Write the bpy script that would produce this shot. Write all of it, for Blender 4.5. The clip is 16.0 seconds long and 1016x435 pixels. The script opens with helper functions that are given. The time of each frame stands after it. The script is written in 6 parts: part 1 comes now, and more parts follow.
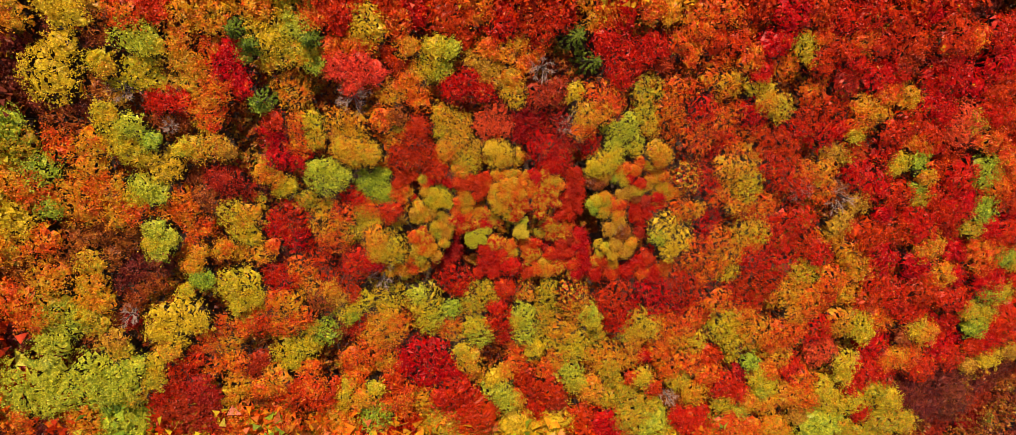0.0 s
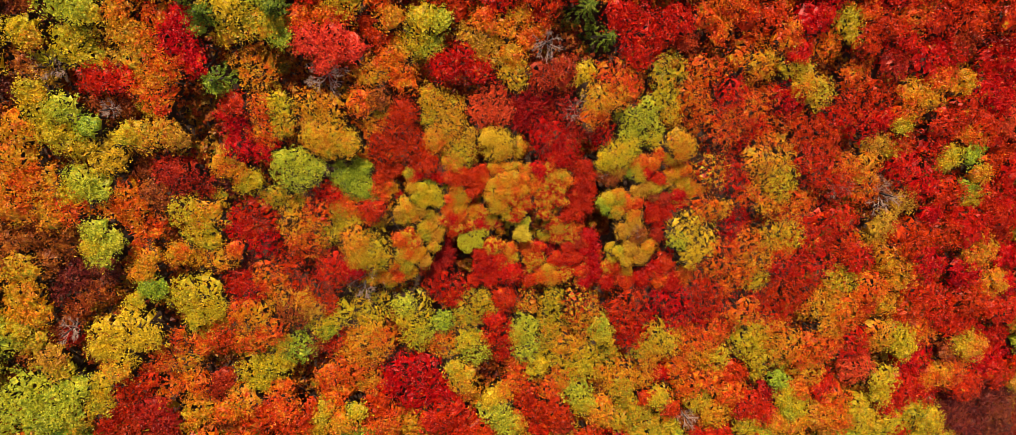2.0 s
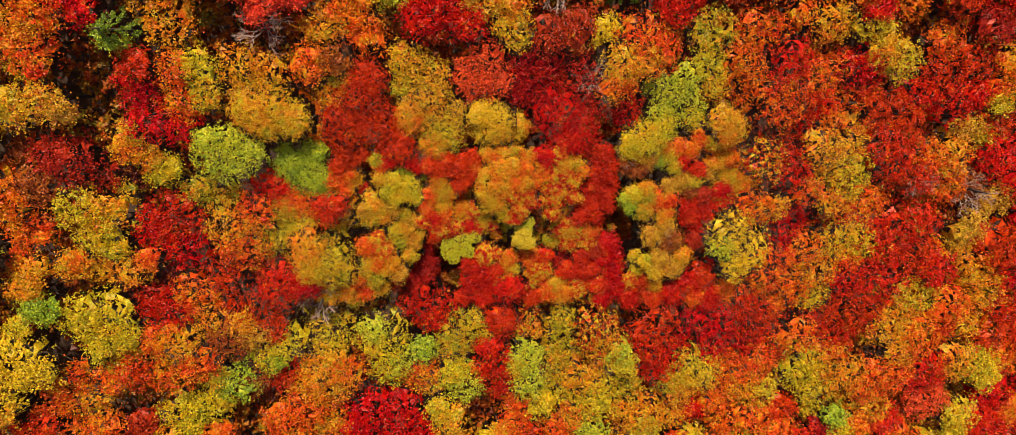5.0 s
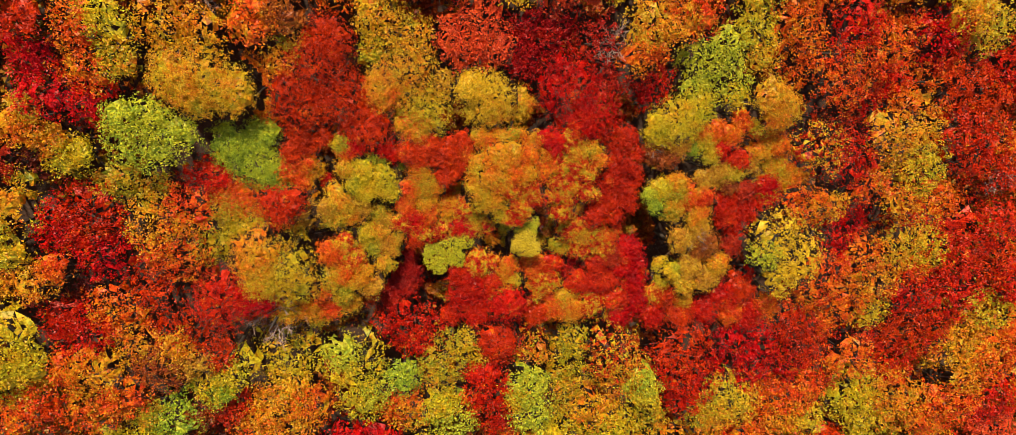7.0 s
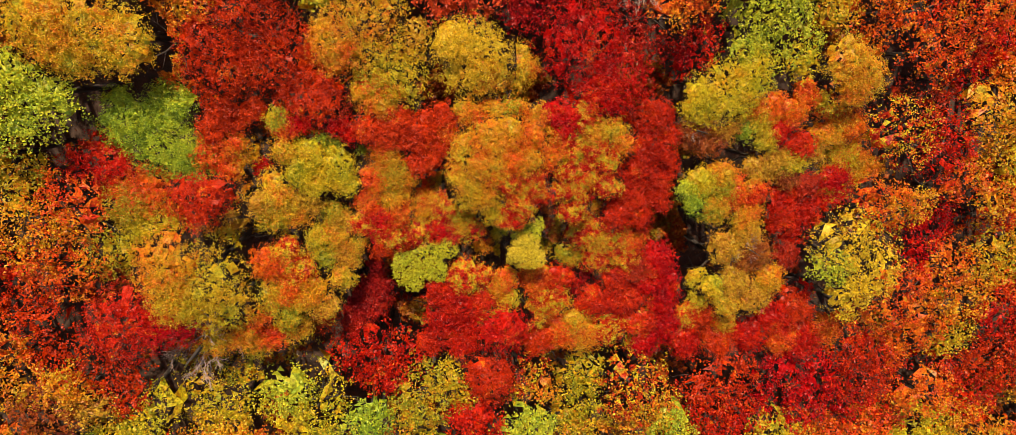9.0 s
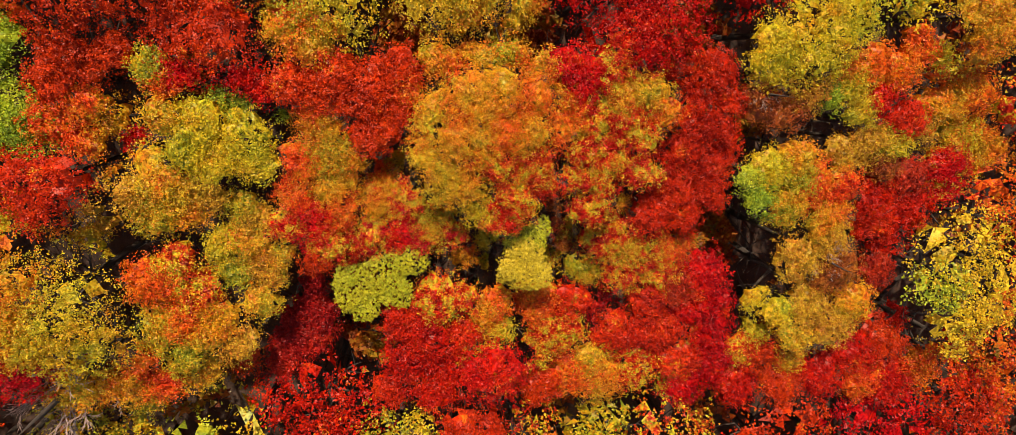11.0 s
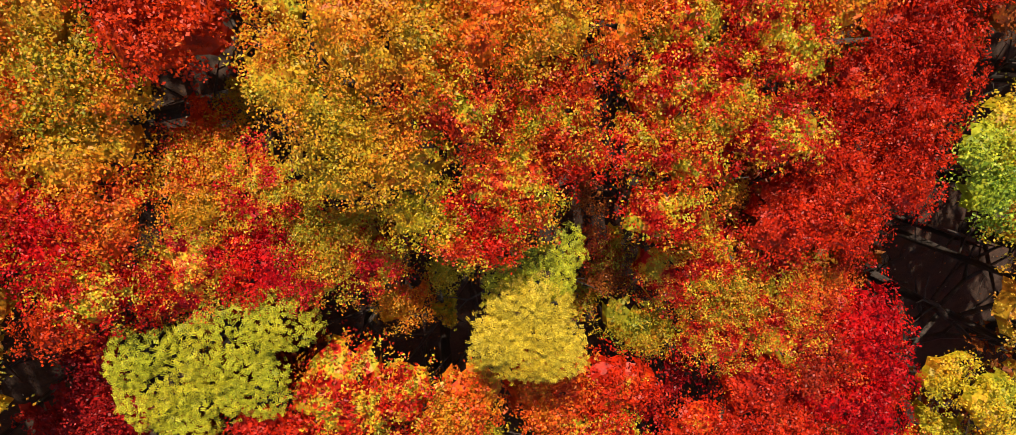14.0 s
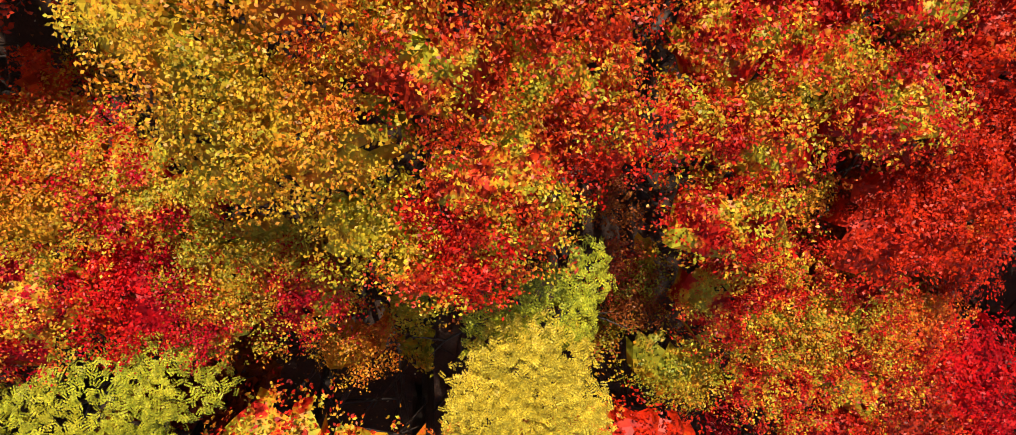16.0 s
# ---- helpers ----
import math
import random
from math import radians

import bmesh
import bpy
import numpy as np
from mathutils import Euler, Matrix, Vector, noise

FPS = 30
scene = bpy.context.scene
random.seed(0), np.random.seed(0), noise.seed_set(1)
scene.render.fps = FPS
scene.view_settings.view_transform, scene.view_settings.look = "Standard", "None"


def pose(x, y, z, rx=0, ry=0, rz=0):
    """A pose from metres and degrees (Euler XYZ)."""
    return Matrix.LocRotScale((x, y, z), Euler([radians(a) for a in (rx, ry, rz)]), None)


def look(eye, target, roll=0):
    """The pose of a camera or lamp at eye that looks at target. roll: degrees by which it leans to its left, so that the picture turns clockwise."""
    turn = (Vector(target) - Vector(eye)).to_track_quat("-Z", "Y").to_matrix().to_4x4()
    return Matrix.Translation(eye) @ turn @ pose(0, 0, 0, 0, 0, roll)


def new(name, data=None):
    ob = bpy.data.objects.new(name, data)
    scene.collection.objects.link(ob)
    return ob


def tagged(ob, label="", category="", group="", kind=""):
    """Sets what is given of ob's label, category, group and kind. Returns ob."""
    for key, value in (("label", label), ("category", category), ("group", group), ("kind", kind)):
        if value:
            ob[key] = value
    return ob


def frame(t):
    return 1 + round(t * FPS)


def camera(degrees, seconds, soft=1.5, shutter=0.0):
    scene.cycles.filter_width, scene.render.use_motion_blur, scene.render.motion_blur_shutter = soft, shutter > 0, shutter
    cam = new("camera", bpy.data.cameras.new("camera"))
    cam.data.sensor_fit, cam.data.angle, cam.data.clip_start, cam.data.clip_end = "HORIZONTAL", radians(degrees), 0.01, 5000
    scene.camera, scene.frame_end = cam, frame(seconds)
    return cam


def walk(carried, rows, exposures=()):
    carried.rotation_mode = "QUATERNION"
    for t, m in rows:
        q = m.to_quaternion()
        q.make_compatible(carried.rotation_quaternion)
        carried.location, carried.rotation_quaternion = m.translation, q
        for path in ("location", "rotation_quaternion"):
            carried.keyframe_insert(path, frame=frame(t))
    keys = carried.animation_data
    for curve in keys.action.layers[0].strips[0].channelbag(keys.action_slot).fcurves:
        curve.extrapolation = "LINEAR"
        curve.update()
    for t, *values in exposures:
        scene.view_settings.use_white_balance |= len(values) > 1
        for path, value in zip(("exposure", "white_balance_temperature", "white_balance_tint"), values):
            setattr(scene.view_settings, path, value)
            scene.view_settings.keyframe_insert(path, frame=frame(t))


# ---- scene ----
# A drone sinks steeply, looking down its own way, into a hillside forest in autumn colour.
cam = camera(73.7, 16.0, soft=0.6)
METRES, EYE, TILT, LEAN, TURN = 90.0, 103.309, -103.994, -7.3215, 0.8998
ROWS = [
    (0.0, 0.0, 0.0, 0.0, 0.0, 0.0, 0.0),
    (0.5, 0.0004, 0.0341, -0.0001, 0.05, -0.01, -0.03),
    (1.0, 0.001, 0.0709, -0.0001, 0.08, -0.02, -0.05),
    (1.5, 0.0018, 0.1048, -0.0001, 0.1, -0.01, -0.09),
    (2.0, 0.0023, 0.1414, -0.0003, 0.09, 0.01, -0.12),
    (2.5, 0.0031, 0.1752, 0.0003, 0.1, -0.02, -0.15),
    (3.0, 0.0032, 0.2119, 0.0003, 0.11, 0.01, -0.16),
    (3.5, 0.0039, 0.2459, 0.0006, 0.14, 0.02, -0.17),
    (4.0, 0.0046, 0.2827, 0.0006, 0.12, 0.02, -0.2),
    (6.5, 0.0067, 0.459, 0.0003, 0.24, 0.01, -0.4),
    (7.0, 0.0074, 0.4959, 0.0001, 0.25, 0.03, -0.46),
    (7.5, 0.008, 0.53, 0.0002, 0.27, 0.05, -0.5),
    (8.0, 0.0087, 0.5667, 0.0003, 0.29, 0.05, -0.56),
    (8.5, 0.0095, 0.6008, 0.0002, 0.28, 0.07, -0.63),
    (9.0, 0.0103, 0.6377, -0.0003, 0.28, 0.14, -0.69),
    (11.5, 0.0139, 0.8097, -0.0012, 0.13, 0.31, -1.06),
    (12.0, 0.0145, 0.8418, -0.0016, 0.1, 0.38, -1.1),
    (12.5, 0.0151, 0.8722, -0.0014, 0.11, 0.41, -1.13),
    (13.0, 0.0155, 0.9024, -0.0005, 0.09, 0.36, -1.18),
    (13.5, 0.0154, 0.9297, 0.0006, 0.09, 0.36, -1.18),
    (14.0, 0.0159, 0.9533, 0.0022, 0.11, 0.26, -1.19),
    (14.5, 0.0164, 0.9701, 0.0037, 0.15, 0.13, -1.25),
    (15.0, 0.0166, 0.9847, 0.0044, 0.13, 0.12, -1.23),
    (15.5, 0.017, 0.9934, 0.0045, 0.16, 0.04, -1.26),
    (16.0, 0.0171, 0.9996, 0.0048, 0.16, -0.01, -1.29),
]
walk(cam, [(t, pose(0, 0, EYE, TILT, LEAN, TURN) @ pose(METRES * x, METRES * y, METRES * z, 90 + pitch, roll, yaw)) for t, x, y, z, yaw, pitch, roll in ROWS],
     exposures=[(0.0, 0.88, 8500, 22), (9.0, 0.96, 8200, 14), (12.5, 0.93, 7700, 14), (15.0, 0.98, 7200, 16), (16.0, 1.0, 7100, 16)])

# ---- light: clear sky, a sun that stands on the uphill side ----
SUN_FROM = Vector((-0.16, 0.80, 0.84)).normalized()
world = bpy.data.worlds.new("sky")
scene.world = world
world.use_nodes = True
sky = world.node_tree.nodes.new("ShaderNodeTexSky")
sky.sky_type, sky.sun_disc = "NISHITA", False
sky.sun_elevation = math.asin(SUN_FROM.z)
sky.sun_rotation = math.atan2(SUN_FROM.x, SUN_FROM.y)
world.node_tree.links.new(sky.outputs[0], world.node_tree.nodes["Background"].inputs[0])
world.node_tree.nodes["Background"].inputs[1].default_value = 0.10
sun_data = bpy.data.lights.new("sun", "SUN")
sun_data.energy, sun_data.angle, sun_data.color = 4.6, radians(0.6), (1.0, 0.93, 0.80)
sun = new("sun", sun_data)
sun.matrix_world = look(SUN_FROM * 150, (0, 0, 0))


# ---- materials ----
def node_tree(name):
    m = bpy.data.materials.new(name)
    m.use_nodes = True
    m.node_tree.nodes.clear()
    return m, m.node_tree.nodes, m.node_tree.links


def foliage(name, palette, patch=0.78, scale=0.75, gloss=0.2, narrow=(0.24, 0.76)):
    """Leaves: each leaf draws its colour from the palette, pushed along it by branch-sized patches; light shines through."""
    m, n, l = node_tree(name)
    out, mix = n.new("ShaderNodeOutputMaterial"), n.new("ShaderNodeMixShader")
    front, back = n.new("ShaderNodeBsdfPrincipled"), n.new("ShaderNodeBsdfTranslucent")
    geo, info, co = n.new("ShaderNodeNewGeometry"), n.new("ShaderNodeObjectInfo"), n.new("ShaderNodeTexCoord")
    tex = n.new("ShaderNodeTexNoise")
    tex.inputs["Scale"].default_value, tex.inputs["Detail"].default_value = scale, 4.5
    tex.inputs["Roughness"].default_value = 0.62
    shift = n.new("ShaderNodeVectorMath")
    shift.operation = "ADD"
    far = n.new("ShaderNodeMath")
    far.operation, far.inputs[1].default_value = "MULTIPLY", 90.0
    l.new(info.outputs["Random"], far.inputs[0])
    l.new(co.outputs["Object"], shift.inputs[0])
    l.new(far.outputs[0], shift.inputs[1])
    l.new(shift.outputs[0], tex.inputs["Vector"])
    spread = n.new("ShaderNodeMapRange")
    spread.inputs["From Min"].default_value, spread.inputs["From Max"].default_value = narrow
    l.new(tex.outputs["Fac"], spread.inputs["Value"])
    blend = n.new("ShaderNodeMix")
    blend.inputs["Factor"].default_value = patch
    l.new(geo.outputs["Random Per Island"], blend.inputs["A"])
    l.new(spread.outputs[0], blend.inputs["B"])
    ramp = n.new("ShaderNodeValToRGB")
    ramp.color_ramp.elements.remove(ramp.color_ramp.elements[1])
    for i, (at, c) in enumerate(palette):
        e = ramp.color_ramp.elements[0] if i == 0 else ramp.color_ramp.elements.new(at)
        e.position, e.color = at, (*c, 1)
    wide = n.new("ShaderNodeMapRange")
    wide.inputs["From Min"].default_value, wide.inputs["From Max"].default_value = 0.18, 0.82
    l.new(blend.outputs["Result"], wide.inputs["Value"])
    l.new(wide.outputs[0], ramp.inputs[0])
    tone = n.new("ShaderNodeHueSaturation")
    hue, val, grain = n.new("ShaderNodeMapRange"), n.new("ShaderNodeMapRange"), n.new("ShaderNodeMath")
    hue.inputs["To Min"].default_value, hue.inputs["To Max"].default_value = 0.492, 0.505
    l.new(info.outputs["Random"], hue.inputs["Value"])
    grain.operation, grain.inputs[1].default_value = "FRACT", 0.0
    many = n.new("ShaderNodeMath")
    many.operation, many.inputs[1].default_value = "MULTIPLY", 37.0
    l.new(geo.outputs["Random Per Island"], many.inputs[0])
    l.new(many.outputs[0], grain.inputs[0])
    val.inputs["To Min"].default_value, val.inputs["To Max"].default_value = 0.64, 1.3
    l.new(grain.outputs[0], val.inputs["Value"])
    l.new(hue.outputs[0], tone.inputs["Hue"])
    # twig by twig, paler and deeper
    twig, step, both = n.new("ShaderNodeTexNoise"), n.new("ShaderNodeMapRange"), n.new("ShaderNodeMath")
    twig.inputs["Scale"].default_value, twig.inputs["Detail"].default_value = 6.5, 2.0
    step.inputs["From Min"].default_value, step.inputs["From Max"].default_value = 0.32, 0.68
    step.inputs["To Min"].default_value, step.inputs["To Max"].default_value = 0.70, 1.34
    both.operation = "MULTIPLY"
    l.new(shift.outputs[0], twig.inputs["Vector"])
    l.new(twig.outputs["Fac"], step.inputs["Value"])
    l.new(step.outputs[0], both.inputs[0])
    l.new(val.outputs[0], both.inputs[1])
    l.new(both.outputs[0], tone.inputs["Value"])
    l.new(ramp.outputs[0], tone.inputs["Color"])
    l.new(tone.outputs[0], front.inputs["Base Color"])
    l.new(tone.outputs[0], back.inputs["Color"])
    front.inputs["Roughness"].default_value, front.inputs["Specular IOR Level"].default_value = 0.42, gloss
    mix.inputs[0].default_value = 0.46
    l.new(front.outputs[0], mix.inputs[1])
    l.new(back.outputs[0], mix.inputs[2])
    l.new(mix.outputs[0], out.inputs[0])
    return m


def rough_surface(name, dark, light, scale, detail=6.0, bump=0.4):
    m, n, l = node_tree(name)
    out, bsdf = n.new("ShaderNodeOutputMaterial"), n.new("ShaderNodeBsdfPrincipled")
    co, tex, fine, ramp, b = (n.new("ShaderNode" + k) for k in ("TexCoord", "TexNoise", "TexNoise", "ValToRGB", "Bump"))
    tex.inputs["Scale"].default_value, tex.inputs["Detail"].default_value = scale, detail
    fine.inputs["Scale"].default_value, fine.inputs["Detail"].default_value = scale * 9, 3.0
    l.new(co.outputs["Object"], tex.inputs["Vector"])
    l.new(co.outputs["Object"], fine.inputs["Vector"])
    blend = n.new("ShaderNodeMix")
    blend.inputs["Factor"].default_value = 0.4
    l.new(tex.outputs["Fac"], blend.inputs["A"])
    l.new(fine.outputs["Fac"], blend.inputs["B"])
    l.new(blend.outputs["Result"], ramp.inputs[0])
    for e, at, c in zip(ramp.color_ramp.elements, (0.35, 0.65), (dark, light)):
        e.position, e.color = at, (*c, 1)
    l.new(ramp.outputs[0], bsdf.inputs["Base Color"])
    bsdf.inputs["Roughness"].default_value = 0.9
    b.inputs["Strength"].default_value, b.inputs["Distance"].default_value = bump, 0.05
    l.new(fine.outputs["Fac"], b.inputs["Height"])
    l.new(b.outputs[0], bsdf.inputs["Normal"])
    l.new(bsdf.outputs[0], out.inputs[0])
    return m


LEAVES = {
    "vermilion": foliage("vermilion_leaves", [(0.0, (0.32, 0.012, 0.004)), (0.5, (0.48, 0.024, 0.005)), (0.84, (0.56, 0.044, 0.007)), (0.95, (0.59, 0.14, 0.012)), (1.0, (0.54, 0.32, 0.020))]),
    "red": foliage("red_leaves", [(0.0, (0.26, 0.009, 0.003)), (0.5, (0.44, 0.018, 0.004)), (0.85, (0.53, 0.036, 0.005)), (1.0, (0.58, 0.16, 0.016))]),
    "coral": foliage("coral_leaves", [(0.0, (0.51, 0.040, 0.018)), (0.6, (0.61, 0.064, 0.021)), (1.0, (0.63, 0.10, 0.024))], patch=0.4),
    "crimson": foliage("crimson_leaves", [(0.0, (0.18, 0.010, 0.005)), (0.5, (0.34, 0.020, 0.008)), (1.0, (0.46, 0.045, 0.010))]),
    "orange": foliage("orange_leaves", [(0.0, (0.50, 0.032, 0.008)), (0.4, (0.60, 0.080, 0.010)), (0.7, (0.59, 0.17, 0.014)), (1.0, (0.50, 0.32, 0.018))], patch=0.72),
    "amber": foliage("amber_leaves", [(0.0, (0.56, 0.070, 0.012)), (0.3, (0.59, 0.17, 0.014)), (0.65, (0.54, 0.28, 0.018)), (1.0, (0.36, 0.31, 0.023))], patch=0.72),
    "mustard": foliage("mustard_leaves", [(0.0, (0.38, 0.12, 0.016)), (0.5, (0.45, 0.23, 0.022)), (1.0, (0.50, 0.34, 0.03))], patch=0.5),
    "yellow": foliage("yellow_leaves", [(0.0, (0.52, 0.27, 0.018)), (0.4, (0.58, 0.38, 0.024)), (1.0, (0.50, 0.41, 0.03))], patch=0.5),
    "olive": foliage("olive_leaves", [(0.0, (0.54, 0.15, 0.012)), (0.3, (0.50, 0.29, 0.018)), (0.65, (0.33, 0.30, 0.02)), (1.0, (0.17, 0.22, 0.02))], patch=0.6),
    "lime": foliage("lime_leaves", [(0.0, (0.50, 0.42, 0.030)), (0.5, (0.39, 0.42, 0.034)), (1.0, (0.18, 0.28, 0.03))], patch=0.55),
    "green": foliage("green_leaves", [(0.0, (0.44, 0.44, 0.03)), (0.45, (0.28, 0.37, 0.028)), (1.0, (0.08, 0.17, 0.02))], patch=0.55),
    "honey": foliage("honey_leaves", [(0.0, (0.56, 0.12, 0.014)), (0.3, (0.57, 0.24, 0.018)), (0.6, (0.52, 0.33, 0.022)), (0.85, (0.40, 0.34, 0.026)), (1.0, (0.22, 0.26, 0.026))], patch=0.66, scale=1.1),
    "rowan_yellow": foliage("rowan_yellow_leaflets", [(0.0, (0.46, 0.31, 0.018)), (0.5, (0.52, 0.39, 0.028)), (1.0, (0.55, 0.46, 0.05))], patch=0.5),
    "rowan_lime": foliage("rowan_lime_leaflets", [(0.0, (0.50, 0.41, 0.024)), (0.5, (0.42, 0.41, 0.026)), (1.0, (0.26, 0.31, 0.022))], patch=0.55),
    "golden": foliage("golden_green_leaves", [(0.0, (0.55, 0.23, 0.016)), (0.35, (0.52, 0.35, 0.020)), (0.7, (0.41, 0.36, 0.023)), (1.0, (0.22, 0.26, 0.023))], patch=0.68),
    "flame": foliage("flame_leaves", [(0.0, (0.36, 0.012, 0.004)), (0.36, (0.51, 0.028, 0.009)), (0.52, (0.59, 0.16, 0.015)), (0.75, (0.60, 0.34, 0.022)), (1.0, (0.42, 0.40, 0.028))], patch=0.66, scale=1.9, narrow=(0.38, 0.62)),
    "rust": foliage("rust_leaves", [(0.0, (0.16, 0.026, 0.008)), (0.5, (0.29, 0.065, 0.011)), (1.0, (0.42, 0.16, 0.02))]),
    # dull maroon leaves, made darker to carry the shade they stand in
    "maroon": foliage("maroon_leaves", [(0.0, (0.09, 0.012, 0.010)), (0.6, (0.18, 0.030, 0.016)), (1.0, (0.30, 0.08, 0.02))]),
    "spruce": foliage("spruce_needles", [(0.0, (0.050, 0.105, 0.012)), (0.6, (0.12, 0.20, 0.018)), (1.0, (0.28, 0.33, 0.028))], patch=0.35),
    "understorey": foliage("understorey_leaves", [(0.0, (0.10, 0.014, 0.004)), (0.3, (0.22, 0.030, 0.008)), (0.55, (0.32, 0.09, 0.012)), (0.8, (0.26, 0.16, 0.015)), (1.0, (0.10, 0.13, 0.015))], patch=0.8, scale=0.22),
    "litter": foliage("fallen_leaf_litter", [(0.0, (0.05, 0.016, 0.010)), (0.5, (0.14, 0.045, 0.018)), (0.9, (0.25, 0.10, 0.03)), (1.0, (0.34, 0.30, 0.20))], patch=0.3),
}
BARK = rough_surface("bark", (0.015, 0.010, 0.008), (0.050, 0.036, 0.028), 7.0)
TWIG = rough_surface("bare_twig", (0.20, 0.125, 0.10), (0.42, 0.30, 0.25), 5.0)
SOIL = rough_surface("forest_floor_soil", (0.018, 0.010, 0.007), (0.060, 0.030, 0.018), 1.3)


# ---- the hillside ----
def level_out(v):
    return v if abs(v) < 110 else math.copysign(110 + 60 * math.tanh((abs(v) - 110) / 60), v)


def floor_z(x, y):
    return -0.0870 * level_out(x) + 0.1638 * level_out(y) + 0.5 * noise.noise((x * 0.11, y * 0.11, 0)) + 0.12 * noise.noise((x * 0.7, y * 0.7, 3))


def build_ground():
    rings = [v * 1.6 for v in range(-56, 57)]
    side = [90 + 12 * 1.22 ** i for i in range(25)]
    line = [-v for v in reversed(side)] + rings + side
    k = len(line)
    verts = [(x + 13, y - 23, floor_z(x + 13, y - 23)) for y in line for x in line]
    faces = [(j * k + i, j * k + i + 1, (j + 1) * k + i + 1, (j + 1) * k + i) for j in range(k - 1) for i in range(k - 1)]
    me = bpy.data.meshes.new("ground")
    me.from_pydata(verts, [], faces)
    me.polygons.foreach_set("use_smooth", [True] * len(faces))
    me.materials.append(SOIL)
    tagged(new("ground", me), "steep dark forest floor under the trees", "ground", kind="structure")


build_ground()


# ---- how trees grow ----
def part(name, me, material, parent, label=""):
    if material and not me.materials:
        me.materials.append(material)
    ob = new(name, me)
    ob.parent = parent
    return tagged(ob, label)


def cards_mesh(name, verts, k=4):
    """A mesh of loose k-cornered leaves from an array of corners."""
    n = len(verts) // k
    me = bpy.data.meshes.new(name)
    me.vertices.add(n * k)
    me.vertices.foreach_set("co", np.ascontiguousarray(verts, dtype=np.float32).ravel())
    me.loops.add(n * k)
    me.loops.foreach_set("vertex_index", np.arange(n * k, dtype=np.int32))
    me.polygons.add(n)
    me.polygons.foreach_set("loop_start", np.arange(0, n * k, k, dtype=np.int32))
    me.update(calc_edges=True)
    return me


def unit(v):
    return v / np.maximum(np.linalg.norm(v, axis=1, keepdims=True), 1e-6)


def leaf_corners(rng, at, facing, along, length, width):
    """Bent, pointed leaves: base, one side, tip, other side."""
    side = unit(np.cross(facing, along))
    along = unit(np.cross(side, facing))
    length, width = length[:, None], width[:, None]
    lift = facing * width * 0.22
    a = at - along * length * 0.5
    b = at + side * width * 0.5 + lift - along * length * 0.08
    c = at + along * length * 0.5
    d = at - side * width * 0.5 + lift - along * length * 0.08
    return np.stack([a, b, c, d], axis=1).reshape(-1, 3)


def leaf_tips(at, facing, along, length, width):
    """Three-cornered leaves, for trees that stay far off."""
    side = unit(np.cross(facing, along))
    along = unit(np.cross(side, facing))
    length, width = length[:, None], width[:, None]
    return np.stack([at - along * length * 0.4 + side * width * 0.5, at + along * length * 0.6, at - along * length * 0.4 - side * width * 0.5], axis=1).reshape(-1, 3)


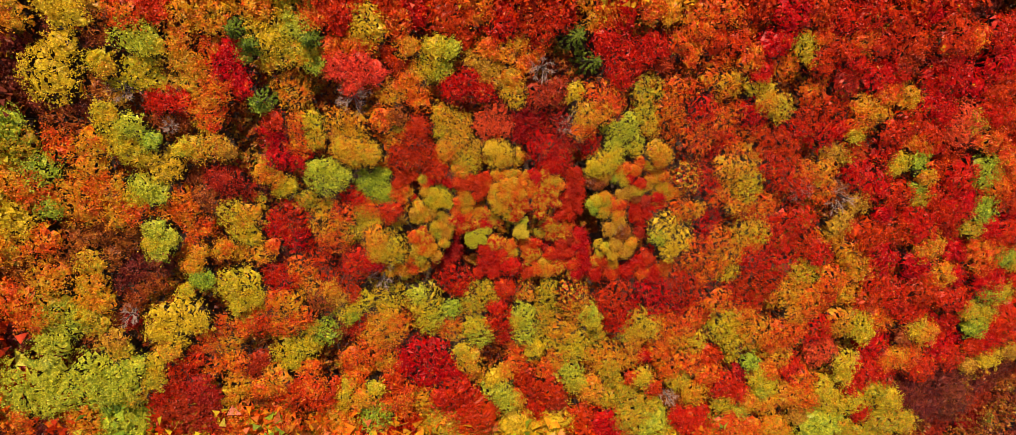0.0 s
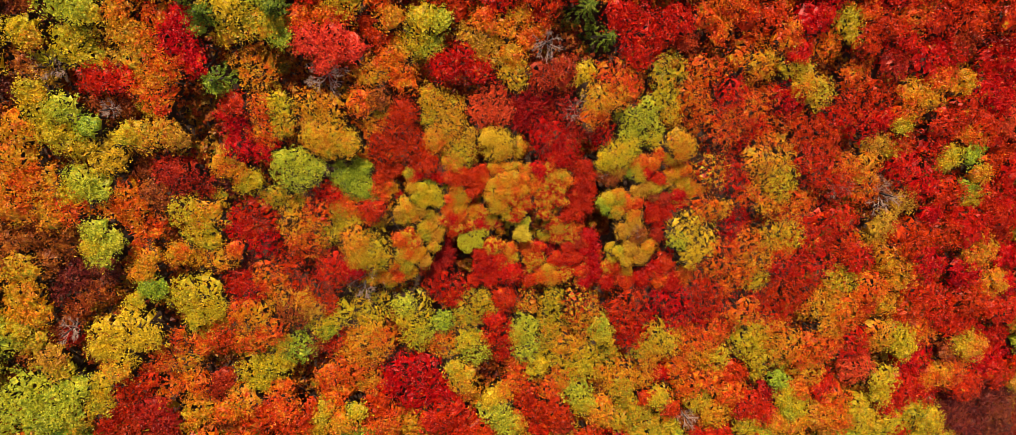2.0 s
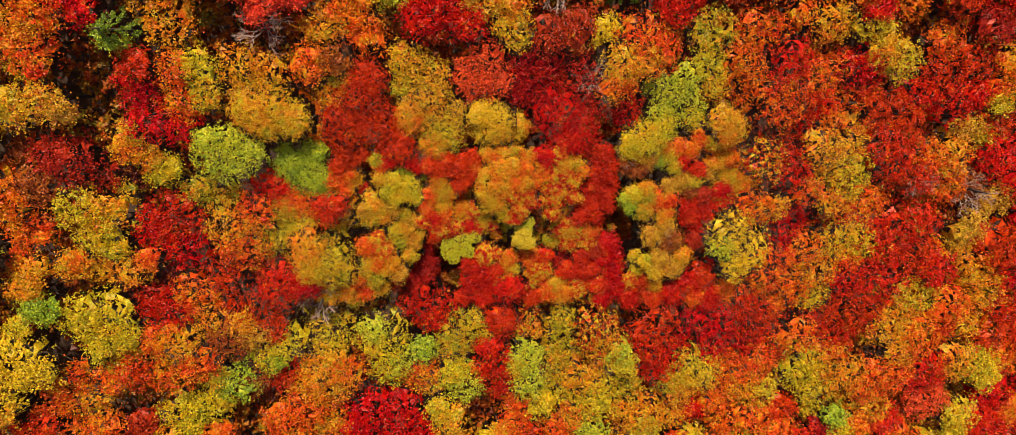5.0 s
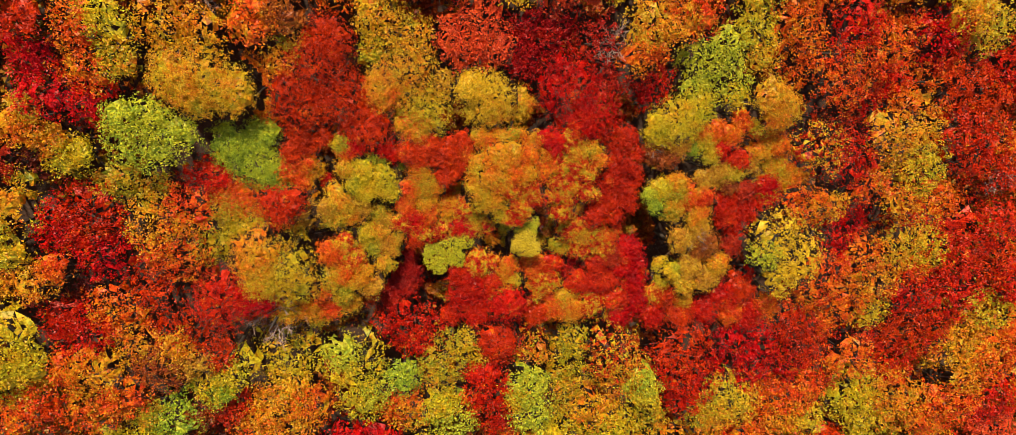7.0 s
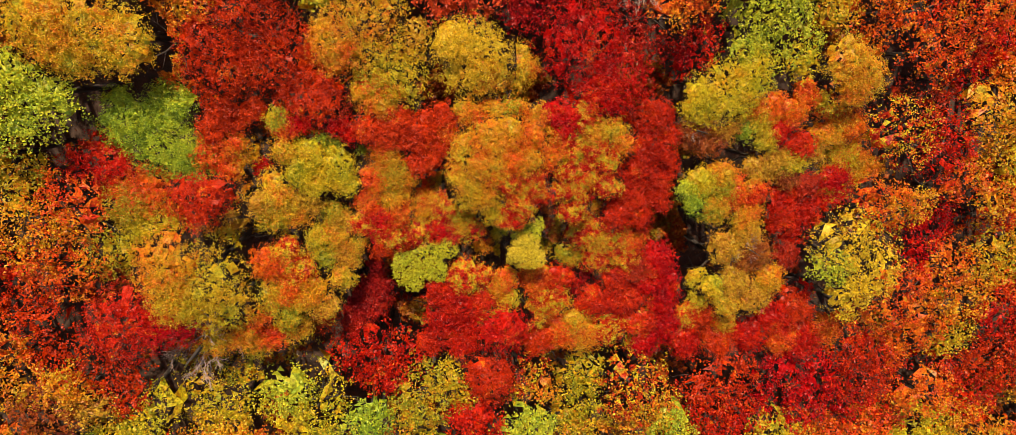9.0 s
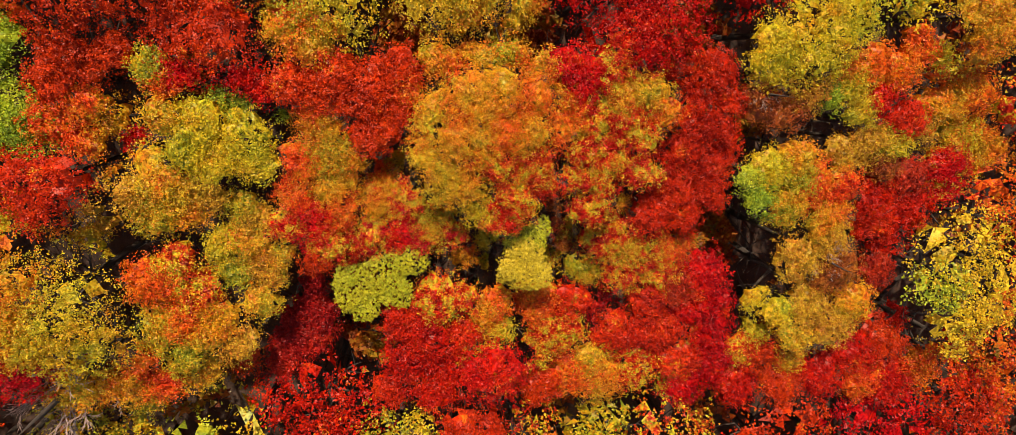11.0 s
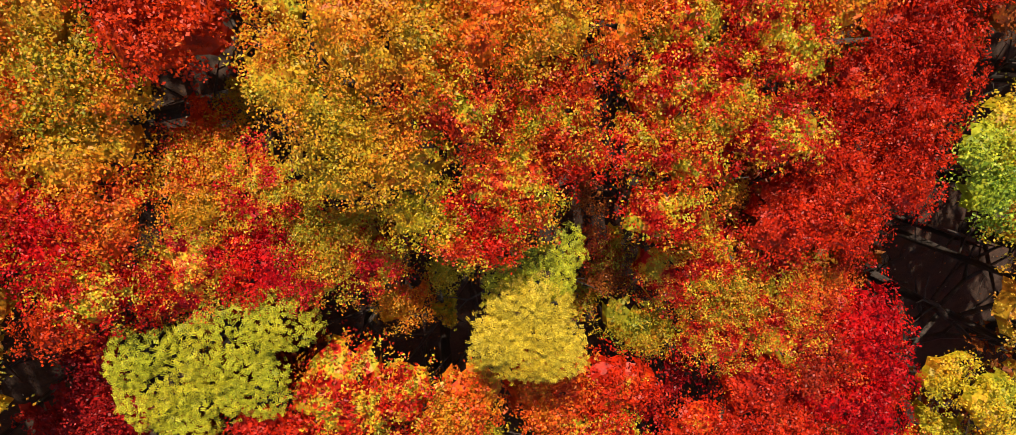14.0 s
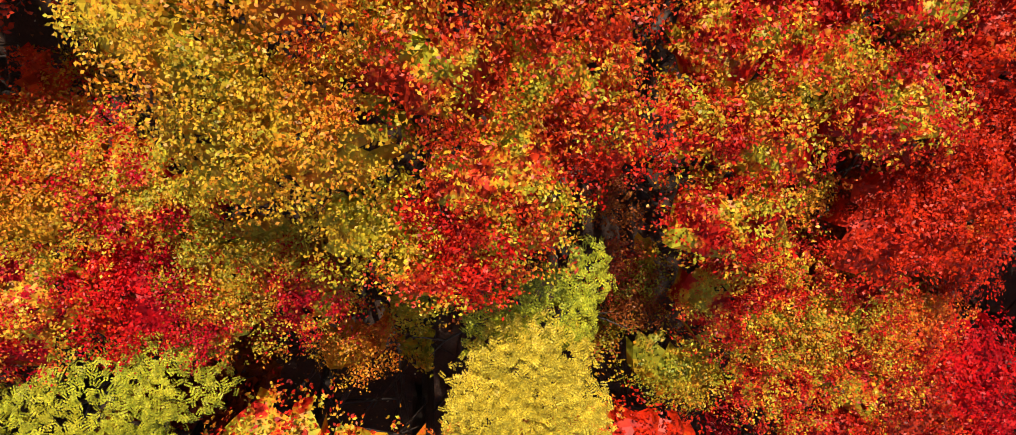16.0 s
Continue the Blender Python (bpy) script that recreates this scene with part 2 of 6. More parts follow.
class CrownShape:
    """The outer surface of a crown: a lobed dome of leafy boughs whose top is at z = 0."""

    def __init__(self, rng, r, deep):
        self.r, self.deep = r, deep
        self.a = a = min(max(0.34 * r, 0.36), 0.95)
        k = int(5 + 1.6 * (r / a) ** 2)
        i = np.arange(k) + 0.5
        turn = i * 2.399963 + rng.uniform(0, 6.3)
        reach = np.sqrt(i / k) * 0.95 * r * rng.uniform(0.82, 1.12, k)
        self.bough = np.stack([np.cos(turn) * reach, np.sin(turn) * reach, a * rng.uniform(0.7, 1.4, k)])
        self.waves = [(m, amp * rng.uniform(0.4, 1.3), rng.uniform(0, 6.3)) for m, amp in ((2, 0.09), (3, 0.08), (5, 0.07), (8, 0.06), (13, 0.05), (21, 0.04))]
        self.lean = rng.normal(size=2) * 0.09
        g = np.linspace(-0.8, 0.8, 9) * r
        x, y = np.meshgrid(g, g)
        self.top = 0.0
        self.top = float(self.height(x.ravel(), y.ravel()).max())

    def rim(self, turn):
        return self.r * (1.0 + sum(amp * np.cos(m * turn + p) for m, amp, p in self.waves))

    def height(self, x, y):
        rho = np.hypot(x, y) / self.rim(np.arctan2(y, x))
        dome = -0.42 * self.deep * (1.0 - np.sqrt(np.clip(1.0 - 0.9 * rho ** 2, 0.02, 1.0)))
        bx, by, size = self.bough
        d = ((x[:, None] - bx) ** 2 + (y[:, None] - by) ** 2) / size ** 2
        lump = np.maximum((0.36 * size * (1.0 - d)).max(axis=1), -0.3 * self.a)
        return dome + lump + self.lean[0] * x + self.lean[1] * y - self.top

    def normal(self, x, y):
        e, z = 0.06, self.height(x, y)
        return z, unit(np.stack([(z - self.height(x + e, y)) / e, (z - self.height(x, y + e)) / e, np.ones(len(x))], axis=1))

    def spots(self, rng, n):
        """Places on the surface and its outward normals; a third of them on the hanging sides."""
        turn, far = rng.uniform(0, 2 * math.pi, n), np.sqrt(rng.random(n)) * (1.0 + 0.05 * rng.normal(size=n))
        hang = rng.random(n) < 0.22
        far = np.where(hang, rng.uniform(0.92, 1.04, n), far)
        x, y = far * self.rim(turn) * np.cos(turn), far * self.rim(turn) * np.sin(turn)
        z, d = self.normal(x, y)
        z = z - np.where(hang, rng.random(n) ** 1.3 * 0.6 * self.deep, 0.0)
        out = np.stack([np.cos(turn), np.sin(turn), np.full(n, 0.5)], axis=1)
        d = unit(np.where(hang[:, None], out, d))
        return np.stack([x, y, z], axis=1), d

    def lining(self, rng, k, rings=6, spokes=18):
        """The inner leaf mass, facet by facet, just under the surface."""
        f = np.concatenate([np.linspace(0.02, 0.86, rings), [0.88, 0.84]])
        t = np.arange(spokes + 1) * 2 * math.pi / spokes
        ff, tt = np.meshgrid(f, t, indexing="ij")
        x, y = (ff * self.rim(tt) * np.cos(tt)).ravel(), (ff * self.rim(tt) * np.sin(tt)).ravel()
        z = self.height(x, y).reshape(ff.shape) - 0.62 * self.a - 0.16
        z += (0.17 * self.a + 0.05) * (k == 4)
        z += 0.10 * self.a * rng.normal(size=z.shape)
        z[-2] -= 0.22 * self.deep
        z[-1] -= 0.55 * self.deep
        p = np.stack([x.reshape(ff.shape), y.reshape(ff.shape), z], axis=2)
        a, b, c, d = p[:-1, :-1], p[1:, :-1], p[1:, 1:], p[:-1, 1:]
        return np.stack([a, b, c, d] if k == 4 else [a, b, c, a, c, d], axis=2).reshape(-1, 3)


def crown_points(rng, r, deep, n):
    at, d = CrownShape(rng, r, deep).spots(rng, n)
    return at - d * (0.07 * r * rng.random(n) ** 2)[:, None], d


def near_axis(x, y):
    return max(abs(x - 13.3) / 74.0, abs(y + 23.2) / 33.0)


def leaf_size(x, y):
    return min(max(0.24 * near_axis(x, y) ** 0.6, 0.048), 0.22)


COVER = 2.0
FAR_LEAF = 0.08


def broad_crown(rng, r, deep, leaf, thin):
    shape = CrownShape(rng, r, deep)
    n = int(COVER * thin * math.pi * r * r / leaf ** 2) + 60
    if leaf >= FAR_LEAF:
        n = int(1.1 * n)
        m = n // 9 + 1
        spot, d = shape.spots(rng, m)
        spot = spot + d * (0.34 * shape.a * (1.0 - 2.0 * rng.random(m) ** 1.5) + 0.06)[:, None]
        lean = unit(d * 0.6 + np.array([0, 0.15, 0.45]) + 0.5 * rng.normal(size=(m, 3)))
        which = np.repeat(np.arange(m), 9)[:n]
        off = rng.normal(size=(n, 3)) * 1.15 * leaf
        off -= lean[which] * ((off * lean[which]).sum(axis=1) * 0.75)[:, None]
        facing = unit(lean[which] + 0.4 * rng.normal(size=(n, 3)))
        size = leaf * rng.uniform(0.65, 1.35, n)
        tips = leaf_tips(spot[which] + off, facing, rng.normal(size=(n, 3)), size, size * rng.uniform(0.6, 0.95, n))
        return np.concatenate([tips, shape.lining(rng, 3)]) if leaf < 0.5 else tips
    # leaves sit together on flat sprays at the twigs' ends
    many = max(int((0.25 / leaf) ** 2), 3)
    m = n // many + 1
    spot, d = shape.spots(rng, m)
    spot = spot + d * (0.38 * shape.a * (1.0 - 2.0 * rng.random(m) ** 1.4) + 0.05)[:, None]
    lean = unit(d * 0.6 + np.array([0, 0.2, 0.5]) + 0.42 * rng.normal(size=(m, 3)))
    which = np.repeat(np.arange(m), many)[:n]
    off = rng.normal(size=(n, 3)) * 0.085
    off -= lean[which] * ((off * lean[which]).sum(axis=1) * 0.7)[:, None]
    off[:, 2] -= 1.4 * (off ** 2).sum(axis=1)
    at = spot[which] + off
    facing = unit(lean[which] + 0.32 * rng.normal(size=(n, 3)))
    size = leaf * rng.uniform(0.7, 1.3, n)
    # larger, older leaves further in close the crown below the sprays
    inner = int(0.8 * math.pi * r * r / (1.9 * leaf) ** 2)
    at_in, d_in = shape.spots(rng, inner)
    at = np.concatenate([at, at_in - d_in * (0.16 + 0.10 * rng.random(inner))[:, None]])
    facing = np.concatenate([facing, unit(d_in + 0.2 * rng.normal(size=(inner, 3)))])
    size = np.concatenate([size, leaf * 1.9 * rng.uniform(0.8, 1.2, inner)])
    n += inner
    return np.concatenate([leaf_corners(rng, at, facing, rng.normal(size=(n, 3)), size, size * rng.uniform(0.46, 0.74, n)), shape.lining(rng, 4, 8, 24)])


def pinnate_crown(rng, r, deep, leaf, full):
    """Rowan foliage: narrow leaflets in two rows along drooping stalks."""
    n = int(full * math.pi * r * r / leaf ** 2) + 60
    at, d = crown_points(rng, r, deep, n)
    facing = unit(d * 0.5 + np.array([0, 0.1, 0.9]) + 0.22 * rng.normal(size=(n, 3)))
    side = unit(np.cross(facing, rng.normal(size=(n, 3))))
    along = unit(np.cross(side, facing))
    out = []
    for step in range(6):
        for s in (-1, 1):
            f = step / 5
            p = at + along * (f * 2.0 * leaf) + side * (s * 0.42 * leaf) - facing * (0.35 * f * f * leaf)
            way = unit(side * s + along * 0.55)
            size = np.full(n, leaf * (0.92 - 0.3 * abs(f - 0.45)))
            out.append(leaf_corners(rng, p, unit(facing + 0.15 * rng.normal(size=(n, 3))), way, size, size * 0.44))
    return np.concatenate(out)


def tube(path, radii, sides=6):
    """Corners and faces of a tapered, bent tube."""
    verts, faces = [], []
    for i, (p, rad) in enumerate(zip(path, radii)):
        way = (path[min(i + 1, len(path) - 1)] - path[max(i - 1, 0)]).normalized()
        u = way.cross(Vector((0.31, 0.95, 0.11))).normalized()
        v = way.cross(u)
        for k in range(sides):
            a = 2 * math.pi * k / sides
            verts.append(p + (u * math.cos(a) + v * math.sin(a)) * rad)
    for i in range(len(path) - 1):
        for k in range(sides):
            a, b = i * sides + k, i * sides + (k + 1) % sides
            faces.append((a, b, b + sides, a + sides))
    return verts, faces


def tube_mesh(name, tubes):
    verts, faces = [], []
    for path, radii, sides in tubes:
        v, f = tube(path, radii, sides)
        base = len(verts)
        verts += v
        faces += [tuple(i + base for i in q) for q in f]
    me = bpy.data.meshes.new(name)
    me.from_pydata(verts, [], faces)
    me.polygons.foreach_set("use_smooth", [True] * len(faces))
    return me


def trunk_meshes():
    made = []
    for s in range(4):
        rnd = random.Random(40 + s)
        path = [Vector((0.25 * rnd.uniform(-1, 1) * (i / 6), 0.25 * rnd.uniform(-1, 1) * (i / 6), i / 6 - 0.02)) for i in range(7)]
        me = tube_mesh("trunk", [(path, [1.35, 1.0, 0.9, 0.8, 0.65, 0.45, 0.22], 6)])
        me.materials.append(BARK)
        made.append(me)
    return made


def limb_meshes():
    made = []
    for s in range(5):
        rnd = random.Random(70 + s)
        path = [Vector((i / 5, 0.07 * rnd.uniform(-1, 1), 0.55 * (i / 5) ** 1.4 + 0.04 * rnd.uniform(-1, 1))) for i in range(6)]
        tubes = [(path[::2] + path[5:], [0.040, 0.028, 0.014, 0.004], 4)]
        for j in (2, 4):
            w = Vector((0.35, rnd.choice((-1, 1)) * rnd.uniform(0.25, 0.4), rnd.uniform(0.1, 0.3)))
            tubes.append(([path[j], path[j] + w * 0.5 + Vector((0, 0, -0.02)), path[j] + w], [0.016, 0.011, 0.003], 3))
        me = tube_mesh("limb", tubes)
        me.materials.append(BARK)
        made.append(me)
    return made


TRUNK_SET, LIMB_SET = trunk_meshes(), limb_meshes()
WORDS = {
    "vermilion": "broadleaf tree with vermilion-red autumn leaves",
    "red": "broadleaf tree with deep red autumn leaves",
    "coral": "broadleaf tree with a smooth coral-red crown",
    "crimson": "broadleaf tree with dull crimson thinning leaves",
    "orange": "broadleaf tree with orange leaves flecked red and yellow",
    "amber": "broadleaf tree with amber-yellow autumn leaves",
    "mustard": "broadleaf tree with dry mustard-brown leaves",
    "yellow": "broadleaf tree with bright yellow autumn leaves",
    "olive": "broadleaf tree turning from olive green to orange",
    "lime": "broadleaf tree with pale lime-yellow leaves",
    "green": "broadleaf tree with leaves still mostly green",
    "golden": "broadleaf tree with golden-green autumn leaves",
    "honey": "broadleaf tree with honey-yellow leaves turning from green",
    "flame": "broadleaf tree with mixed red and yellow leaves",
    "rust": "broadleaf tree with sparse rust-brown leaves",
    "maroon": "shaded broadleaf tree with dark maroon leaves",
    "spruce": "dark green conifer among the coloured trees",
    "bare": "leafless grey tree with fine spreading twigs",
}
SPECIES = {"vermilion": "maple_tree", "red": "maple_tree", "coral": "maple_tree", "crimson": "cherry_tree", "orange": "beech_tree", "amber": "beech_tree",
           "mustard": "beech_tree", "yellow": "birch_tree", "olive": "oak_tree", "lime": "birch_tree", "green": "oak_tree", "rust": "oak_tree", "golden": "linden_tree", "flame": "maple_tree", "honey": "beech_tree", "maroon": "cherry_tree"}
COUNT = [0]
CROWNS = []


def stand(name, kind, x, y, top, r, wood=True):
    """The base, trunk and limbs of a tree whose crown tops out at that height."""
    COUNT[0] += 1
    rng = np.random.default_rng(1000 + COUNT[0])
    foot = floor_z(x, y)
    size = "Large " if r > 3.2 else "Small " if r < 1.5 else ""
    text = size + WORDS[kind]
    tree = tagged(new(name), text[0].upper() + text[1:], "tree", group="trees of the autumn forest")
    tree.location = (x, y, foot)
    high = top - foot
    thick = 0.05 + 0.045 * r + 0.004 * high
    trunk = part("trunk", TRUNK_SET[COUNT[0] % 4], None, tree)
    trunk.scale = (thick, thick, high - 0.55 * r - 0.6 if wood else high - 0.2 * r)
    if wood:
        for i in range(5 if near_axis(x, y) < 0.6 else 3):
            limb = part("limb", LIMB_SET[(COUNT[0] + i) % 5], None, tree)
            reach = r * rng.uniform(0.75, 0.95)
            limb.location = (0, 0, high - r * rng.uniform(1.0, 1.5))
            limb.rotation_euler = (0, 0, i * (1.257 if near_axis(x, y) < 0.6 else 2.094) + rng.uniform(-0.4, 0.4))
            limb.scale = (reach, reach, reach)
    return tree, rng, high


def broadleaf(kind, x, y, top, r):
    tree, rng, high = stand(SPECIES[kind], kind, x, y, top, r)
    leaf = leaf_size(x, y)
    thin = {"rust": 0.85, "maroon": 0.85, "crimson": 0.95, "mustard": 0.95}.get(kind, 1.0)
    if kind in ("lime", "yellow") and near_axis(x, y) < 0.14:
        leaf, verts = 0.06, pinnate_crown(rng, r, 1.1 * r, 0.055, 0.7)
    else:
        verts = [broad_crown(rng, 1.04 * r, 1.25 * r, leaf, thin)]
        a, way = rng.uniform(0, 6.28), rng.uniform(0.7, 0.9) * r
        side = broad_crown(rng, rng.uniform(0.34, 0.5) * r, 0.9 * r, leaf, 0.8 * thin)
        verts.append(side + np.array([way * math.cos(a), way * math.sin(a), -rng.uniform(0.45, 0.8) * r]))
        verts = np.concatenate(verts)
    verts = verts + np.array([0, 0, high])
    CROWNS.append((tree, kind, verts, 3 if leaf >= FAR_LEAF else 4))
    return tree


def lobed(kind, *lobes):
    """A tree whose crown is made of several great lobes, each with its own place, top and radius, and its own colour where that differs."""
    lobes = [l if len(l) == 5 else (kind, *l) for l in lobes]
    weight = sum(l[4] ** 2 for l in lobes)
    x, y = (sum(l[i] * l[4] ** 2 for l in lobes) / weight for i in (1, 2))
    top = sum(l[3] for l in lobes) / len(lobes)
    wide = max(math.hypot(l[1] - x, l[2] - y) + 0.5 * l[4] for l in lobes)
    rowan = kind in ("lime", "yellow") and near_axis(x, y) < 0.16
    tree, rng, high = stand("rowan_tree" if rowan else SPECIES[kind], kind, x, y, top - 0.3, wide)
    foot, made = floor_z(x, y), {}
    leaf = leaf_size(x, y)
    close = near_axis(x, y) < 0.33
    if close:
        leaf = min(leaf, 0.078)
    for tint, lx, ly, lt, lr in lobes:
        if rowan:
            v = pinnate_crown(rng, lr, 1.0 * lr, 0.048, 0.75 if tint == "yellow" else 0.58)
        else:
            v = broad_crown(rng, lr, 1.45 * lr, leaf, 1.0 if leaf >= FAR_LEAF else 1.9 if near_axis(lx, ly) < 0.1 else 1.5)
        made.setdefault(tint, []).append(v + np.array([lx - x, ly - y, lt - foot]))
    for tint, v in made.items():
        CROWNS.append((tree, "rowan_" + tint if rowan else tint, np.concatenate(v), 3 if leaf >= FAR_LEAF else 4))
    return tree


def spruce(kind, x, y, top, r):
    tree, rng, high = stand("spruce_tree", kind, x, y, top + 1.5, r, wood=False)
    leaf = leaf_size(x, y) * 0.75
    spots, ways = [], []
    for tier in range(9):
        f = (tier + 0.4) / 9
        for b in range(9):
            a = tier * 0.9 + b * 0.698 + rng.uniform(-0.2, 0.2)
            reach = r * (0.12 + 0.98 * f) * rng.uniform(0.8, 1.1)
            n = int(reach * 34 / leaf * 0.3) + 8
            s = rng.random(n) ** 0.7
            wide = rng.normal(size=n) * 0.17 * reach * (1.15 - s)
            p = np.stack([s * reach, wide, -f * r * 2.1 - 0.32 * reach * s ** 1.5 - 0.4 * np.abs(wide) + 0.1 * rng.normal(size=n)], axis=1)
            w = np.stack([np.full(n, 1.0), np.sign(wide) * 0.9, np.full(n, -0.3)], axis=1)
            turn = np.array([[math.cos(a), math.sin(a), 0], [-math.sin(a), math.cos(a), 0], [0, 0, 1]])
            spots.append(p @ turn)
            ways.append(w @ turn)
    at, way = np.concatenate(spots), np.concatenate(ways)
    n = len(at)
    facing = unit(np.array([0, 0, 1.0]) + 0.4 * rng.normal(size=(n, 3)))
    verts = leaf_corners(rng, at, facing, way, np.full(n, leaf * 1.5), np.full(n, leaf * 0.5)) + np.array([0, 0, high])
    CROWNS.append((tree, kind, verts, 4))
    return tree


def bare(kind, x, y, top, r):
    tree, rng, high = stand("bare_tree", kind, x, y, top, r, wood=False)
    rnd = random.Random(COUNT[0])
    tubes, far = [], near_axis(x, y) > 0.2

    def fork(p, way, length, rad, depth):
        end = p + way * length + Vector((rnd.uniform(-1, 1), rnd.uniform(-1, 1), rnd.uniform(-0.3, 1))) * 0.1 * length
        if depth == 0:
            tubes.append(([p, end], [rad, rad * 0.5], 3))
            return
        mid = p + way * length * 0.5 + Vector((rnd.uniform(-1, 1), rnd.uniform(-1, 1), rnd.uniform(-0.5, 1))) * 0.09 * length
        tubes.append(([p, mid, end], [rad, rad * 0.8, rad * 0.6], 3))
        for q in (mid, end, end) if depth > 1 else (mid, end, end, p.lerp(mid, 0.6)):
            w = (way + Vector((rnd.uniform(-1, 1), rnd.uniform(-1, 1), rnd.uniform(-0.35, 0.6))) * 0.7).normalized()
            fork(q, w, length * rnd.uniform(0.55, 0.78), rad * 0.6, depth - 1)

    for i in range(9):
        a = i * 0.698 + rnd.uniform(-0.25, 0.25)
        way = Vector((math.cos(a), math.sin(a), rnd.uniform(0.2, 1.2))).normalized()
        fork(Vector((0, 0, high - r * rnd.uniform(0.8, 1.5))), way, r * 0.36, 0.030 + 0.013 * r if far else 0.010 + 0.009 * r, 4)
    part("branchwork", tube_mesh("branchwork", tubes), TWIG, tree, "fine grey leafless branchwork")
    return tree


def grow(kind, x, y, top, r):
    return {"spruce": spruce, "bare": bare}.get(kind, broadleaf)(kind, x, y, top, r)


FRINGE = {}


def edge(kind, x, y, top, r):
    """A tree of the woods that go on beyond; these are joined later."""
    rng = np.random.default_rng(9000 + int(x * 31 + y * 7) % 9000)
    FRINGE.setdefault(kind, []).append(broad_crown(rng, r, 1.4 * r, 0.75, 0.9) + np.array([x, y, top]))
    v, f = tube([Vector((x, y, floor_z(x, y))), Vector((x, y, top - 0.6 * r))], [0.2, 0.08], 5)
    FRINGE.setdefault("bark", []).append(np.array([v[q[i]] for q in f for i in (0, 1, 2, 0, 2, 3)]))


# ---- the trees, colour by colour: place, height of the top, radius ----
# trees of the middle, lobe by lobe
lobed("golden", (1.65, -19.65, 10.24, 1.08), (3.02, -20.36, 10.00, 1.39), (3.76, -21.20, 9.80, 0.85), ("green", 2.78, -18.78, 9.68, 0.92), ("honey", 0.56, -19.50, 10.36, 0.74), (1.28, -20.84, 10.07, 0.82), (2.02, -21.41, 9.92, 0.75))
lobed("honey", (-0.07, -21.76, 9.64, 1.13), ("mustard", 1.37, -22.26, 9.43, 0.96), ("olive", -0.38, -23.36, 9.41, 1.06), ("amber", 0.85, -23.28, 9.31, 0.82), ("mustard", -0.89, -22.55, 9.58, 0.85), ("amber", 0.35, -22.66, 9.46, 0.73), ("olive", 0.61, -21.63, 9.20, 0.69), ("mustard", 1.90, -22.77, 9.30, 0.59))
lobed("olive", (-0.92, -25.49, 5.90, 1.15), (-2.41, -25.82, 5.98, 1.02), (0.39, -25.15, 5.85, 0.81))
lobed("honey", ("olive", 2.75, -23.25, 8.95, 0.84), (2.95, -24.57, 8.72, 1.03), ("mustard", 3.55, -25.98, 8.44, 0.98), ("olive", 2.38, -25.93, 8.55, 0.88), (4.23, -25.18, 8.51, 0.63), ("golden", 2.09, -24.66, 8.78, 0.78), ("mustard", 3.44, -23.69, 8.82, 0.69), (3.91, -26.23, 8.36, 0.56), ("olive", 1.62, -25.57, 8.27, 0.63))
lobed("amber", ("orange", -0.91, -26.36, 9.06, 1.21), ("flame", 0.64, -26.90, 8.84, 1.24), ("olive", -0.76, -28.51, 8.70, 1.26), (1.40, -28.16, 8.57, 1.07), ("mustard", 2.22, -29.37, 8.30, 0.92), ("orange", -1.93, -29.68, 8.61, 0.89), ("olive", -0.08, -30.10, 8.38, 0.87), ("honey", 0.88, -29.01, 8.47, 0.78), ("honey", 3.27, -27.41, 8.53, 0.82), ("flame", 0.15, -25.50, 9.11, 0.91), ("orange", 0.05, -28.20, 8.68, 0.95))
lobed("crimson", (4.54, -28.25, 6.28, 1.19), (4.84, -29.96, 5.97, 1.23), (3.84, -30.76, 5.93, 1.11), (3.53, -29.30, 6.19, 0.96), (3.39, -31.76, 5.80, 0.80), (5.39, -28.85, 6.10, 0.85), (4.86, -27.19, 6.42, 0.82))
lobed("rust", (4.68, -33.31, 3.64, 1.24), (3.07, -33.99, 3.67, 1.10), (6.59, -34.64, 2.25, 1.17))
lobed("lime", (7.18, -27.04, 8.14, 0.98), (8.50, -26.35, 8.14, 1.07), (9.60, -25.66, 8.16, 0.73), (7.57, -27.78, 7.99, 0.72), (6.85, -26.33, 8.29, 0.55), (8.91, -27.13, 7.98, 0.79))
lobed("flame", ("amber", 5.99, -19.57, 9.57, 1.05), ("olive", 6.44, -20.73, 9.35, 1.18), ("orange", 5.28, -21.24, 9.36, 0.98), ("amber", 6.52, -22.05, 9.12, 1.01), ("orange", 4.97, -22.57, 9.17, 0.90), ("vermilion", 5.42, -23.76, 8.94, 1.13), (4.55, -23.85, 9.00, 0.82), ("orange", 6.42, -23.45, 8.90, 1.03), (6.12, -24.79, 8.71, 0.95), ("red", 5.65, -25.59, 8.62, 0.64), ("orange", 5.95, -18.92, 9.68, 0.85), ("amber", 7.07, -21.12, 9.23, 0.79))
lobed("vermilion", (5.16, -18.13, 10.18, 0.90), (6.73, -17.72, 10.11, 1.09), (8.12, -18.02, 9.94, 1.12), (9.23, -17.62, 9.91, 0.94), (8.61, -19.49, 9.66, 1.12), (8.02, -20.08, 9.61, 0.87), (9.37, -19.00, 9.67, 0.73), (7.36, -18.78, 9.88, 0.84), (5.98, -18.46, 10.06, 0.83), ("orange", 9.48, -18.25, 9.79, 0.76))
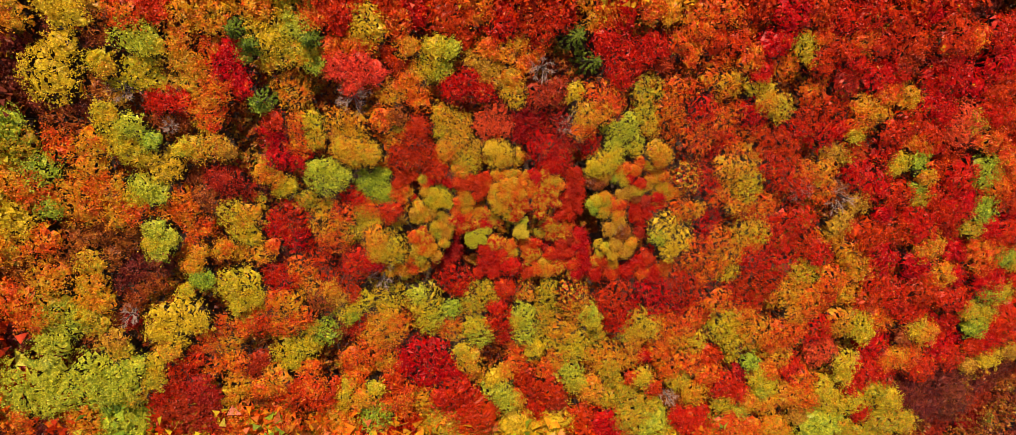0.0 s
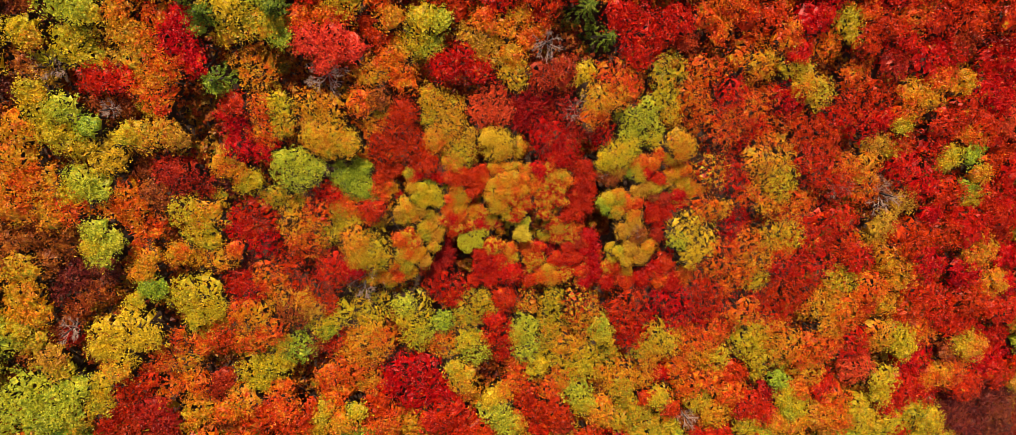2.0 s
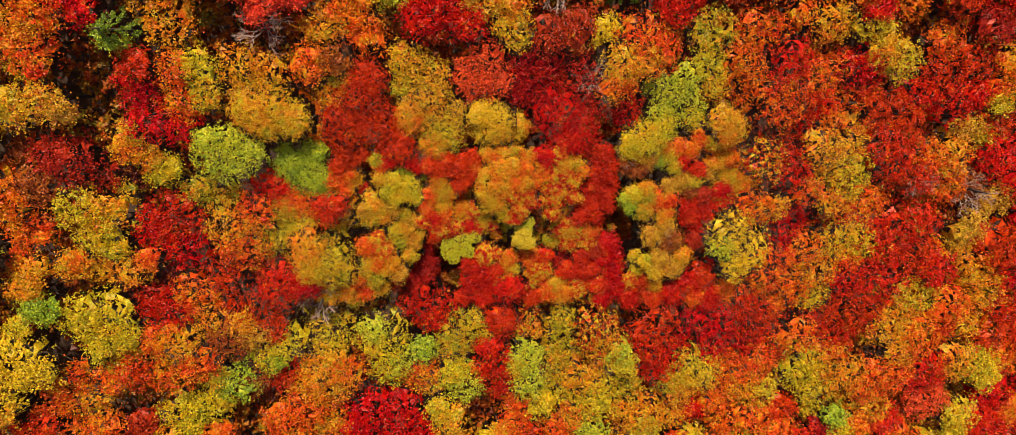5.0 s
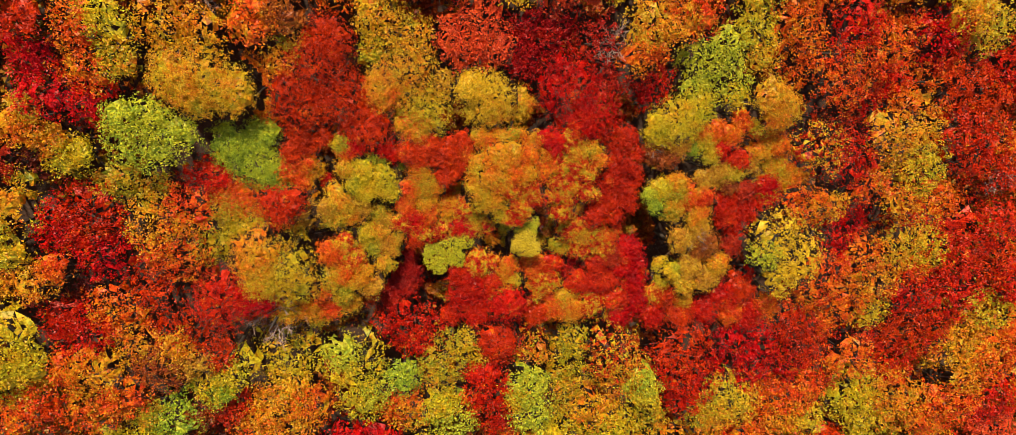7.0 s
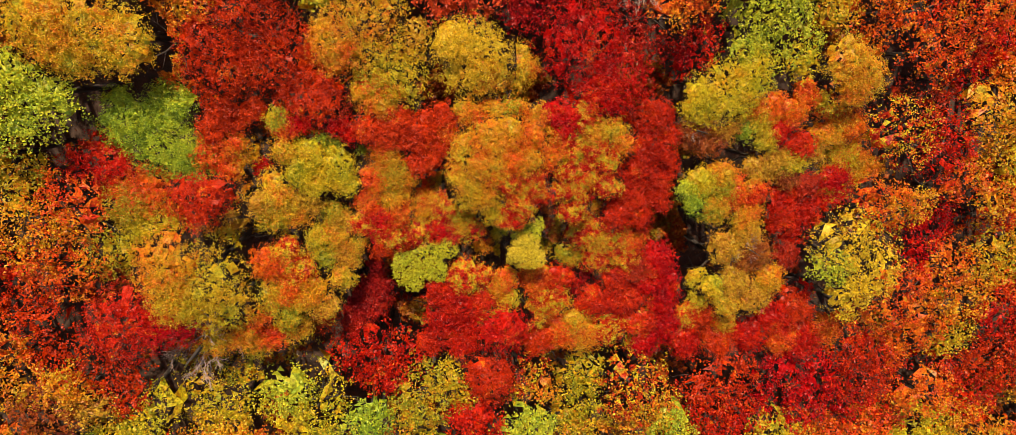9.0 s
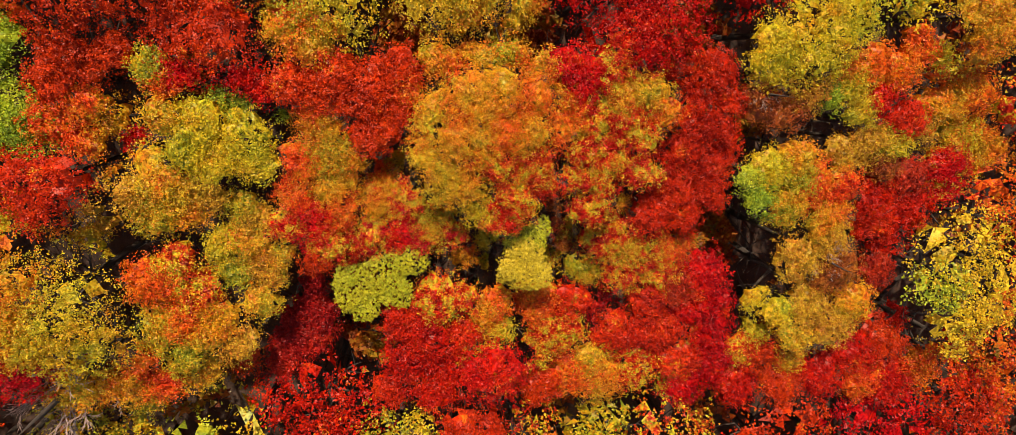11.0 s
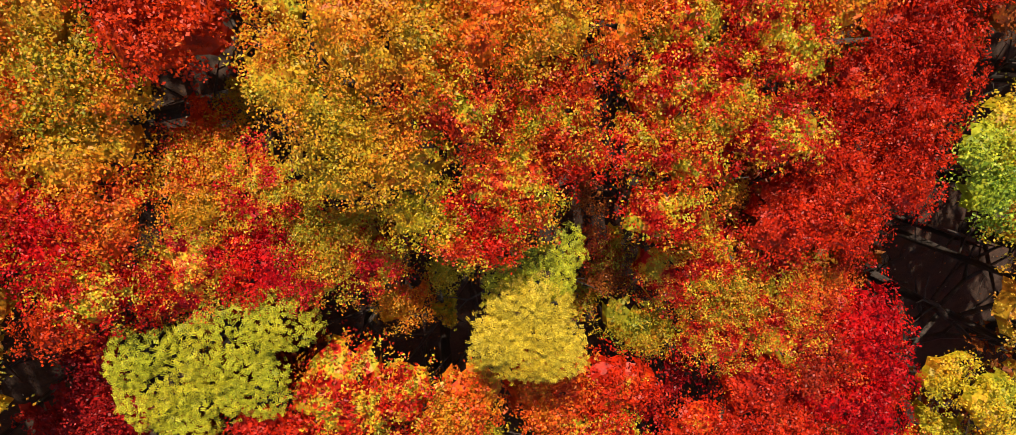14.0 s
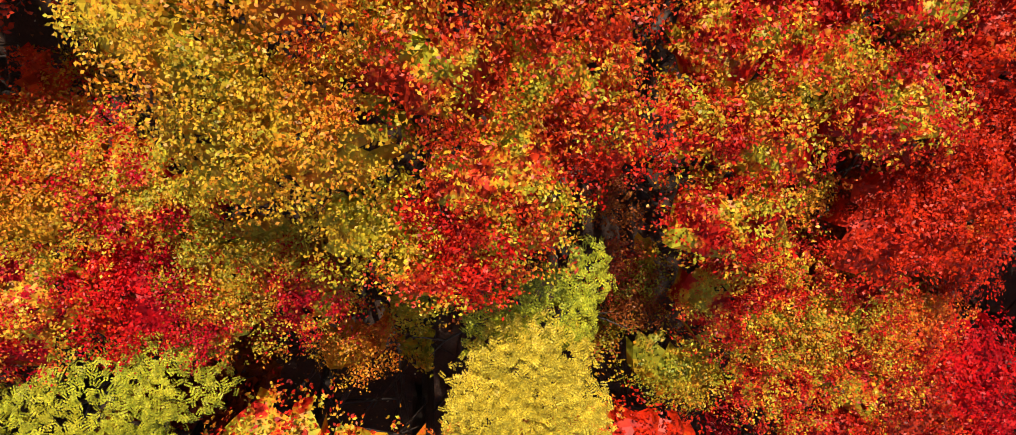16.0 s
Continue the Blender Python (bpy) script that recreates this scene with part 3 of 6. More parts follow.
lobed("red", (3.46, -17.68, 10.10, 0.80), (4.20, -18.38, 9.92, 0.73), (2.19, -17.56, 10.23, 0.74), ("olive", 0.39, -17.64, 10.38, 0.78), ("orange", 0.68, -18.13, 10.27, 0.79), ("vermilion", 1.37, -17.77, 10.27, 0.70), (-1.08, -20.47, 8.74, 0.58))
lobed("green", (4.67, -19.22, 9.05, 0.46), (2.25, -17.96, 9.46, 0.51), (5.07, -18.86, 9.07, 0.35))
lobed("olive", (8.94, -21.56, 7.29, 0.92), ("orange", 7.77, -21.89, 8.14, 0.95), ("amber", 8.26, -22.74, 8.16, 0.96), (8.65, -20.89, 7.43, 0.76))
lobed("flame", ("amber", 8.18, -22.92, 8.33, 0.95), (9.33, -23.00, 8.42, 0.96), ("olive", 10.48, -23.70, 8.21, 1.09), ("vermilion", 8.98, -24.38, 8.23, 1.13), (7.71, -24.58, 8.30, 0.97), (11.14, -24.55, 8.01, 0.89), ("amber", 11.86, -25.76, 6.75, 0.71), (10.07, -22.67, 8.41, 0.85), ("olive", 11.02, -23.50, 7.59, 0.78), (10.15, -24.64, 8.08, 0.77), ("red", 7.06, -25.15, 8.27, 0.65))
lobed("honey", (10.71, -19.22, 10.22, 1.10), ("amber", 11.82, -18.62, 10.62, 1.15), ("amber", 12.94, -18.40, 10.56, 1.16), ("orange", 14.15, -18.65, 10.21, 1.12), ("orange", 15.21, -19.81, 9.63, 0.97), (10.71, -20.85, 10.05, 1.13), ("amber", 11.85, -20.10, 10.58, 1.23), (11.90, -21.94, 9.97, 1.00), (10.91, -22.22, 9.61, 0.85), ("golden", 12.40, -22.92, 9.37, 0.79), ("flame", 13.04, -21.07, 10.31, 0.98), ("flame", 13.82, -22.12, 9.97, 0.97), ("vermilion", 13.59, -23.24, 9.61, 0.83), ("flame", 14.58, -20.99, 9.99, 1.00), ("vermilion", 15.03, -21.98, 9.49, 0.71), ("orange", 13.08, -19.79, 10.52, 0.99), ("amber", 14.08, -19.78, 10.33, 0.93), ("orange", 10.12, -20.13, 9.62, 0.75), ("flame", 13.10, -23.62, 9.39, 0.55), ("flame", 14.21, -22.92, 9.61, 0.71))
lobed("amber", (10.71, -17.21, 10.05, 0.84), (12.21, -17.14, 9.93, 0.95), (13.57, -17.26, 9.79, 0.92), (14.78, -17.49, 9.65, 0.88), ("orange", 11.46, -17.81, 9.89, 0.69), ("olive", 13.16, -16.92, 9.88, 0.61), ("honey", 15.49, -18.52, 9.42, 0.76))
lobed("flame", ("vermilion", 16.45, -17.71, 9.47, 1.16), (17.88, -17.27, 9.42, 1.17), (17.04, -19.08, 9.19, 1.20), (18.37, -19.15, 9.06, 1.15), ("honey", 19.44, -18.10, 9.14, 0.93), (16.77, -20.55, 8.97, 1.01), (18.14, -20.65, 8.84, 1.07), (17.62, -21.92, 8.68, 1.09), (19.33, -21.65, 8.57, 0.93), (17.32, -23.31, 8.47, 0.85), (19.28, -19.87, 8.87, 0.96), ("orange", 15.97, -19.11, 9.28, 0.78), ("vermilion", 15.57, -17.18, 9.63, 0.79), ("orange", 20.17, -19.01, 8.93, 0.76), (16.37, -21.98, 8.77, 0.69), ("honey", 18.27, -18.44, 9.19, 0.74))
lobed("red", (21.51, -17.30, 8.49, 1.33), (22.70, -17.26, 8.40, 0.91), (21.87, -18.99, 8.19, 1.33), (23.02, -19.75, 7.96, 0.95), (21.72, -20.68, 7.92, 1.25), (23.14, -21.38, 7.69, 1.05), (21.59, -22.59, 7.62, 1.22), (23.18, -22.73, 7.46, 0.95), ("vermilion", 20.52, -23.70, 7.53, 1.06), (22.12, -23.98, 7.35, 0.87), (20.24, -16.75, 8.70, 1.05), (23.36, -18.51, 8.14, 0.71), (23.59, -20.55, 7.78, 0.69), (20.56, -21.74, 7.85, 0.92))
lobed("rust", (16.05, -23.65, 7.03, 0.75), (16.12, -22.95, 7.64, 0.59), ("crimson", 15.92, -24.31, 6.63, 0.62), (16.98, -25.24, 5.99, 0.65), ("olive", 21.96, -21.41, 6.78, 0.67), ("olive", 19.49, -23.76, 6.21, 0.74), ("olive", 17.20, -24.60, 5.97, 0.84))
lobed("flame", (18.40, -25.24, 6.86, 1.09), (19.34, -24.61, 6.89, 1.09), (20.79, -25.45, 6.62, 1.24), ("olive", 17.95, -26.66, 6.07, 1.14), (19.65, -26.79, 6.50, 1.26), (21.57, -26.87, 6.32, 1.15), ("amber", 18.74, -23.06, 7.19, 0.75), ("orange", 22.04, -25.62, 6.49, 1.01), ("olive", 19.74, -25.55, 6.70, 0.89), ("vermilion", 22.58, -24.85, 5.97, 0.82))
# uphill lobes tinted lime: the red crown's shadow put into leaf colour
lobed("yellow", (14.44, -26.07, 8.57, 1.03), (14.56, -25.40, 8.67, 0.84), (13.91, -26.00, 8.63, 0.58), (15.09, -26.30, 8.48, 0.63), ("lime", 14.67, -24.65, 8.49, 0.76), ("lime", 15.15, -24.21, 8.22, 0.54), ("lime", 14.02, -24.81, 8.32, 0.49))
lobed("olive", (16.87, -26.83, 5.14, 1.04), ("rust", 11.94, -27.02, 5.04, 0.97), ("rust", 12.77, -27.92, 4.32, 0.93), (16.75, -25.55, 5.36, 0.87), ("golden", 13.03, -24.89, 6.79, 0.76), ("rust", 10.92, -27.69, 4.51, 0.89))
lobed("red", (10.00, -29.34, 7.52, 1.46), ("flame", 10.70, -27.75, 7.72, 1.20), (9.50, -31.07, 7.28, 1.40), (11.18, -31.16, 7.12, 1.35), ("vermilion", 8.98, -28.72, 7.71, 0.83), ("olive", 10.69, -27.32, 6.60, 0.72), ("vermilion", 11.89, -29.47, 7.34, 1.01), (10.70, -32.47, 6.95, 1.25), ("flame", 11.86, -27.82, 7.61, 0.80))
lobed("amber", (13.07, -28.48, 7.30, 1.01), ("honey", 13.27, -30.26, 6.99, 1.11), (13.21, -32.01, 6.71, 1.14), ("honey", 12.53, -30.74, 6.97, 0.84), ("orange", 13.54, -27.96, 7.34, 0.76), ("golden", 13.73, -29.51, 7.07, 0.69))
# the low crimson lobes carry a shadowed red in their leaf colour
lobed("vermilion", ("orange", 15.37, -28.28, 6.63, 1.24), ("flame", 16.83, -30.14, 6.20, 1.34), ("flame", 15.58, -31.28, 6.12, 1.09), ("crimson", 18.32, -29.15, 5.33, 1.22), ("olive", 19.07, -31.42, 5.19, 0.98), (19.60, -30.34, 5.93, 1.27), ("orange", 17.62, -32.57, 5.73, 1.35), ("amber", 19.22, -32.89, 5.54, 1.37), ("flame", 21.04, -32.39, 5.46, 1.38), ("red", 15.99, -33.07, 5.79, 1.20), (21.30, -30.31, 5.78, 1.29), ("crimson", 19.73, -28.97, 5.14, 1.13), ("flame", 16.00, -29.78, 6.33, 1.07), (17.19, -28.38, 6.46, 1.01), ("honey", 18.38, -31.83, 5.79, 0.91))
lobed("red", (23.91, -27.26, 6.05, 1.44), (23.63, -28.75, 5.84, 1.33), (24.87, -30.40, 5.46, 1.38), ("vermilion", 21.31, -28.62, 6.06, 1.10), ("vermilion", 22.42, -30.07, 5.72, 1.13), ("vermilion", 23.35, -31.92, 5.34, 1.33), (25.30, -32.42, 5.09, 1.36), ("crimson", 22.58, -27.79, 6.08, 1.10), (24.83, -28.81, 5.72, 0.97), (24.03, -33.87, 4.96, 1.20), ("olive", 23.16, -33.64, 4.48, 0.75))
lobed("mustard", ("rust", 24.86, -18.47, 8.01, 1.04), (26.04, -17.23, 8.11, 1.07), (27.32, -17.18, 8.01, 0.99), ("golden", 27.86, -16.84, 8.02, 0.68), ("green", 28.49, -18.15, 7.35, 0.80), (24.89, -17.17, 8.22, 0.99), ("rust", 26.14, -18.88, 7.83, 1.03), (26.98, -18.19, 7.87, 0.91), ("rust", 24.95, -17.36, 6.99, 0.84))
lobed("golden", (29.49, -17.54, 7.56, 0.98), ("orange", 30.15, -16.73, 7.64, 1.04), ("orange", 31.70, -17.12, 7.44, 1.06), (30.22, -18.79, 7.29, 0.86), ("vermilion", 31.03, -18.30, 7.30, 0.91), ("amber", 28.81, -16.79, 7.74, 0.78))
lobed("mustard", (31.46, -20.50, 6.70, 1.30), (30.14, -20.90, 6.76, 1.09), ("golden", 32.56, -20.23, 6.65, 1.05), ("olive", 31.08, -19.95, 6.03, 0.86), ("rust", 32.45, -21.53, 6.45, 0.92))
lobed("golden", (26.15, -21.74, 7.36, 1.15), ("green", 25.66, -22.79, 7.23, 0.92), ("amber", 27.36, -21.19, 7.35, 1.08), ("orange", 28.67, -22.50, 7.02, 1.19), ("honey", 27.55, -23.55, 6.95, 1.10), ("green", 27.22, -23.64, 6.56, 0.86), ("orange", 30.06, -22.51, 6.90, 1.05), ("amber", 29.98, -23.85, 6.68, 1.02), ("lime", 25.01, -22.03, 7.42, 0.62), ("olive", 27.68, -22.24, 7.15, 0.88), ("honey", 29.65, -24.40, 6.62, 0.93))
lobed("red", (32.76, -23.15, 6.16, 1.44), (34.70, -24.03, 5.85, 1.35), (34.42, -25.79, 5.58, 1.52), ("vermilion", 36.37, -27.73, 5.09, 1.29), ("vermilion", 32.66, -24.56, 5.93, 1.12), ("orange", 35.98, -25.53, 5.49, 1.06), ("crimson", 33.67, -27.30, 5.40, 1.12), ("vermilion", 32.85, -19.21, 6.99, 0.98), ("crimson", 34.06, -22.06, 6.22, 0.99))
lobed("mustard", (28.75, -26.29, 6.59, 1.41), ("rust", 30.79, -26.96, 6.31, 1.44), (29.80, -28.74, 6.10, 1.30), (31.58, -30.13, 5.72, 1.29), ("honey", 29.48, -30.63, 5.82, 1.11), ("golden", 27.29, -28.95, 5.48, 0.88), ("golden", 27.66, -30.52, 4.99, 0.85), ("rust", 29.09, -28.35, 4.83, 1.07), ("amber", 32.40, -28.88, 5.85, 1.05), (30.15, -25.47, 6.60, 1.09), ("golden", 28.09, -29.26, 6.16, 0.81))
lobed("vermilion", (28.14, -32.03, 4.81, 1.50), (29.99, -33.97, 4.33, 1.50), ("red", 32.37, -33.82, 4.14, 1.52), ("red", 34.24, -32.52, 4.20, 1.45), (35.86, -31.56, 4.21, 1.57), ("red", 37.15, -30.24, 4.31, 1.44), ("red", 37.00, -34.63, 3.61, 1.58), ("red", 27.17, -34.06, 4.56, 1.33), ("orange", 38.89, -33.64, 3.61, 1.52), ("flame", 26.95, -31.76, 4.95, 0.97), ("amber", 29.92, -32.52, 4.57, 1.00), ("orange", 35.08, -34.44, 3.81, 1.25))
lobed("orange", (-1.43, -31.50, 7.57, 1.09), ("amber", -2.84, -31.50, 7.69, 1.01), ("honey", 0.27, -31.11, 7.48, 0.96), ("vermilion", 8.70, -32.67, 6.49, 1.01), ("olive", 14.98, -30.84, 4.64, 0.82))
lobed("crimson", (30.41, -27.03, 1.93, 1.04), (30.22, -28.91, 1.63, 0.94), (29.37, -20.95, 3.01, 0.96), (31.85, -19.49, 3.04, 0.90), ("olive", 29.41, -28.19, 0.82, 0.83))
lobed("olive", (7.92, -21.37, 6.61, 0.68), (7.04, -21.80, 7.12, 0.65), (8.89, -21.94, 7.43, 0.60), ("green", 6.19, -22.15, 7.13, 0.60), (7.86, -20.60, 5.94, 0.59), ("flame", 8.02, -22.49, 8.22, 0.56), ("flame", 7.14, -22.87, 8.43, 0.55), ("green", 8.51, -22.78, 7.73, 0.43))
lobed("olive", (10.54, -23.52, 6.83, 0.48), ("green", 10.29, -23.90, 6.79, 0.43), ("rust", 11.31, -27.06, 5.38, 0.78), ("rust", 12.43, -27.58, 5.00, 0.74), (12.13, -28.75, 4.64, 0.69), (13.00, -26.73, 5.49, 0.51))
lobed("rust", (16.83, -25.37, 5.58, 0.64), (16.95, -26.71, 4.95, 0.68), ("crimson", 18.12, -28.52, 4.75, 0.88), ("crimson", 19.59, -29.03, 4.54, 0.90), (17.51, -28.12, 4.47, 0.72))
lobed("vermilion", (-1.96, -17.61, 10.19, 0.89), (-0.99, -17.19, 10.17, 0.80), (-3.13, -18.23, 10.19, 0.89), (-2.66, -16.89, 10.37, 0.88))
lobed("orange", (-2.29, -19.00, 9.89, 0.92), ("amber", -1.70, -19.64, 9.33, 0.80), (-3.55, -19.84, 9.86, 0.92), (-2.62, -20.57, 9.66, 0.88), ("amber", -4.02, -21.54, 9.62, 0.95))
lobed("amber", (-2.37, -21.90, 8.92, 0.79), ("mustard", -3.20, -22.68, 9.26, 0.98), (-4.39, -23.36, 9.26, 0.98), ("mustard", -2.83, -23.68, 8.37, 0.82), ("olive", -3.75, -24.81, 8.56, 1.02))
lobed("orange", (-4.00, -26.79, 8.76, 1.04), ("flame", -3.43, -27.75, 8.55, 0.89), (-4.87, -25.73, 9.01, 1.01), ("amber", -5.38, -28.03, 8.68, 1.04), ("olive", -3.31, -25.95, 8.04, 0.85))
lobed("honey", (-4.65, -29.42, 8.18, 1.08), ("amber", -3.77, -30.07, 8.00, 0.93), (-6.07, -30.61, 8.11, 1.09), (-4.99, -31.59, 7.86, 1.04), ("amber", -3.33, -31.60, 7.71, 0.90), ("olive", -2.49, -32.53, 6.89, 0.94))
lobed("orange", (32.69, -15.84, 7.36, 1.10), (34.36, -16.59, 7.09, 1.13), (36.26, -17.81, 6.73, 1.25), ("amber", 34.83, -18.39, 6.76, 1.10), (35.68, -15.72, 7.12, 1.20))
lobed("mustard", (34.33, -19.55, 6.21, 1.02), ("golden", 36.62, -20.11, 5.92, 1.10), ("amber", 38.40, -20.54, 5.70, 1.33))
lobed("red", (36.21, -21.56, 6.02, 1.22), ("vermilion", 36.61, -23.42, 5.68, 1.26), (38.72, -25.43, 5.17, 1.24), ("vermilion", 39.37, -23.46, 5.43, 1.37), ("vermilion", 37.21, -25.85, 4.83, 1.13))
lobed("vermilion", ("red", 37.86, -28.99, 4.46, 1.30), (40.83, -31.25, 3.83, 1.42), (41.51, -34.15, 3.29, 1.48), ("amber", 42.12, -29.21, 4.05, 1.40), (43.51, -32.85, 3.33, 1.58), ("orange", 45.08, -36.42, 2.61, 1.65), ("orange", 42.60, -36.85, 2.76, 1.53))
lobed("green", (29.79, -21.36, 4.03, 1.05))
lobed("crimson", (4.87, -32.07, 2.71, 1.34), (5.95, -32.02, 1.58, 1.12))
lobed("olive", (6.15, -34.93, 0.31, 1.20), (5.14, -35.16, 0.93, 1.17))
lobed("green", (11.07, -28.14, 2.87, 0.95), (10.55, -27.75, 2.32, 0.80))
lobed("olive", (31.25, -28.39, -1.68, 1.52), (30.13, -29.42, -0.92, 1.15))
lobed("green", (31.41, -26.53, -1.19, 1.31), (29.44, -26.86, -1.29, 1.14))
lobed("rust", (0.78, -32.90, 2.37, 1.07))
lobed("olive", (2.17, -21.85, 3.65, 0.81))
lobed("green", (17.54, -28.10, 3.24, 1.08), (18.44, -27.46, 2.55, 0.82))
lobed("crimson", (31.82, -20.41, 1.05, 1.31), (33.08, -19.51, 1.50, 1.15))
lobed("rust", (31.47, -26.81, 1.34, 1.37), (32.84, -25.87, 1.26, 1.09))

# trees round them, lobe by lobe
lobed("vermilion", (-18.4, -10.7, 13.1, 2.12), (-18.2, -13.5, 12.6, 2.17), (-15.7, -14.3, 12.3, 1.77))
lobed("orange", (-15.9, -9.8, 13.2, 1.90), (-15.7, -12.6, 12.7, 1.95))
lobed("olive", (-13.6, -11.7, 12.8, 1.52), ("golden", -14.0, -9.4, 13.2, 1.70))
lobed("red", (-18.4, -9.2, 14.3, 1.43))
lobed("amber", (-10.6, -9.3, 12.8, 2.07), (-8.8, -10.4, 12.5, 2.20), ("mustard", -10.1, -11.3, 12.5, 1.54))
lobed("honey", (-10.1, -12.9, 13.1, 1.75), (-8.2, -13.5, 12.9, 2.22), (-6.6, -13.7, 12.7, 1.61), (-9.1, -14.1, 12.8, 1.51))
lobed("amber", (-5.1, -13.8, 10.3, 1.80), ("orange", -5.6, -12.9, 10.5, 1.59), ("orange", -4.7, -15.0, 10.1, 1.34))
lobed("amber", (-3.4, -11.6, 11.3, 1.56), ("olive", -2.7, -10.3, 11.5, 1.28))
lobed("orange", (-5.0, -9.1, 12.7, 1.76), ("rust", -3.0, -8.8, 12.6, 1.55))
lobed("red", (-0.8, -11.9, 11.8, 2.53), (-2.3, -14.6, 11.5, 2.34), (0.4, -14.1, 11.3, 2.36), (2.1, -16.0, 10.9, 1.93), (-0.2, -10.2, 12.0, 1.82))
lobed("honey", (4.0, -9.4, 11.0, 2.43), (5.8, -10.3, 10.7, 1.90), (3.2, -8.6, 11.2, 1.94), ("olive", 2.4, -10.8, 10.9, 1.31))
lobed("honey", (4.9, -12.7, 11.0, 2.62), ("golden", 6.2, -15.0, 10.5, 2.20), ("amber", 3.5, -13.6, 11.0, 1.72), ("amber", 5.7, -16.2, 10.4, 1.47))
lobed("coral", (10.3, -9.0, 11.0, 2.47), (9.2, -10.0, 10.9, 2.00), (11.3, -10.4, 10.7, 1.73))
lobed("yellow", (10.9, -14.0, 10.8, 2.15), (9.9, -13.3, 11.0, 1.26), ("honey", 11.6, -14.9, 10.6, 1.38))
lobed("lime", (-13.6, -17.0, 12.4, 1.89), (-12.0, -17.3, 12.3, 2.18), (-10.6, -16.6, 12.2, 1.59), (-13.6, -15.5, 12.7, 1.24), (-11.9, -15.5, 12.5, 1.34))
lobed("green", (-7.5, -17.9, 10.3, 1.82), (-5.9, -18.9, 10.0, 2.14), (-4.7, -19.9, 9.8, 1.48), (-5.3, -17.0, 10.3, 1.35), (-3.8, -20.9, 9.5, 1.10))
lobed("amber", (-19.3, -17.1, 11.4, 1.45), ("golden", -18.4, -18.3, 11.1, 1.66), ("golden", -17.6, -18.1, 11.1, 1.15))
lobed("amber", (-20.5, -16.5, 11.7, 1.70), ("honey", -20.0, -15.0, 11.9, 1.33))
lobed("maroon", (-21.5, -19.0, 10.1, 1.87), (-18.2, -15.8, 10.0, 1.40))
lobed("vermilion", (-9.6, -20.4, 9.9, 2.19), ("orange", -8.0, -21.4, 9.6, 1.98), ("orange", -5.8, -22.1, 9.3, 2.11))
lobed("vermilion", (-4.2, -22.2, 10.3, 1.68))
lobed("vermilion", (-20.3, -23.6, 10.3, 2.39), ("red", -17.7, -22.7, 10.2, 2.64), (-17.4, -25.7, 9.7, 2.46), (-19.5, -25.6, 9.8, 2.20), ("red", -18.8, -24.1, 10.0, 2.18))
lobed("amber", (-13.3, -23.6, 10.5, 2.33), ("orange", -11.0, -22.6, 10.5, 2.19), ("orange", -11.9, -25.7, 10.0, 2.38), ("orange", -13.0, -25.9, 10.1, 1.68))
lobed("golden", (-9.2, -24.4, 9.4, 2.61), (-7.5, -23.7, 9.4, 1.91), ("olive", -8.3, -22.4, 9.7, 1.49))
lobed("olive", (-12.5, -21.4, 9.7, 1.86), ("golden", -22.3, -22.8, 10.3, 1.80), (-22.2, -20.7, 10.7, 1.63))
lobed("amber", (-21.7, -27.1, 11.1, 2.15), ("orange", -20.3, -26.7, 11.1, 1.24))
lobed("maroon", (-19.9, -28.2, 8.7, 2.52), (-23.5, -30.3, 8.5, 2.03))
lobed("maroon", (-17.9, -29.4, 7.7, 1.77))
lobed("golden", (-5.0, -27.3, 10.1, 2.64), (-4.0, -28.4, 9.9, 2.16), ("amber", -6.3, -26.1, 10.4, 2.00), ("honey", -6.0, -28.3, 10.1, 1.73))
lobed("red", (-11.6, -33.6, 8.5, 2.75), (-13.4, -32.8, 8.8, 1.88), (-10.4, -34.9, 8.2, 1.72))
lobed("vermilion", (-9.1, -29.9, 9.7, 2.46), ("red", -6.9, -29.5, 9.6, 1.96))
lobed("orange", (-17.1, -30.8, 9.5, 2.43), ("vermilion", -19.6, -32.4, 9.5, 2.54), ("amber", -16.4, -33.2, 9.1, 2.33), ("red", -20.7, -31.4, 9.7, 1.81))
lobed("olive", (-7.5, -36.1, 5.9, 2.37), (-4.3, -35.8, 5.5, 2.29), ("golden", -5.3, -37.4, 6.3, 1.93))
lobed("golden", (-24.1, -34.4, 9.2, 2.45), ("olive", -25.0, -36.7, 8.9, 2.17), ("amber", -23.4, -36.3, 8.9, 1.55))
lobed("amber", (-19.4, -35.5, 9.7, 2.36), ("orange", -20.9, -35.0, 9.9, 1.53))
lobed("vermilion", (-23.3, -38.3, 9.1, 2.35), ("orange", -25.2, -39.1, 9.1, 1.87))
lobed("orange", (-20.1, -39.0, 9.2, 2.21), (-17.6, -38.0, 9.1, 2.00))
lobed("rust", (-14.5, -35.4, 9.2, 2.20), ("amber", -12.9, -34.0, 9.3, 1.46), ("mustard", -12.3, -35.3, 9.0, 1.58))
lobed("green", (-14.5, -40.7, 7.7, 2.48), ("olive", -16.3, -39.9, 8.0, 1.52))
lobed("golden", (-11.1, -37.3, 7.9, 2.29), (-9.3, -36.2, 7.9, 2.07), ("green", -10.6, -38.6, 7.6, 1.43))
lobed("rust", (-12.7, -40.7, 6.8, 1.91))
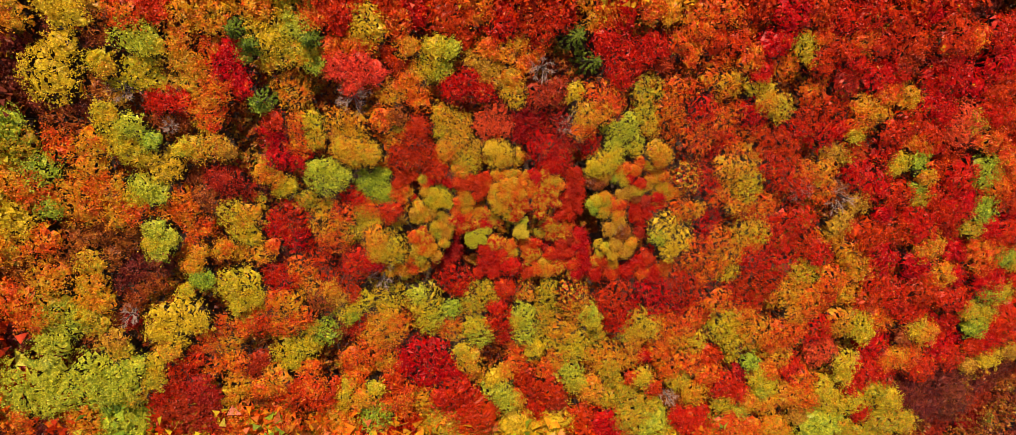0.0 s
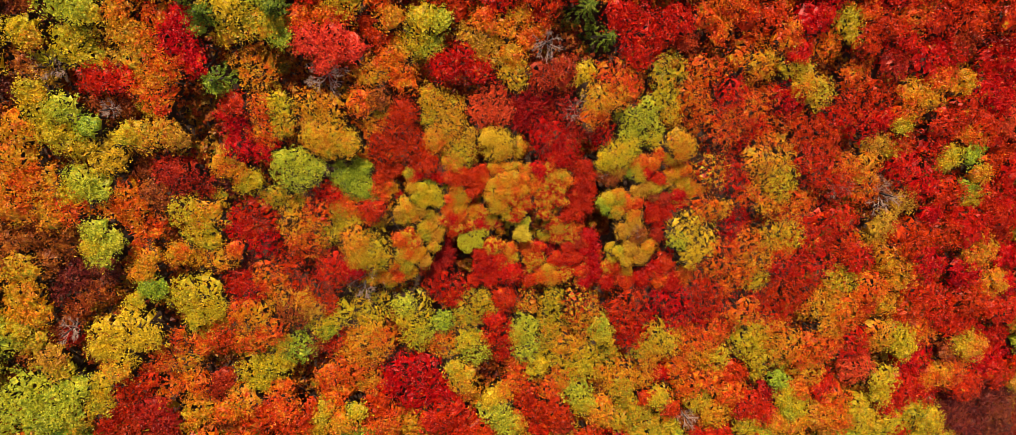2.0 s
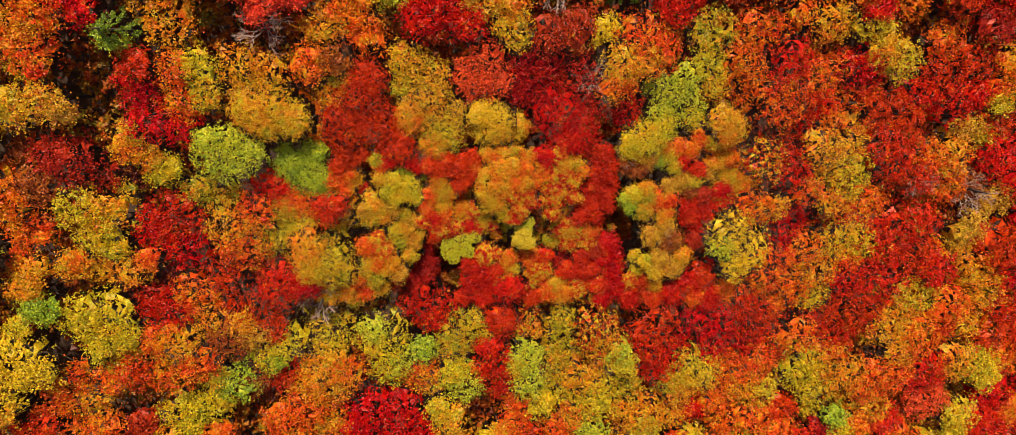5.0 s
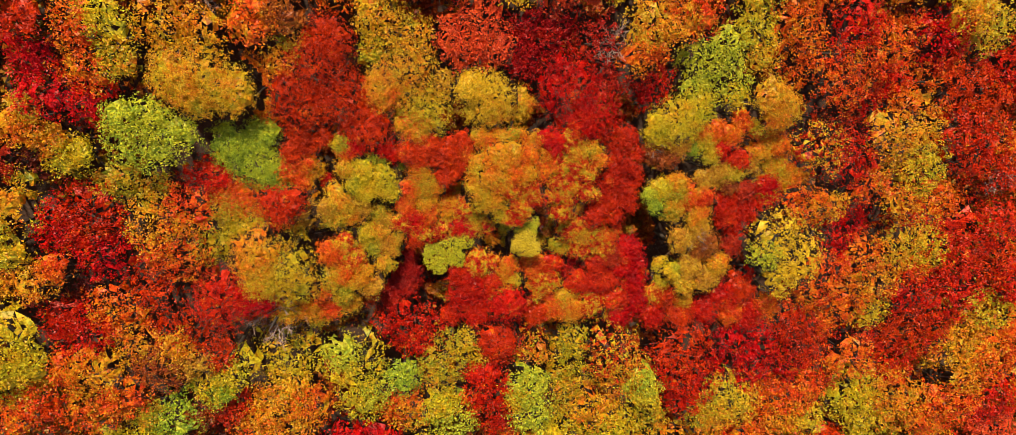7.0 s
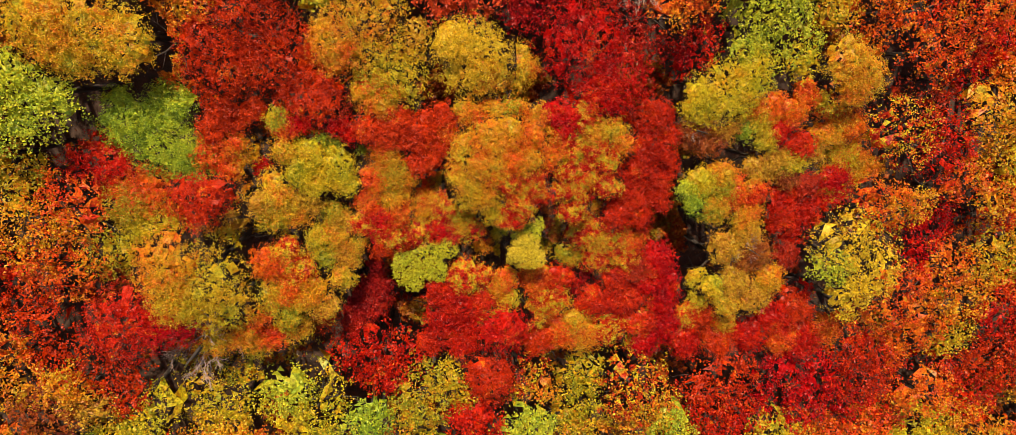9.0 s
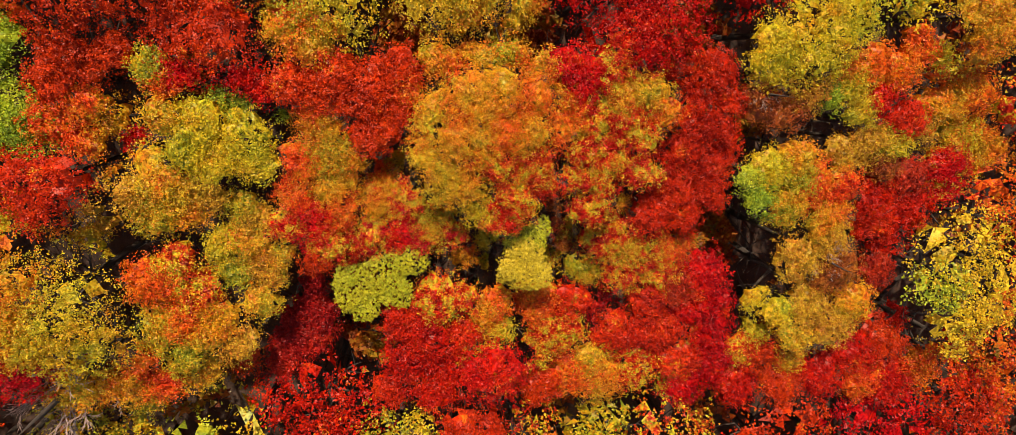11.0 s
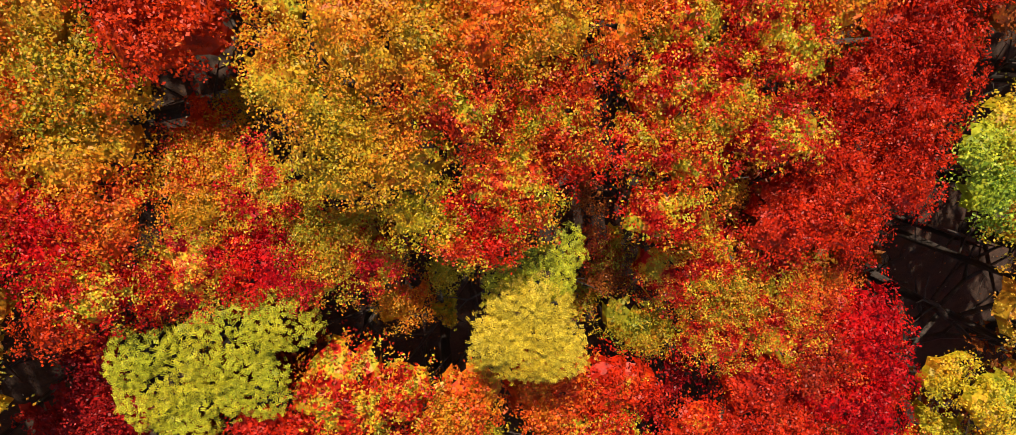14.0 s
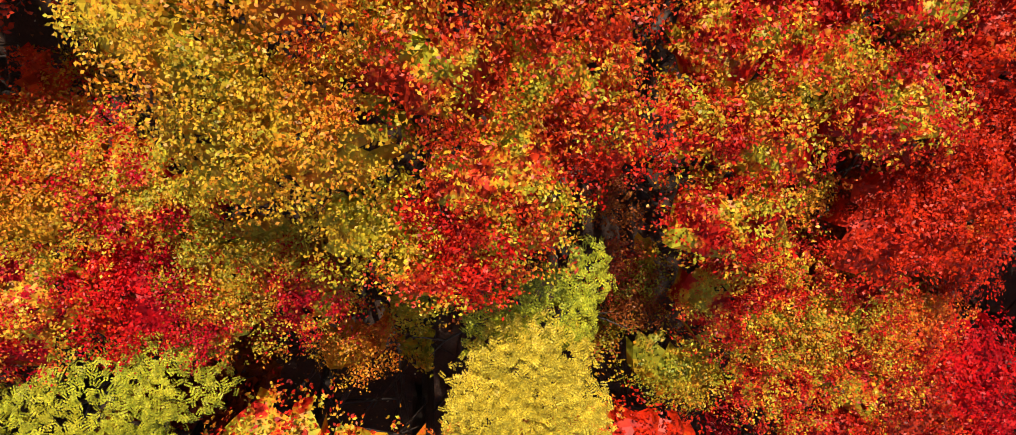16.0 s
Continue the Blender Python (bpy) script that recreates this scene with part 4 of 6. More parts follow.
lobed("amber", (-6.1, -41.5, 6.1, 3.18), (-7.6, -42.7, 6.0, 2.09), ("orange", -4.0, -41.0, 6.0, 2.32), ("honey", -5.2, -39.5, 6.3, 1.72))
lobed("vermilion", (-10.5, -40.4, 6.5, 2.15))
lobed("golden", (0.3, -37.1, 6.8, 2.84), ("lime", 2.1, -39.2, 6.3, 2.21), ("lime", -0.7, -36.0, 7.1, 1.69), (1.0, -40.6, 6.2, 2.22))
lobed("olive", (8.8, -36.7, 6.4, 2.80), ("golden", 10.5, -35.9, 6.4, 1.98), (7.7, -38.3, 6.2, 1.99))
lobed("vermilion", (4.4, -33.4, 6.3, 2.51), (6.7, -34.2, 5.9, 2.43), (5.5, -35.4, 5.8, 1.86))
lobed("orange", (4.2, -40.9, 5.6, 2.14), ("amber", 5.4, -42.6, 5.3, 2.41))
lobed("lime", (8.8, -43.0, 5.7, 2.90), ("golden", 7.7, -41.5, 6.1, 1.67))
lobed("red", (12.2, -40.3, 6.3, 2.26), (12.9, -42.9, 5.8, 2.31), ("vermilion", 11.5, -38.5, 6.7, 1.64))
lobed("orange", (10.9, -41.5, 5.2, 1.70))
lobed("crimson", (13.2, -8.9, 10.1, 2.34), (15.0, -9.8, 9.8, 2.37), (16.1, -8.4, 9.9, 1.96), (13.8, -10.8, 9.7, 1.78))
lobed("crimson", (19.7, -10.2, 9.6, 2.61), (22.4, -11.5, 9.1, 2.31), (20.5, -13.0, 9.1, 2.06), ("vermilion", 24.2, -13.0, 8.7, 1.98))
lobed("red", (17.2, -13.0, 10.1, 2.50), (19.4, -14.9, 9.6, 2.46), (18.4, -15.7, 9.6, 1.95))
lobed("honey", (13.5, -14.6, 9.2, 1.42))
lobed("honey", (23.1, -8.7, 11.0, 2.05), ("amber", 25.0, -8.2, 10.9, 1.87), ("orange", 22.8, -10.5, 10.7, 1.69))
lobed("lime", (28.1, -10.9, 8.8, 2.19), (30.0, -12.4, 8.4, 2.44), (30.1, -9.9, 8.8, 1.77), (28.1, -13.2, 8.4, 1.59), ("golden", 31.4, -13.6, 8.1, 1.40))
lobed("golden", (26.4, -15.7, 8.9, 2.12), (28.0, -14.9, 8.9, 1.70), (25.0, -16.5, 8.9, 1.38))
lobed("honey", (34.3, -13.8, 8.9, 1.61), (35.6, -14.6, 8.6, 1.62), ("amber", 35.1, -15.4, 8.5, 1.30))
lobed("golden", (34.2, -16.0, 7.5, 1.33))
lobed("amber", (36.7, -19.5, 5.7, 2.68), ("golden", 36.6, -21.9, 5.4, 2.25), ("orange", 38.4, -18.9, 5.7, 1.98))
lobed("orange", (37.3, -9.2, 7.4, 2.71), (35.8, -7.8, 7.8, 2.24), (38.5, -11.5, 6.9, 2.32))
lobed("golden", (32.2, -8.4, 8.5, 1.99), ("honey", 33.3, -10.3, 8.1, 1.71))
lobed("orange", (41.9, -10.6, 8.4, 3.57), (40.6, -12.5, 8.2, 2.51), (43.5, -9.6, 8.5, 2.49), ("vermilion", 41.1, -8.2, 8.9, 2.23))
lobed("vermilion", (44.4, -13.8, 6.3, 2.63), (45.8, -12.2, 6.5, 2.05))
lobed("crimson", (41.9, -16.1, 6.1, 2.42))
lobed("vermilion", (43.6, -18.7, 6.9, 2.77), ("flame", 40.3, -18.1, 7.3, 2.50), ("orange", 45.6, -21.1, 6.3, 2.13))
lobed("honey", (48.1, -18.1, 7.2, 3.01), ("amber", 46.3, -16.7, 7.6, 2.39), ("golden", 50.1, -20.0, 6.8, 2.71), ("amber", 48.9, -22.2, 6.5, 2.27))
lobed("amber", (50.6, -15.5, 5.8, 2.47), ("orange", 46.9, -14.4, 6.3, 2.08))
lobed("red", (49.7, -8.4, 7.4, 2.66), (50.6, -7.4, 7.5, 1.99))
lobed("vermilion", (53.0, -12.1, 6.5, 3.00), (56.3, -13.7, 5.9, 2.83))
lobed("vermilion", (57.0, -18.3, 5.5, 3.39), (54.3, -16.5, 6.1, 2.49), (59.9, -20.2, 5.0, 2.48))
lobed("orange", (50.1, -11.0, 6.1, 2.64), (46.9, -9.0, 6.7, 2.58))
lobed("golden", (53.3, -7.8, 7.8, 2.33), ("amber", 51.2, -6.9, 8.2, 1.97))
lobed("yellow", (37.2, -26.0, 7.2, 2.34), (39.5, -28.1, 6.6, 2.51), (38.6, -30.1, 6.4, 1.81), ("lime", 36.4, -27.6, 7.0, 1.53))
lobed("vermilion", (45.2, -25.2, 4.1, 3.42), (46.2, -22.7, 4.4, 2.58), (45.6, -29.2, 3.4, 3.32))
lobed("orange", (42.9, -30.8, 5.0, 2.87), (39.7, -23.4, 6.5, 2.11), ("amber", 41.9, -23.7, 6.3, 1.78))
lobed("vermilion", (51.4, -25.0, 3.7, 2.91), ("flame", 54.0, -25.4, 3.4, 2.56), ("orange", 55.3, -23.5, 3.6, 2.28))
lobed("honey", (51.4, -27.8, 4.3, 2.79), ("golden", 54.7, -28.6, 3.9, 2.45), ("orange", 53.5, -29.8, 3.8, 2.20))
lobed("amber", (49.7, -31.0, 3.8, 2.96), ("orange", 47.6, -28.9, 4.3, 2.52))
lobed("vermilion", (56.5, -29.1, 4.1, 2.97), (58.8, -27.2, 4.2, 3.34), (61.2, -25.9, 4.2, 2.89))
lobed("vermilion", (63.6, -31.2, 2.1, 3.52))
lobed("vermilion", (58.6, -32.7, 3.3, 3.71), (54.1, -32.6, 3.7, 3.27))
lobed("vermilion", (54.4, -36.4, 2.4, 3.11), (58.1, -36.3, 2.1, 2.73))
lobed("golden", (65.1, -35.5, 1.5, 2.92), ("amber", 63.9, -37.1, 1.3, 2.38))
lobed("golden", (50.2, -34.9, 2.9, 1.99), ("orange", 47.9, -33.8, 3.3, 2.35))
lobed("orange", (39.7, -33.6, 3.4, 2.69), ("amber", 42.5, -33.8, 3.1, 2.33))
lobed("golden", (21.0, -37.8, 4.5, 2.97), ("olive", 19.7, -36.6, 4.8, 2.08))
lobed("flame", (23.4, -37.2, 5.7, 2.92), ("amber", 24.3, -39.6, 5.3, 2.48))
lobed("lime", (26.3, -40.6, 5.0, 2.00), ("golden", 27.1, -42.2, 4.7, 1.52))
lobed("flame", (14.5, -35.7, 5.7, 2.49), ("amber", 15.8, -37.8, 5.3, 2.06))
lobed("red", (35.5, -38.0, 3.6, 2.97), (38.9, -37.6, 3.4, 2.99), (41.5, -40.0, 2.8, 3.06), (37.5, -41.2, 2.9, 2.51))
lobed("red", (42.7, -37.5, 3.7, 2.74), (41.5, -35.6, 4.1, 2.05))
lobed("vermilion", (30.6, -38.0, 4.7, 2.89), ("red", 29.5, -39.7, 4.5, 2.53), ("red", 32.4, -41.2, 4.0, 2.58), ("red", 31.5, -42.8, 3.8, 2.34))
lobed("orange", (44.5, -43.4, 1.9, 3.43), (42.1, -44.0, 2.0, 2.46))
lobed("vermilion", (47.3, -40.9, 1.4, 3.02), (50.5, -38.8, 1.5, 3.02))
lobed("orange", (49.0, -40.2, 2.9, 2.29))
lobed("vermilion", (55.2, -41.6, 0.5, 3.39), (58.2, -38.6, 0.8, 3.09))
lobed("amber", (61.1, -40.0, 1.1, 2.68), (64.2, -40.7, 0.7, 2.71))
lobed("orange", (66.9, -41.8, 0.9, 3.45))
lobed("golden", (51.9, -45.1, 0.7, 3.55), ("amber", 54.9, -44.5, 0.6, 3.28), (53.7, -47.9, 0.1, 3.33))
lobed("amber", (57.5, -47.0, 0.7, 3.03), ("orange", 61.1, -48.1, 0.2, 3.08))
lobed("orange", (64.0, -47.3, 0.5, 3.66), ("amber", 65.1, -44.0, 0.9, 2.60))
lobed("vermilion", (69.9, -47.4, -0.6, 3.60))
lobed("lime", (15.4, -39.7, 6.6, 2.14), (15.5, -42.6, 6.1, 2.43), ("golden", 14.6, -41.0, 6.4, 1.44))
lobed("olive", (18.8, -42.1, 3.8, 2.53), ("golden", 20.1, -45.1, 3.1, 2.59), (19.1, -40.4, 4.0, 1.75))
lobed("amber", (22.5, -43.6, 3.8, 2.82), ("golden", 24.3, -45.6, 3.3, 2.48))
lobed("olive", (28.1, -45.6, 2.5, 2.39))
lobed("golden", (35.3, -42.8, 3.8, 2.61), ("yellow", 37.1, -44.4, 3.4, 2.39), ("olive", 33.6, -44.8, 3.7, 2.11))
lobed("orange", (40.9, -46.4, 1.5, 3.18), (39.5, -43.0, 2.1, 2.70))
lobed("amber", (43.8, -46.7, 1.5, 2.65), ("golden", 45.7, -48.0, 1.1, 2.68))
lobed("amber", (34.5, -46.1, 3.4, 2.26))
lobed("red", (12.6, -35.3, 7.2, 1.84), ("vermilion", 13.3, -31.5, 7.7, 1.69))
lobed("golden", (-37.2, -1.9, 17.1, 1.64), ("honey", -36.5, -2.8, 16.9, 1.06))
lobed("maroon", (-38.0, 0.3, 15.4, 2.00), (-35.9, -0.3, 15.1, 2.02))
lobed("rust", (-38.8, -5.4, 14.9, 1.91), ("mustard", -36.9, -6.0, 14.6, 1.93))
lobed("maroon", (-40.4, -7.7, 13.8, 1.75))
lobed("lime", (-32.0, 0.5, 16.7, 1.85), ("golden", -31.0, -0.2, 16.5, 1.20))
lobed("golden", (-33.7, -3.0, 15.4, 2.24), (-32.1, -4.1, 15.0, 1.79), (-36.2, -3.7, 15.5, 1.63), ("olive", -32.3, -1.8, 15.4, 1.49))
lobed("honey", (-28.5, -1.4, 15.7, 1.90), (-27.7, -3.9, 15.2, 1.94), ("amber", -28.8, -0.0, 15.9, 1.62), ("amber", -26.9, -2.5, 15.4, 1.51))
lobed("rust", (-30.9, -2.0, 14.4, 1.66), ("mustard", -30.4, -4.9, 14.2, 1.68))
lobed("orange", (-25.2, -0.3, 14.9, 1.93), ("amber", -26.2, -2.6, 14.6, 1.53))
lobed("vermilion", (-23.1, -2.5, 15.5, 2.35), (-22.1, -4.5, 15.1, 1.96), (-22.2, -0.6, 15.7, 1.92), ("orange", -24.7, -5.1, 15.2, 2.23))
lobed("orange", (-25.8, -8.5, 14.7, 2.13), ("amber", -26.1, -6.5, 15.0, 1.68))
lobed("vermilion", (-31.6, -6.6, 14.9, 1.95), (-29.4, -6.5, 14.7, 1.82), ("orange", -27.8, -7.2, 14.5, 1.55))
lobed("golden", (-37.8, -9.6, 15.0, 1.94), (-38.1, -8.0, 15.3, 1.51))
lobed("lime", (-35.4, -9.9, 15.1, 1.95), ("golden", -35.3, -12.6, 14.6, 2.27), ("golden", -37.0, -11.9, 14.9, 1.97))
lobed("yellow", (-33.3, -14.5, 13.8, 2.46), (-32.0, -15.6, 13.5, 1.90), ("golden", -34.4, -13.4, 14.1, 1.58))
lobed("lime", (-35.2, -18.0, 13.6, 2.19), (-33.7, -18.6, 13.4, 1.77), ("golden", -36.6, -19.1, 13.5, 1.46))
lobed("green", (-33.1, -11.6, 15.0, 1.27), ("rust", -32.4, -9.7, 13.2, 1.72))
lobed("honey", (-26.0, -12.3, 14.5, 2.02), (-27.9, -12.5, 14.6, 1.72), ("golden", -29.5, -12.6, 14.8, 1.29), ("mustard", -24.5, -13.0, 14.3, 1.45))
lobed("golden", (-26.9, -9.3, 13.9, 1.44))
lobed("crimson", (-25.0, -17.5, 12.8, 2.40), (-26.2, -16.7, 13.1, 1.79))
lobed("crimson", (-23.5, -18.9, 11.3, 2.15))
lobed("amber", (-40.1, -11.9, 14.9, 2.09), (-41.0, -14.7, 14.5, 1.98))
lobed("amber", (-39.1, -18.3, 13.7, 2.32), ("orange", -41.7, -19.0, 13.8, 2.31), ("orange", -40.6, -17.0, 14.0, 2.01))
lobed("orange", (-37.0, -20.7, 13.3, 2.21), ("amber", -39.0, -21.4, 13.4, 2.06))
lobed("orange", (-31.9, -19.4, 12.3, 2.10), (-30.8, -21.1, 12.0, 1.97), (-32.9, -21.8, 12.0, 1.97))
lobed("rust", (-28.0, -19.4, 12.6, 1.81))
lobed("golden", (-25.0, -21.3, 12.5, 2.13), ("amber", -23.0, -21.9, 12.2, 1.85))
lobed("green", (-21.0, -0.6, 15.6, 1.65), (-19.9, -7.1, 14.4, 1.43))
lobed("golden", (-18.4, -0.5, 14.5, 2.25), (-16.7, 0.5, 14.5, 1.68), ("honey", -18.2, -1.8, 14.2, 1.41))
lobed("olive", (-14.8, -1.0, 14.9, 1.83), ("green", -12.9, -1.8, 14.6, 1.42), ("golden", -13.4, -0.4, 14.9, 1.41))
lobed("coral", (-10.3, -2.3, 14.6, 1.93), (-7.6, -2.2, 14.4, 2.23), (-5.6, -3.0, 14.1, 1.75), (-8.4, -4.3, 14.1, 1.74))
lobed("orange", (-10.9, 0.0, 14.1, 1.71), (-8.2, 0.4, 13.9, 1.72), ("flame", -6.2, 0.5, 13.8, 1.44))
lobed("vermilion", (-2.3, -2.1, 12.0, 1.80), (-3.6, -0.7, 12.3, 1.48))
lobed("amber", (-3.8, -5.6, 12.5, 2.10), ("orange", -1.6, -4.5, 12.5, 1.80), ("orange", -0.2, -6.3, 12.1, 1.98))
lobed("golden", (1.3, -2.0, 12.4, 2.40), ("lime", 2.9, -2.5, 12.2, 1.81), ("amber", -0.2, -2.9, 12.4, 1.65))
lobed("golden", (2.0, 0.2, 13.5, 1.77), ("lime", 4.2, 0.1, 13.3, 1.33), ("amber", -1.4, 0.3, 13.8, 1.60))
lobed("vermilion", (5.6, 1.5, 12.7, 1.79))
lobed("red", (4.9, -4.8, 12.8, 2.12), (6.7, -4.0, 12.7, 1.82), (8.4, -5.4, 12.3, 1.84))
lobed("mustard", (7.8, -1.5, 12.3, 1.97), (10.1, -3.3, 11.9, 2.15), (8.6, -2.9, 12.0, 1.53))
lobed("orange", (9.2, 0.2, 12.8, 1.65), ("amber", 11.3, -0.6, 12.5, 1.67))
lobed("amber", (13.0, 1.1, 11.8, 1.68), ("orange", 15.3, -0.3, 11.3, 1.86), ("orange", 13.9, -1.9, 11.2, 1.55))
lobed("honey", (12.7, -5.6, 11.8, 2.02), ("amber", 12.3, -3.6, 12.2, 1.54))
lobed("crimson", (16.3, -6.1, 11.0, 2.06), (18.6, -5.4, 10.9, 1.90))
lobed("vermilion", (27.2, -0.0, 11.2, 3.00), (25.1, 1.3, 11.6, 2.03), (28.0, -3.0, 10.7, 2.25))
lobed("vermilion", (30.7, -0.7, 10.0, 2.58), (32.9, 0.9, 10.0, 2.26))
lobed("orange", (25.1, -6.0, 10.5, 2.58), (27.0, -7.0, 10.2, 2.12))
lobed("orange", (36.7, 1.7, 10.1, 1.94), (39.4, 2.1, 10.0, 1.78), (38.4, -0.4, 9.6, 1.64))
lobed("vermilion", (41.8, 1.8, 9.7, 2.12), (45.5, 1.2, 9.3, 2.32))
lobed("orange", (43.6, -1.2, 8.4, 2.35), (42.3, -3.5, 8.1, 1.86))
lobed("amber", (44.7, -4.3, 9.0, 2.36))
lobed("orange", (47.4, -0.7, 9.5, 2.00), ("vermilion", 49.5, -2.6, 9.1, 1.69))
lobed("golden", (49.4, -3.8, 8.3, 2.22), (51.0, -5.2, 8.0, 1.55))
lobed("vermilion", (50.6, 1.3, 9.2, 2.17), (52.4, 2.3, 9.2, 1.84))
lobed("golden", (56.0, 1.9, 8.1, 2.21), (57.5, -0.1, 7.7, 1.72))
lobed("vermilion", (59.5, -0.8, 8.2, 2.41), (62.0, 0.8, 8.2, 2.23))
lobed("orange", (58.7, 2.7, 8.5, 1.70), (65.5, 2.5, 7.9, 2.07))
lobed("vermilion", (64.7, -0.9, 7.5, 2.45), ("crimson", 64.5, -4.0, 7.0, 2.30))
lobed("vermilion", (69.6, -3.1, 6.3, 2.51), (72.5, -2.2, 6.2, 2.88))
lobed("crimson", (74.4, -0.5, 6.7, 2.50), ("vermilion", 69.6, 1.8, 7.5, 2.45))
lobed("vermilion", (75.3, 1.9, 7.3, 2.47), ("crimson", 78.2, 2.8, 7.2, 2.12))
lobed("vermilion", (79.6, -3.2, 5.8, 2.38))
lobed("crimson", (80.4, -0.4, 6.3, 2.17))
lobed("orange", (59.7, -5.0, 6.1, 2.49))
lobed("vermilion", (64.2, -7.5, 5.6, 2.90), (59.9, -9.2, 5.7, 2.90))
lobed("amber", (68.9, -7.4, 5.7, 2.37), ("orange", 68.7, -10.1, 5.3, 2.58), ("golden", 68.3, -11.9, 5.0, 1.67))
lobed("amber", (71.2, -8.4, 5.7, 2.02), ("orange", 72.1, -5.6, 6.1, 2.18))
lobed("amber", (77.3, -6.5, 4.7, 2.23))
lobed("vermilion", (80.8, -6.4, 5.3, 2.60), (84.0, -9.1, 4.5, 2.46))
lobed("vermilion", (77.9, -10.0, 4.8, 2.63), (75.4, -11.9, 4.7, 2.63))
lobed("vermilion", (75.2, -14.8, 3.2, 2.50))
lobed("orange", (82.0, -14.3, 3.5, 2.32), ("vermilion", 82.1, -11.7, 3.9, 2.29))
lobed("vermilion", (62.4, -11.9, 5.1, 2.94), (57.4, -11.8, 5.6, 2.54))
lobed("vermilion", (68.5, -14.2, 3.9, 2.64), ("golden", 68.0, -15.8, 3.7, 1.33))
lobed("golden", (78.2, -16.7, 3.1, 1.94), (77.6, -18.1, 2.9, 1.36))
lobed("green", (81.5, -16.6, 3.4, 1.75), ("amber", 83.8, -19.6, 2.7, 1.58))
lobed("maroon", (83.4, -19.7, -0.5, 2.24))
lobed("olive", (84.7, -23.3, 1.3, 2.02), ("green", 83.0, -21.7, 1.7, 1.40))
lobed("vermilion", (86.6, -18.4, 1.6, 2.40), (87.9, -15.9, 1.9, 2.18))
lobed("vermilion", (74.2, -20.4, 3.1, 3.12), (70.3, -18.4, 3.8, 2.68))
lobed("vermilion", (79.6, -22.6, 2.2, 2.79), (87.8, -23.0, 1.4, 2.84))
lobed("amber", (63.7, -18.2, 4.7, 2.45), ("orange", 60.6, -18.2, 5.0, 2.24))
lobed("rust", (68.8, -21.7, 2.5, 2.15), ("mustard", 72.3, -23.6, 2.4, 2.37))
lobed("lime", (-34.4, -23.4, 13.8, 1.49), (-34.3, -26.2, 13.3, 1.81), (-33.0, -24.7, 13.5, 1.50), ("golden", -35.1, -25.4, 13.5, 1.20))
lobed("orange", (-32.2, -23.5, 11.1, 2.16), (-29.5, -23.6, 10.8, 2.02), (-31.9, -26.1, 10.6, 1.88))
lobed("amber", (-30.2, -27.6, 10.9, 1.57))
lobed("amber", (-27.1, -27.2, 10.5, 1.43), ("orange", -26.3, -26.7, 10.5, 0.95))
lobed("golden", (-24.1, -23.7, 12.1, 2.01), (-22.9, -25.1, 11.8, 1.56))
lobed("rust", (-42.0, -23.8, 12.0, 2.41), (-39.1, -24.8, 11.3, 2.44), (-37.3, -22.6, 11.7, 2.12))
lobed("rust", (-41.6, -27.3, 11.2, 2.15))
lobed("maroon", (-39.7, -29.9, 10.1, 2.52), (-42.0, -31.6, 10.0, 2.21))
lobed("rust", (-37.5, -31.9, 9.0, 2.25), (-39.9, -34.2, 9.3, 2.25), ("maroon", -35.7, -29.4, 9.3, 1.92))
lobed("rust", (-42.1, -36.4, 9.7, 1.93), ("crimson", -41.0, -37.6, 9.4, 1.78))
lobed("honey", (-43.7, -28.2, 12.5, 2.11), ("amber", -43.7, -31.0, 12.0, 2.15), ("amber", -44.8, -33.2, 11.8, 2.01), ("amber", -43.0, -34.0, 11.5, 1.71))
lobed("golden", (-45.3, -35.5, 11.6, 1.56), ("olive", -44.3, -37.3, 11.2, 1.89))
lobed("mustard", (-42.7, -40.0, 11.0, 2.24), ("golden", -41.6, -41.5, 10.7, 1.61), ("rust", -46.8, -41.2, 8.9, 2.12))
lobed("yellow", (-35.5, -36.7, 11.7, 2.22), (-32.7, -36.0, 11.5, 2.55), (-31.4, -37.5, 11.2, 1.93), (-34.6, -39.4, 11.1, 2.26), (-36.6, -38.8, 11.4, 1.60), ("honey", -35.4, -41.8, 10.8, 1.79))
lobed("green", (-29.6, -31.5, 10.8, 1.43), (-30.7, -31.0, 11.0, 1.19))
lobed("golden", (-26.7, -32.4, 10.9, 2.08), (-24.2, -32.5, 10.6, 2.42), (-23.3, -34.4, 10.3, 1.63), (-25.7, -35.3, 10.3, 1.63))
lobed("amber", (-31.0, -29.1, 11.2, 1.57), ("golden", -32.3, -33.1, 10.6, 1.28))
lobed("orange", (-29.4, -38.9, 8.9, 2.33), (-31.3, -41.6, 8.7, 2.18))
lobed("amber", (-28.3, -41.1, 8.1, 2.71), ("orange", -28.2, -45.1, 7.4, 2.59), ("orange", -31.4, -45.7, 7.6, 2.23))
lobed("lime", (-45.8, -43.8, 11.5, 2.56), (-43.3, -45.0, 11.1, 2.75), (-47.1, -46.6, 11.2, 2.58), (-42.3, -47.0, 10.7, 2.46), (-44.7, -48.3, 10.7, 2.29), (-40.4, -44.3, 11.0, 1.95))
lobed("golden", (-37.8, -44.0, 10.2, 1.64), (-38.2, -46.4, 9.9, 1.99), ("olive", -41.4, -49.0, 9.7, 1.84))
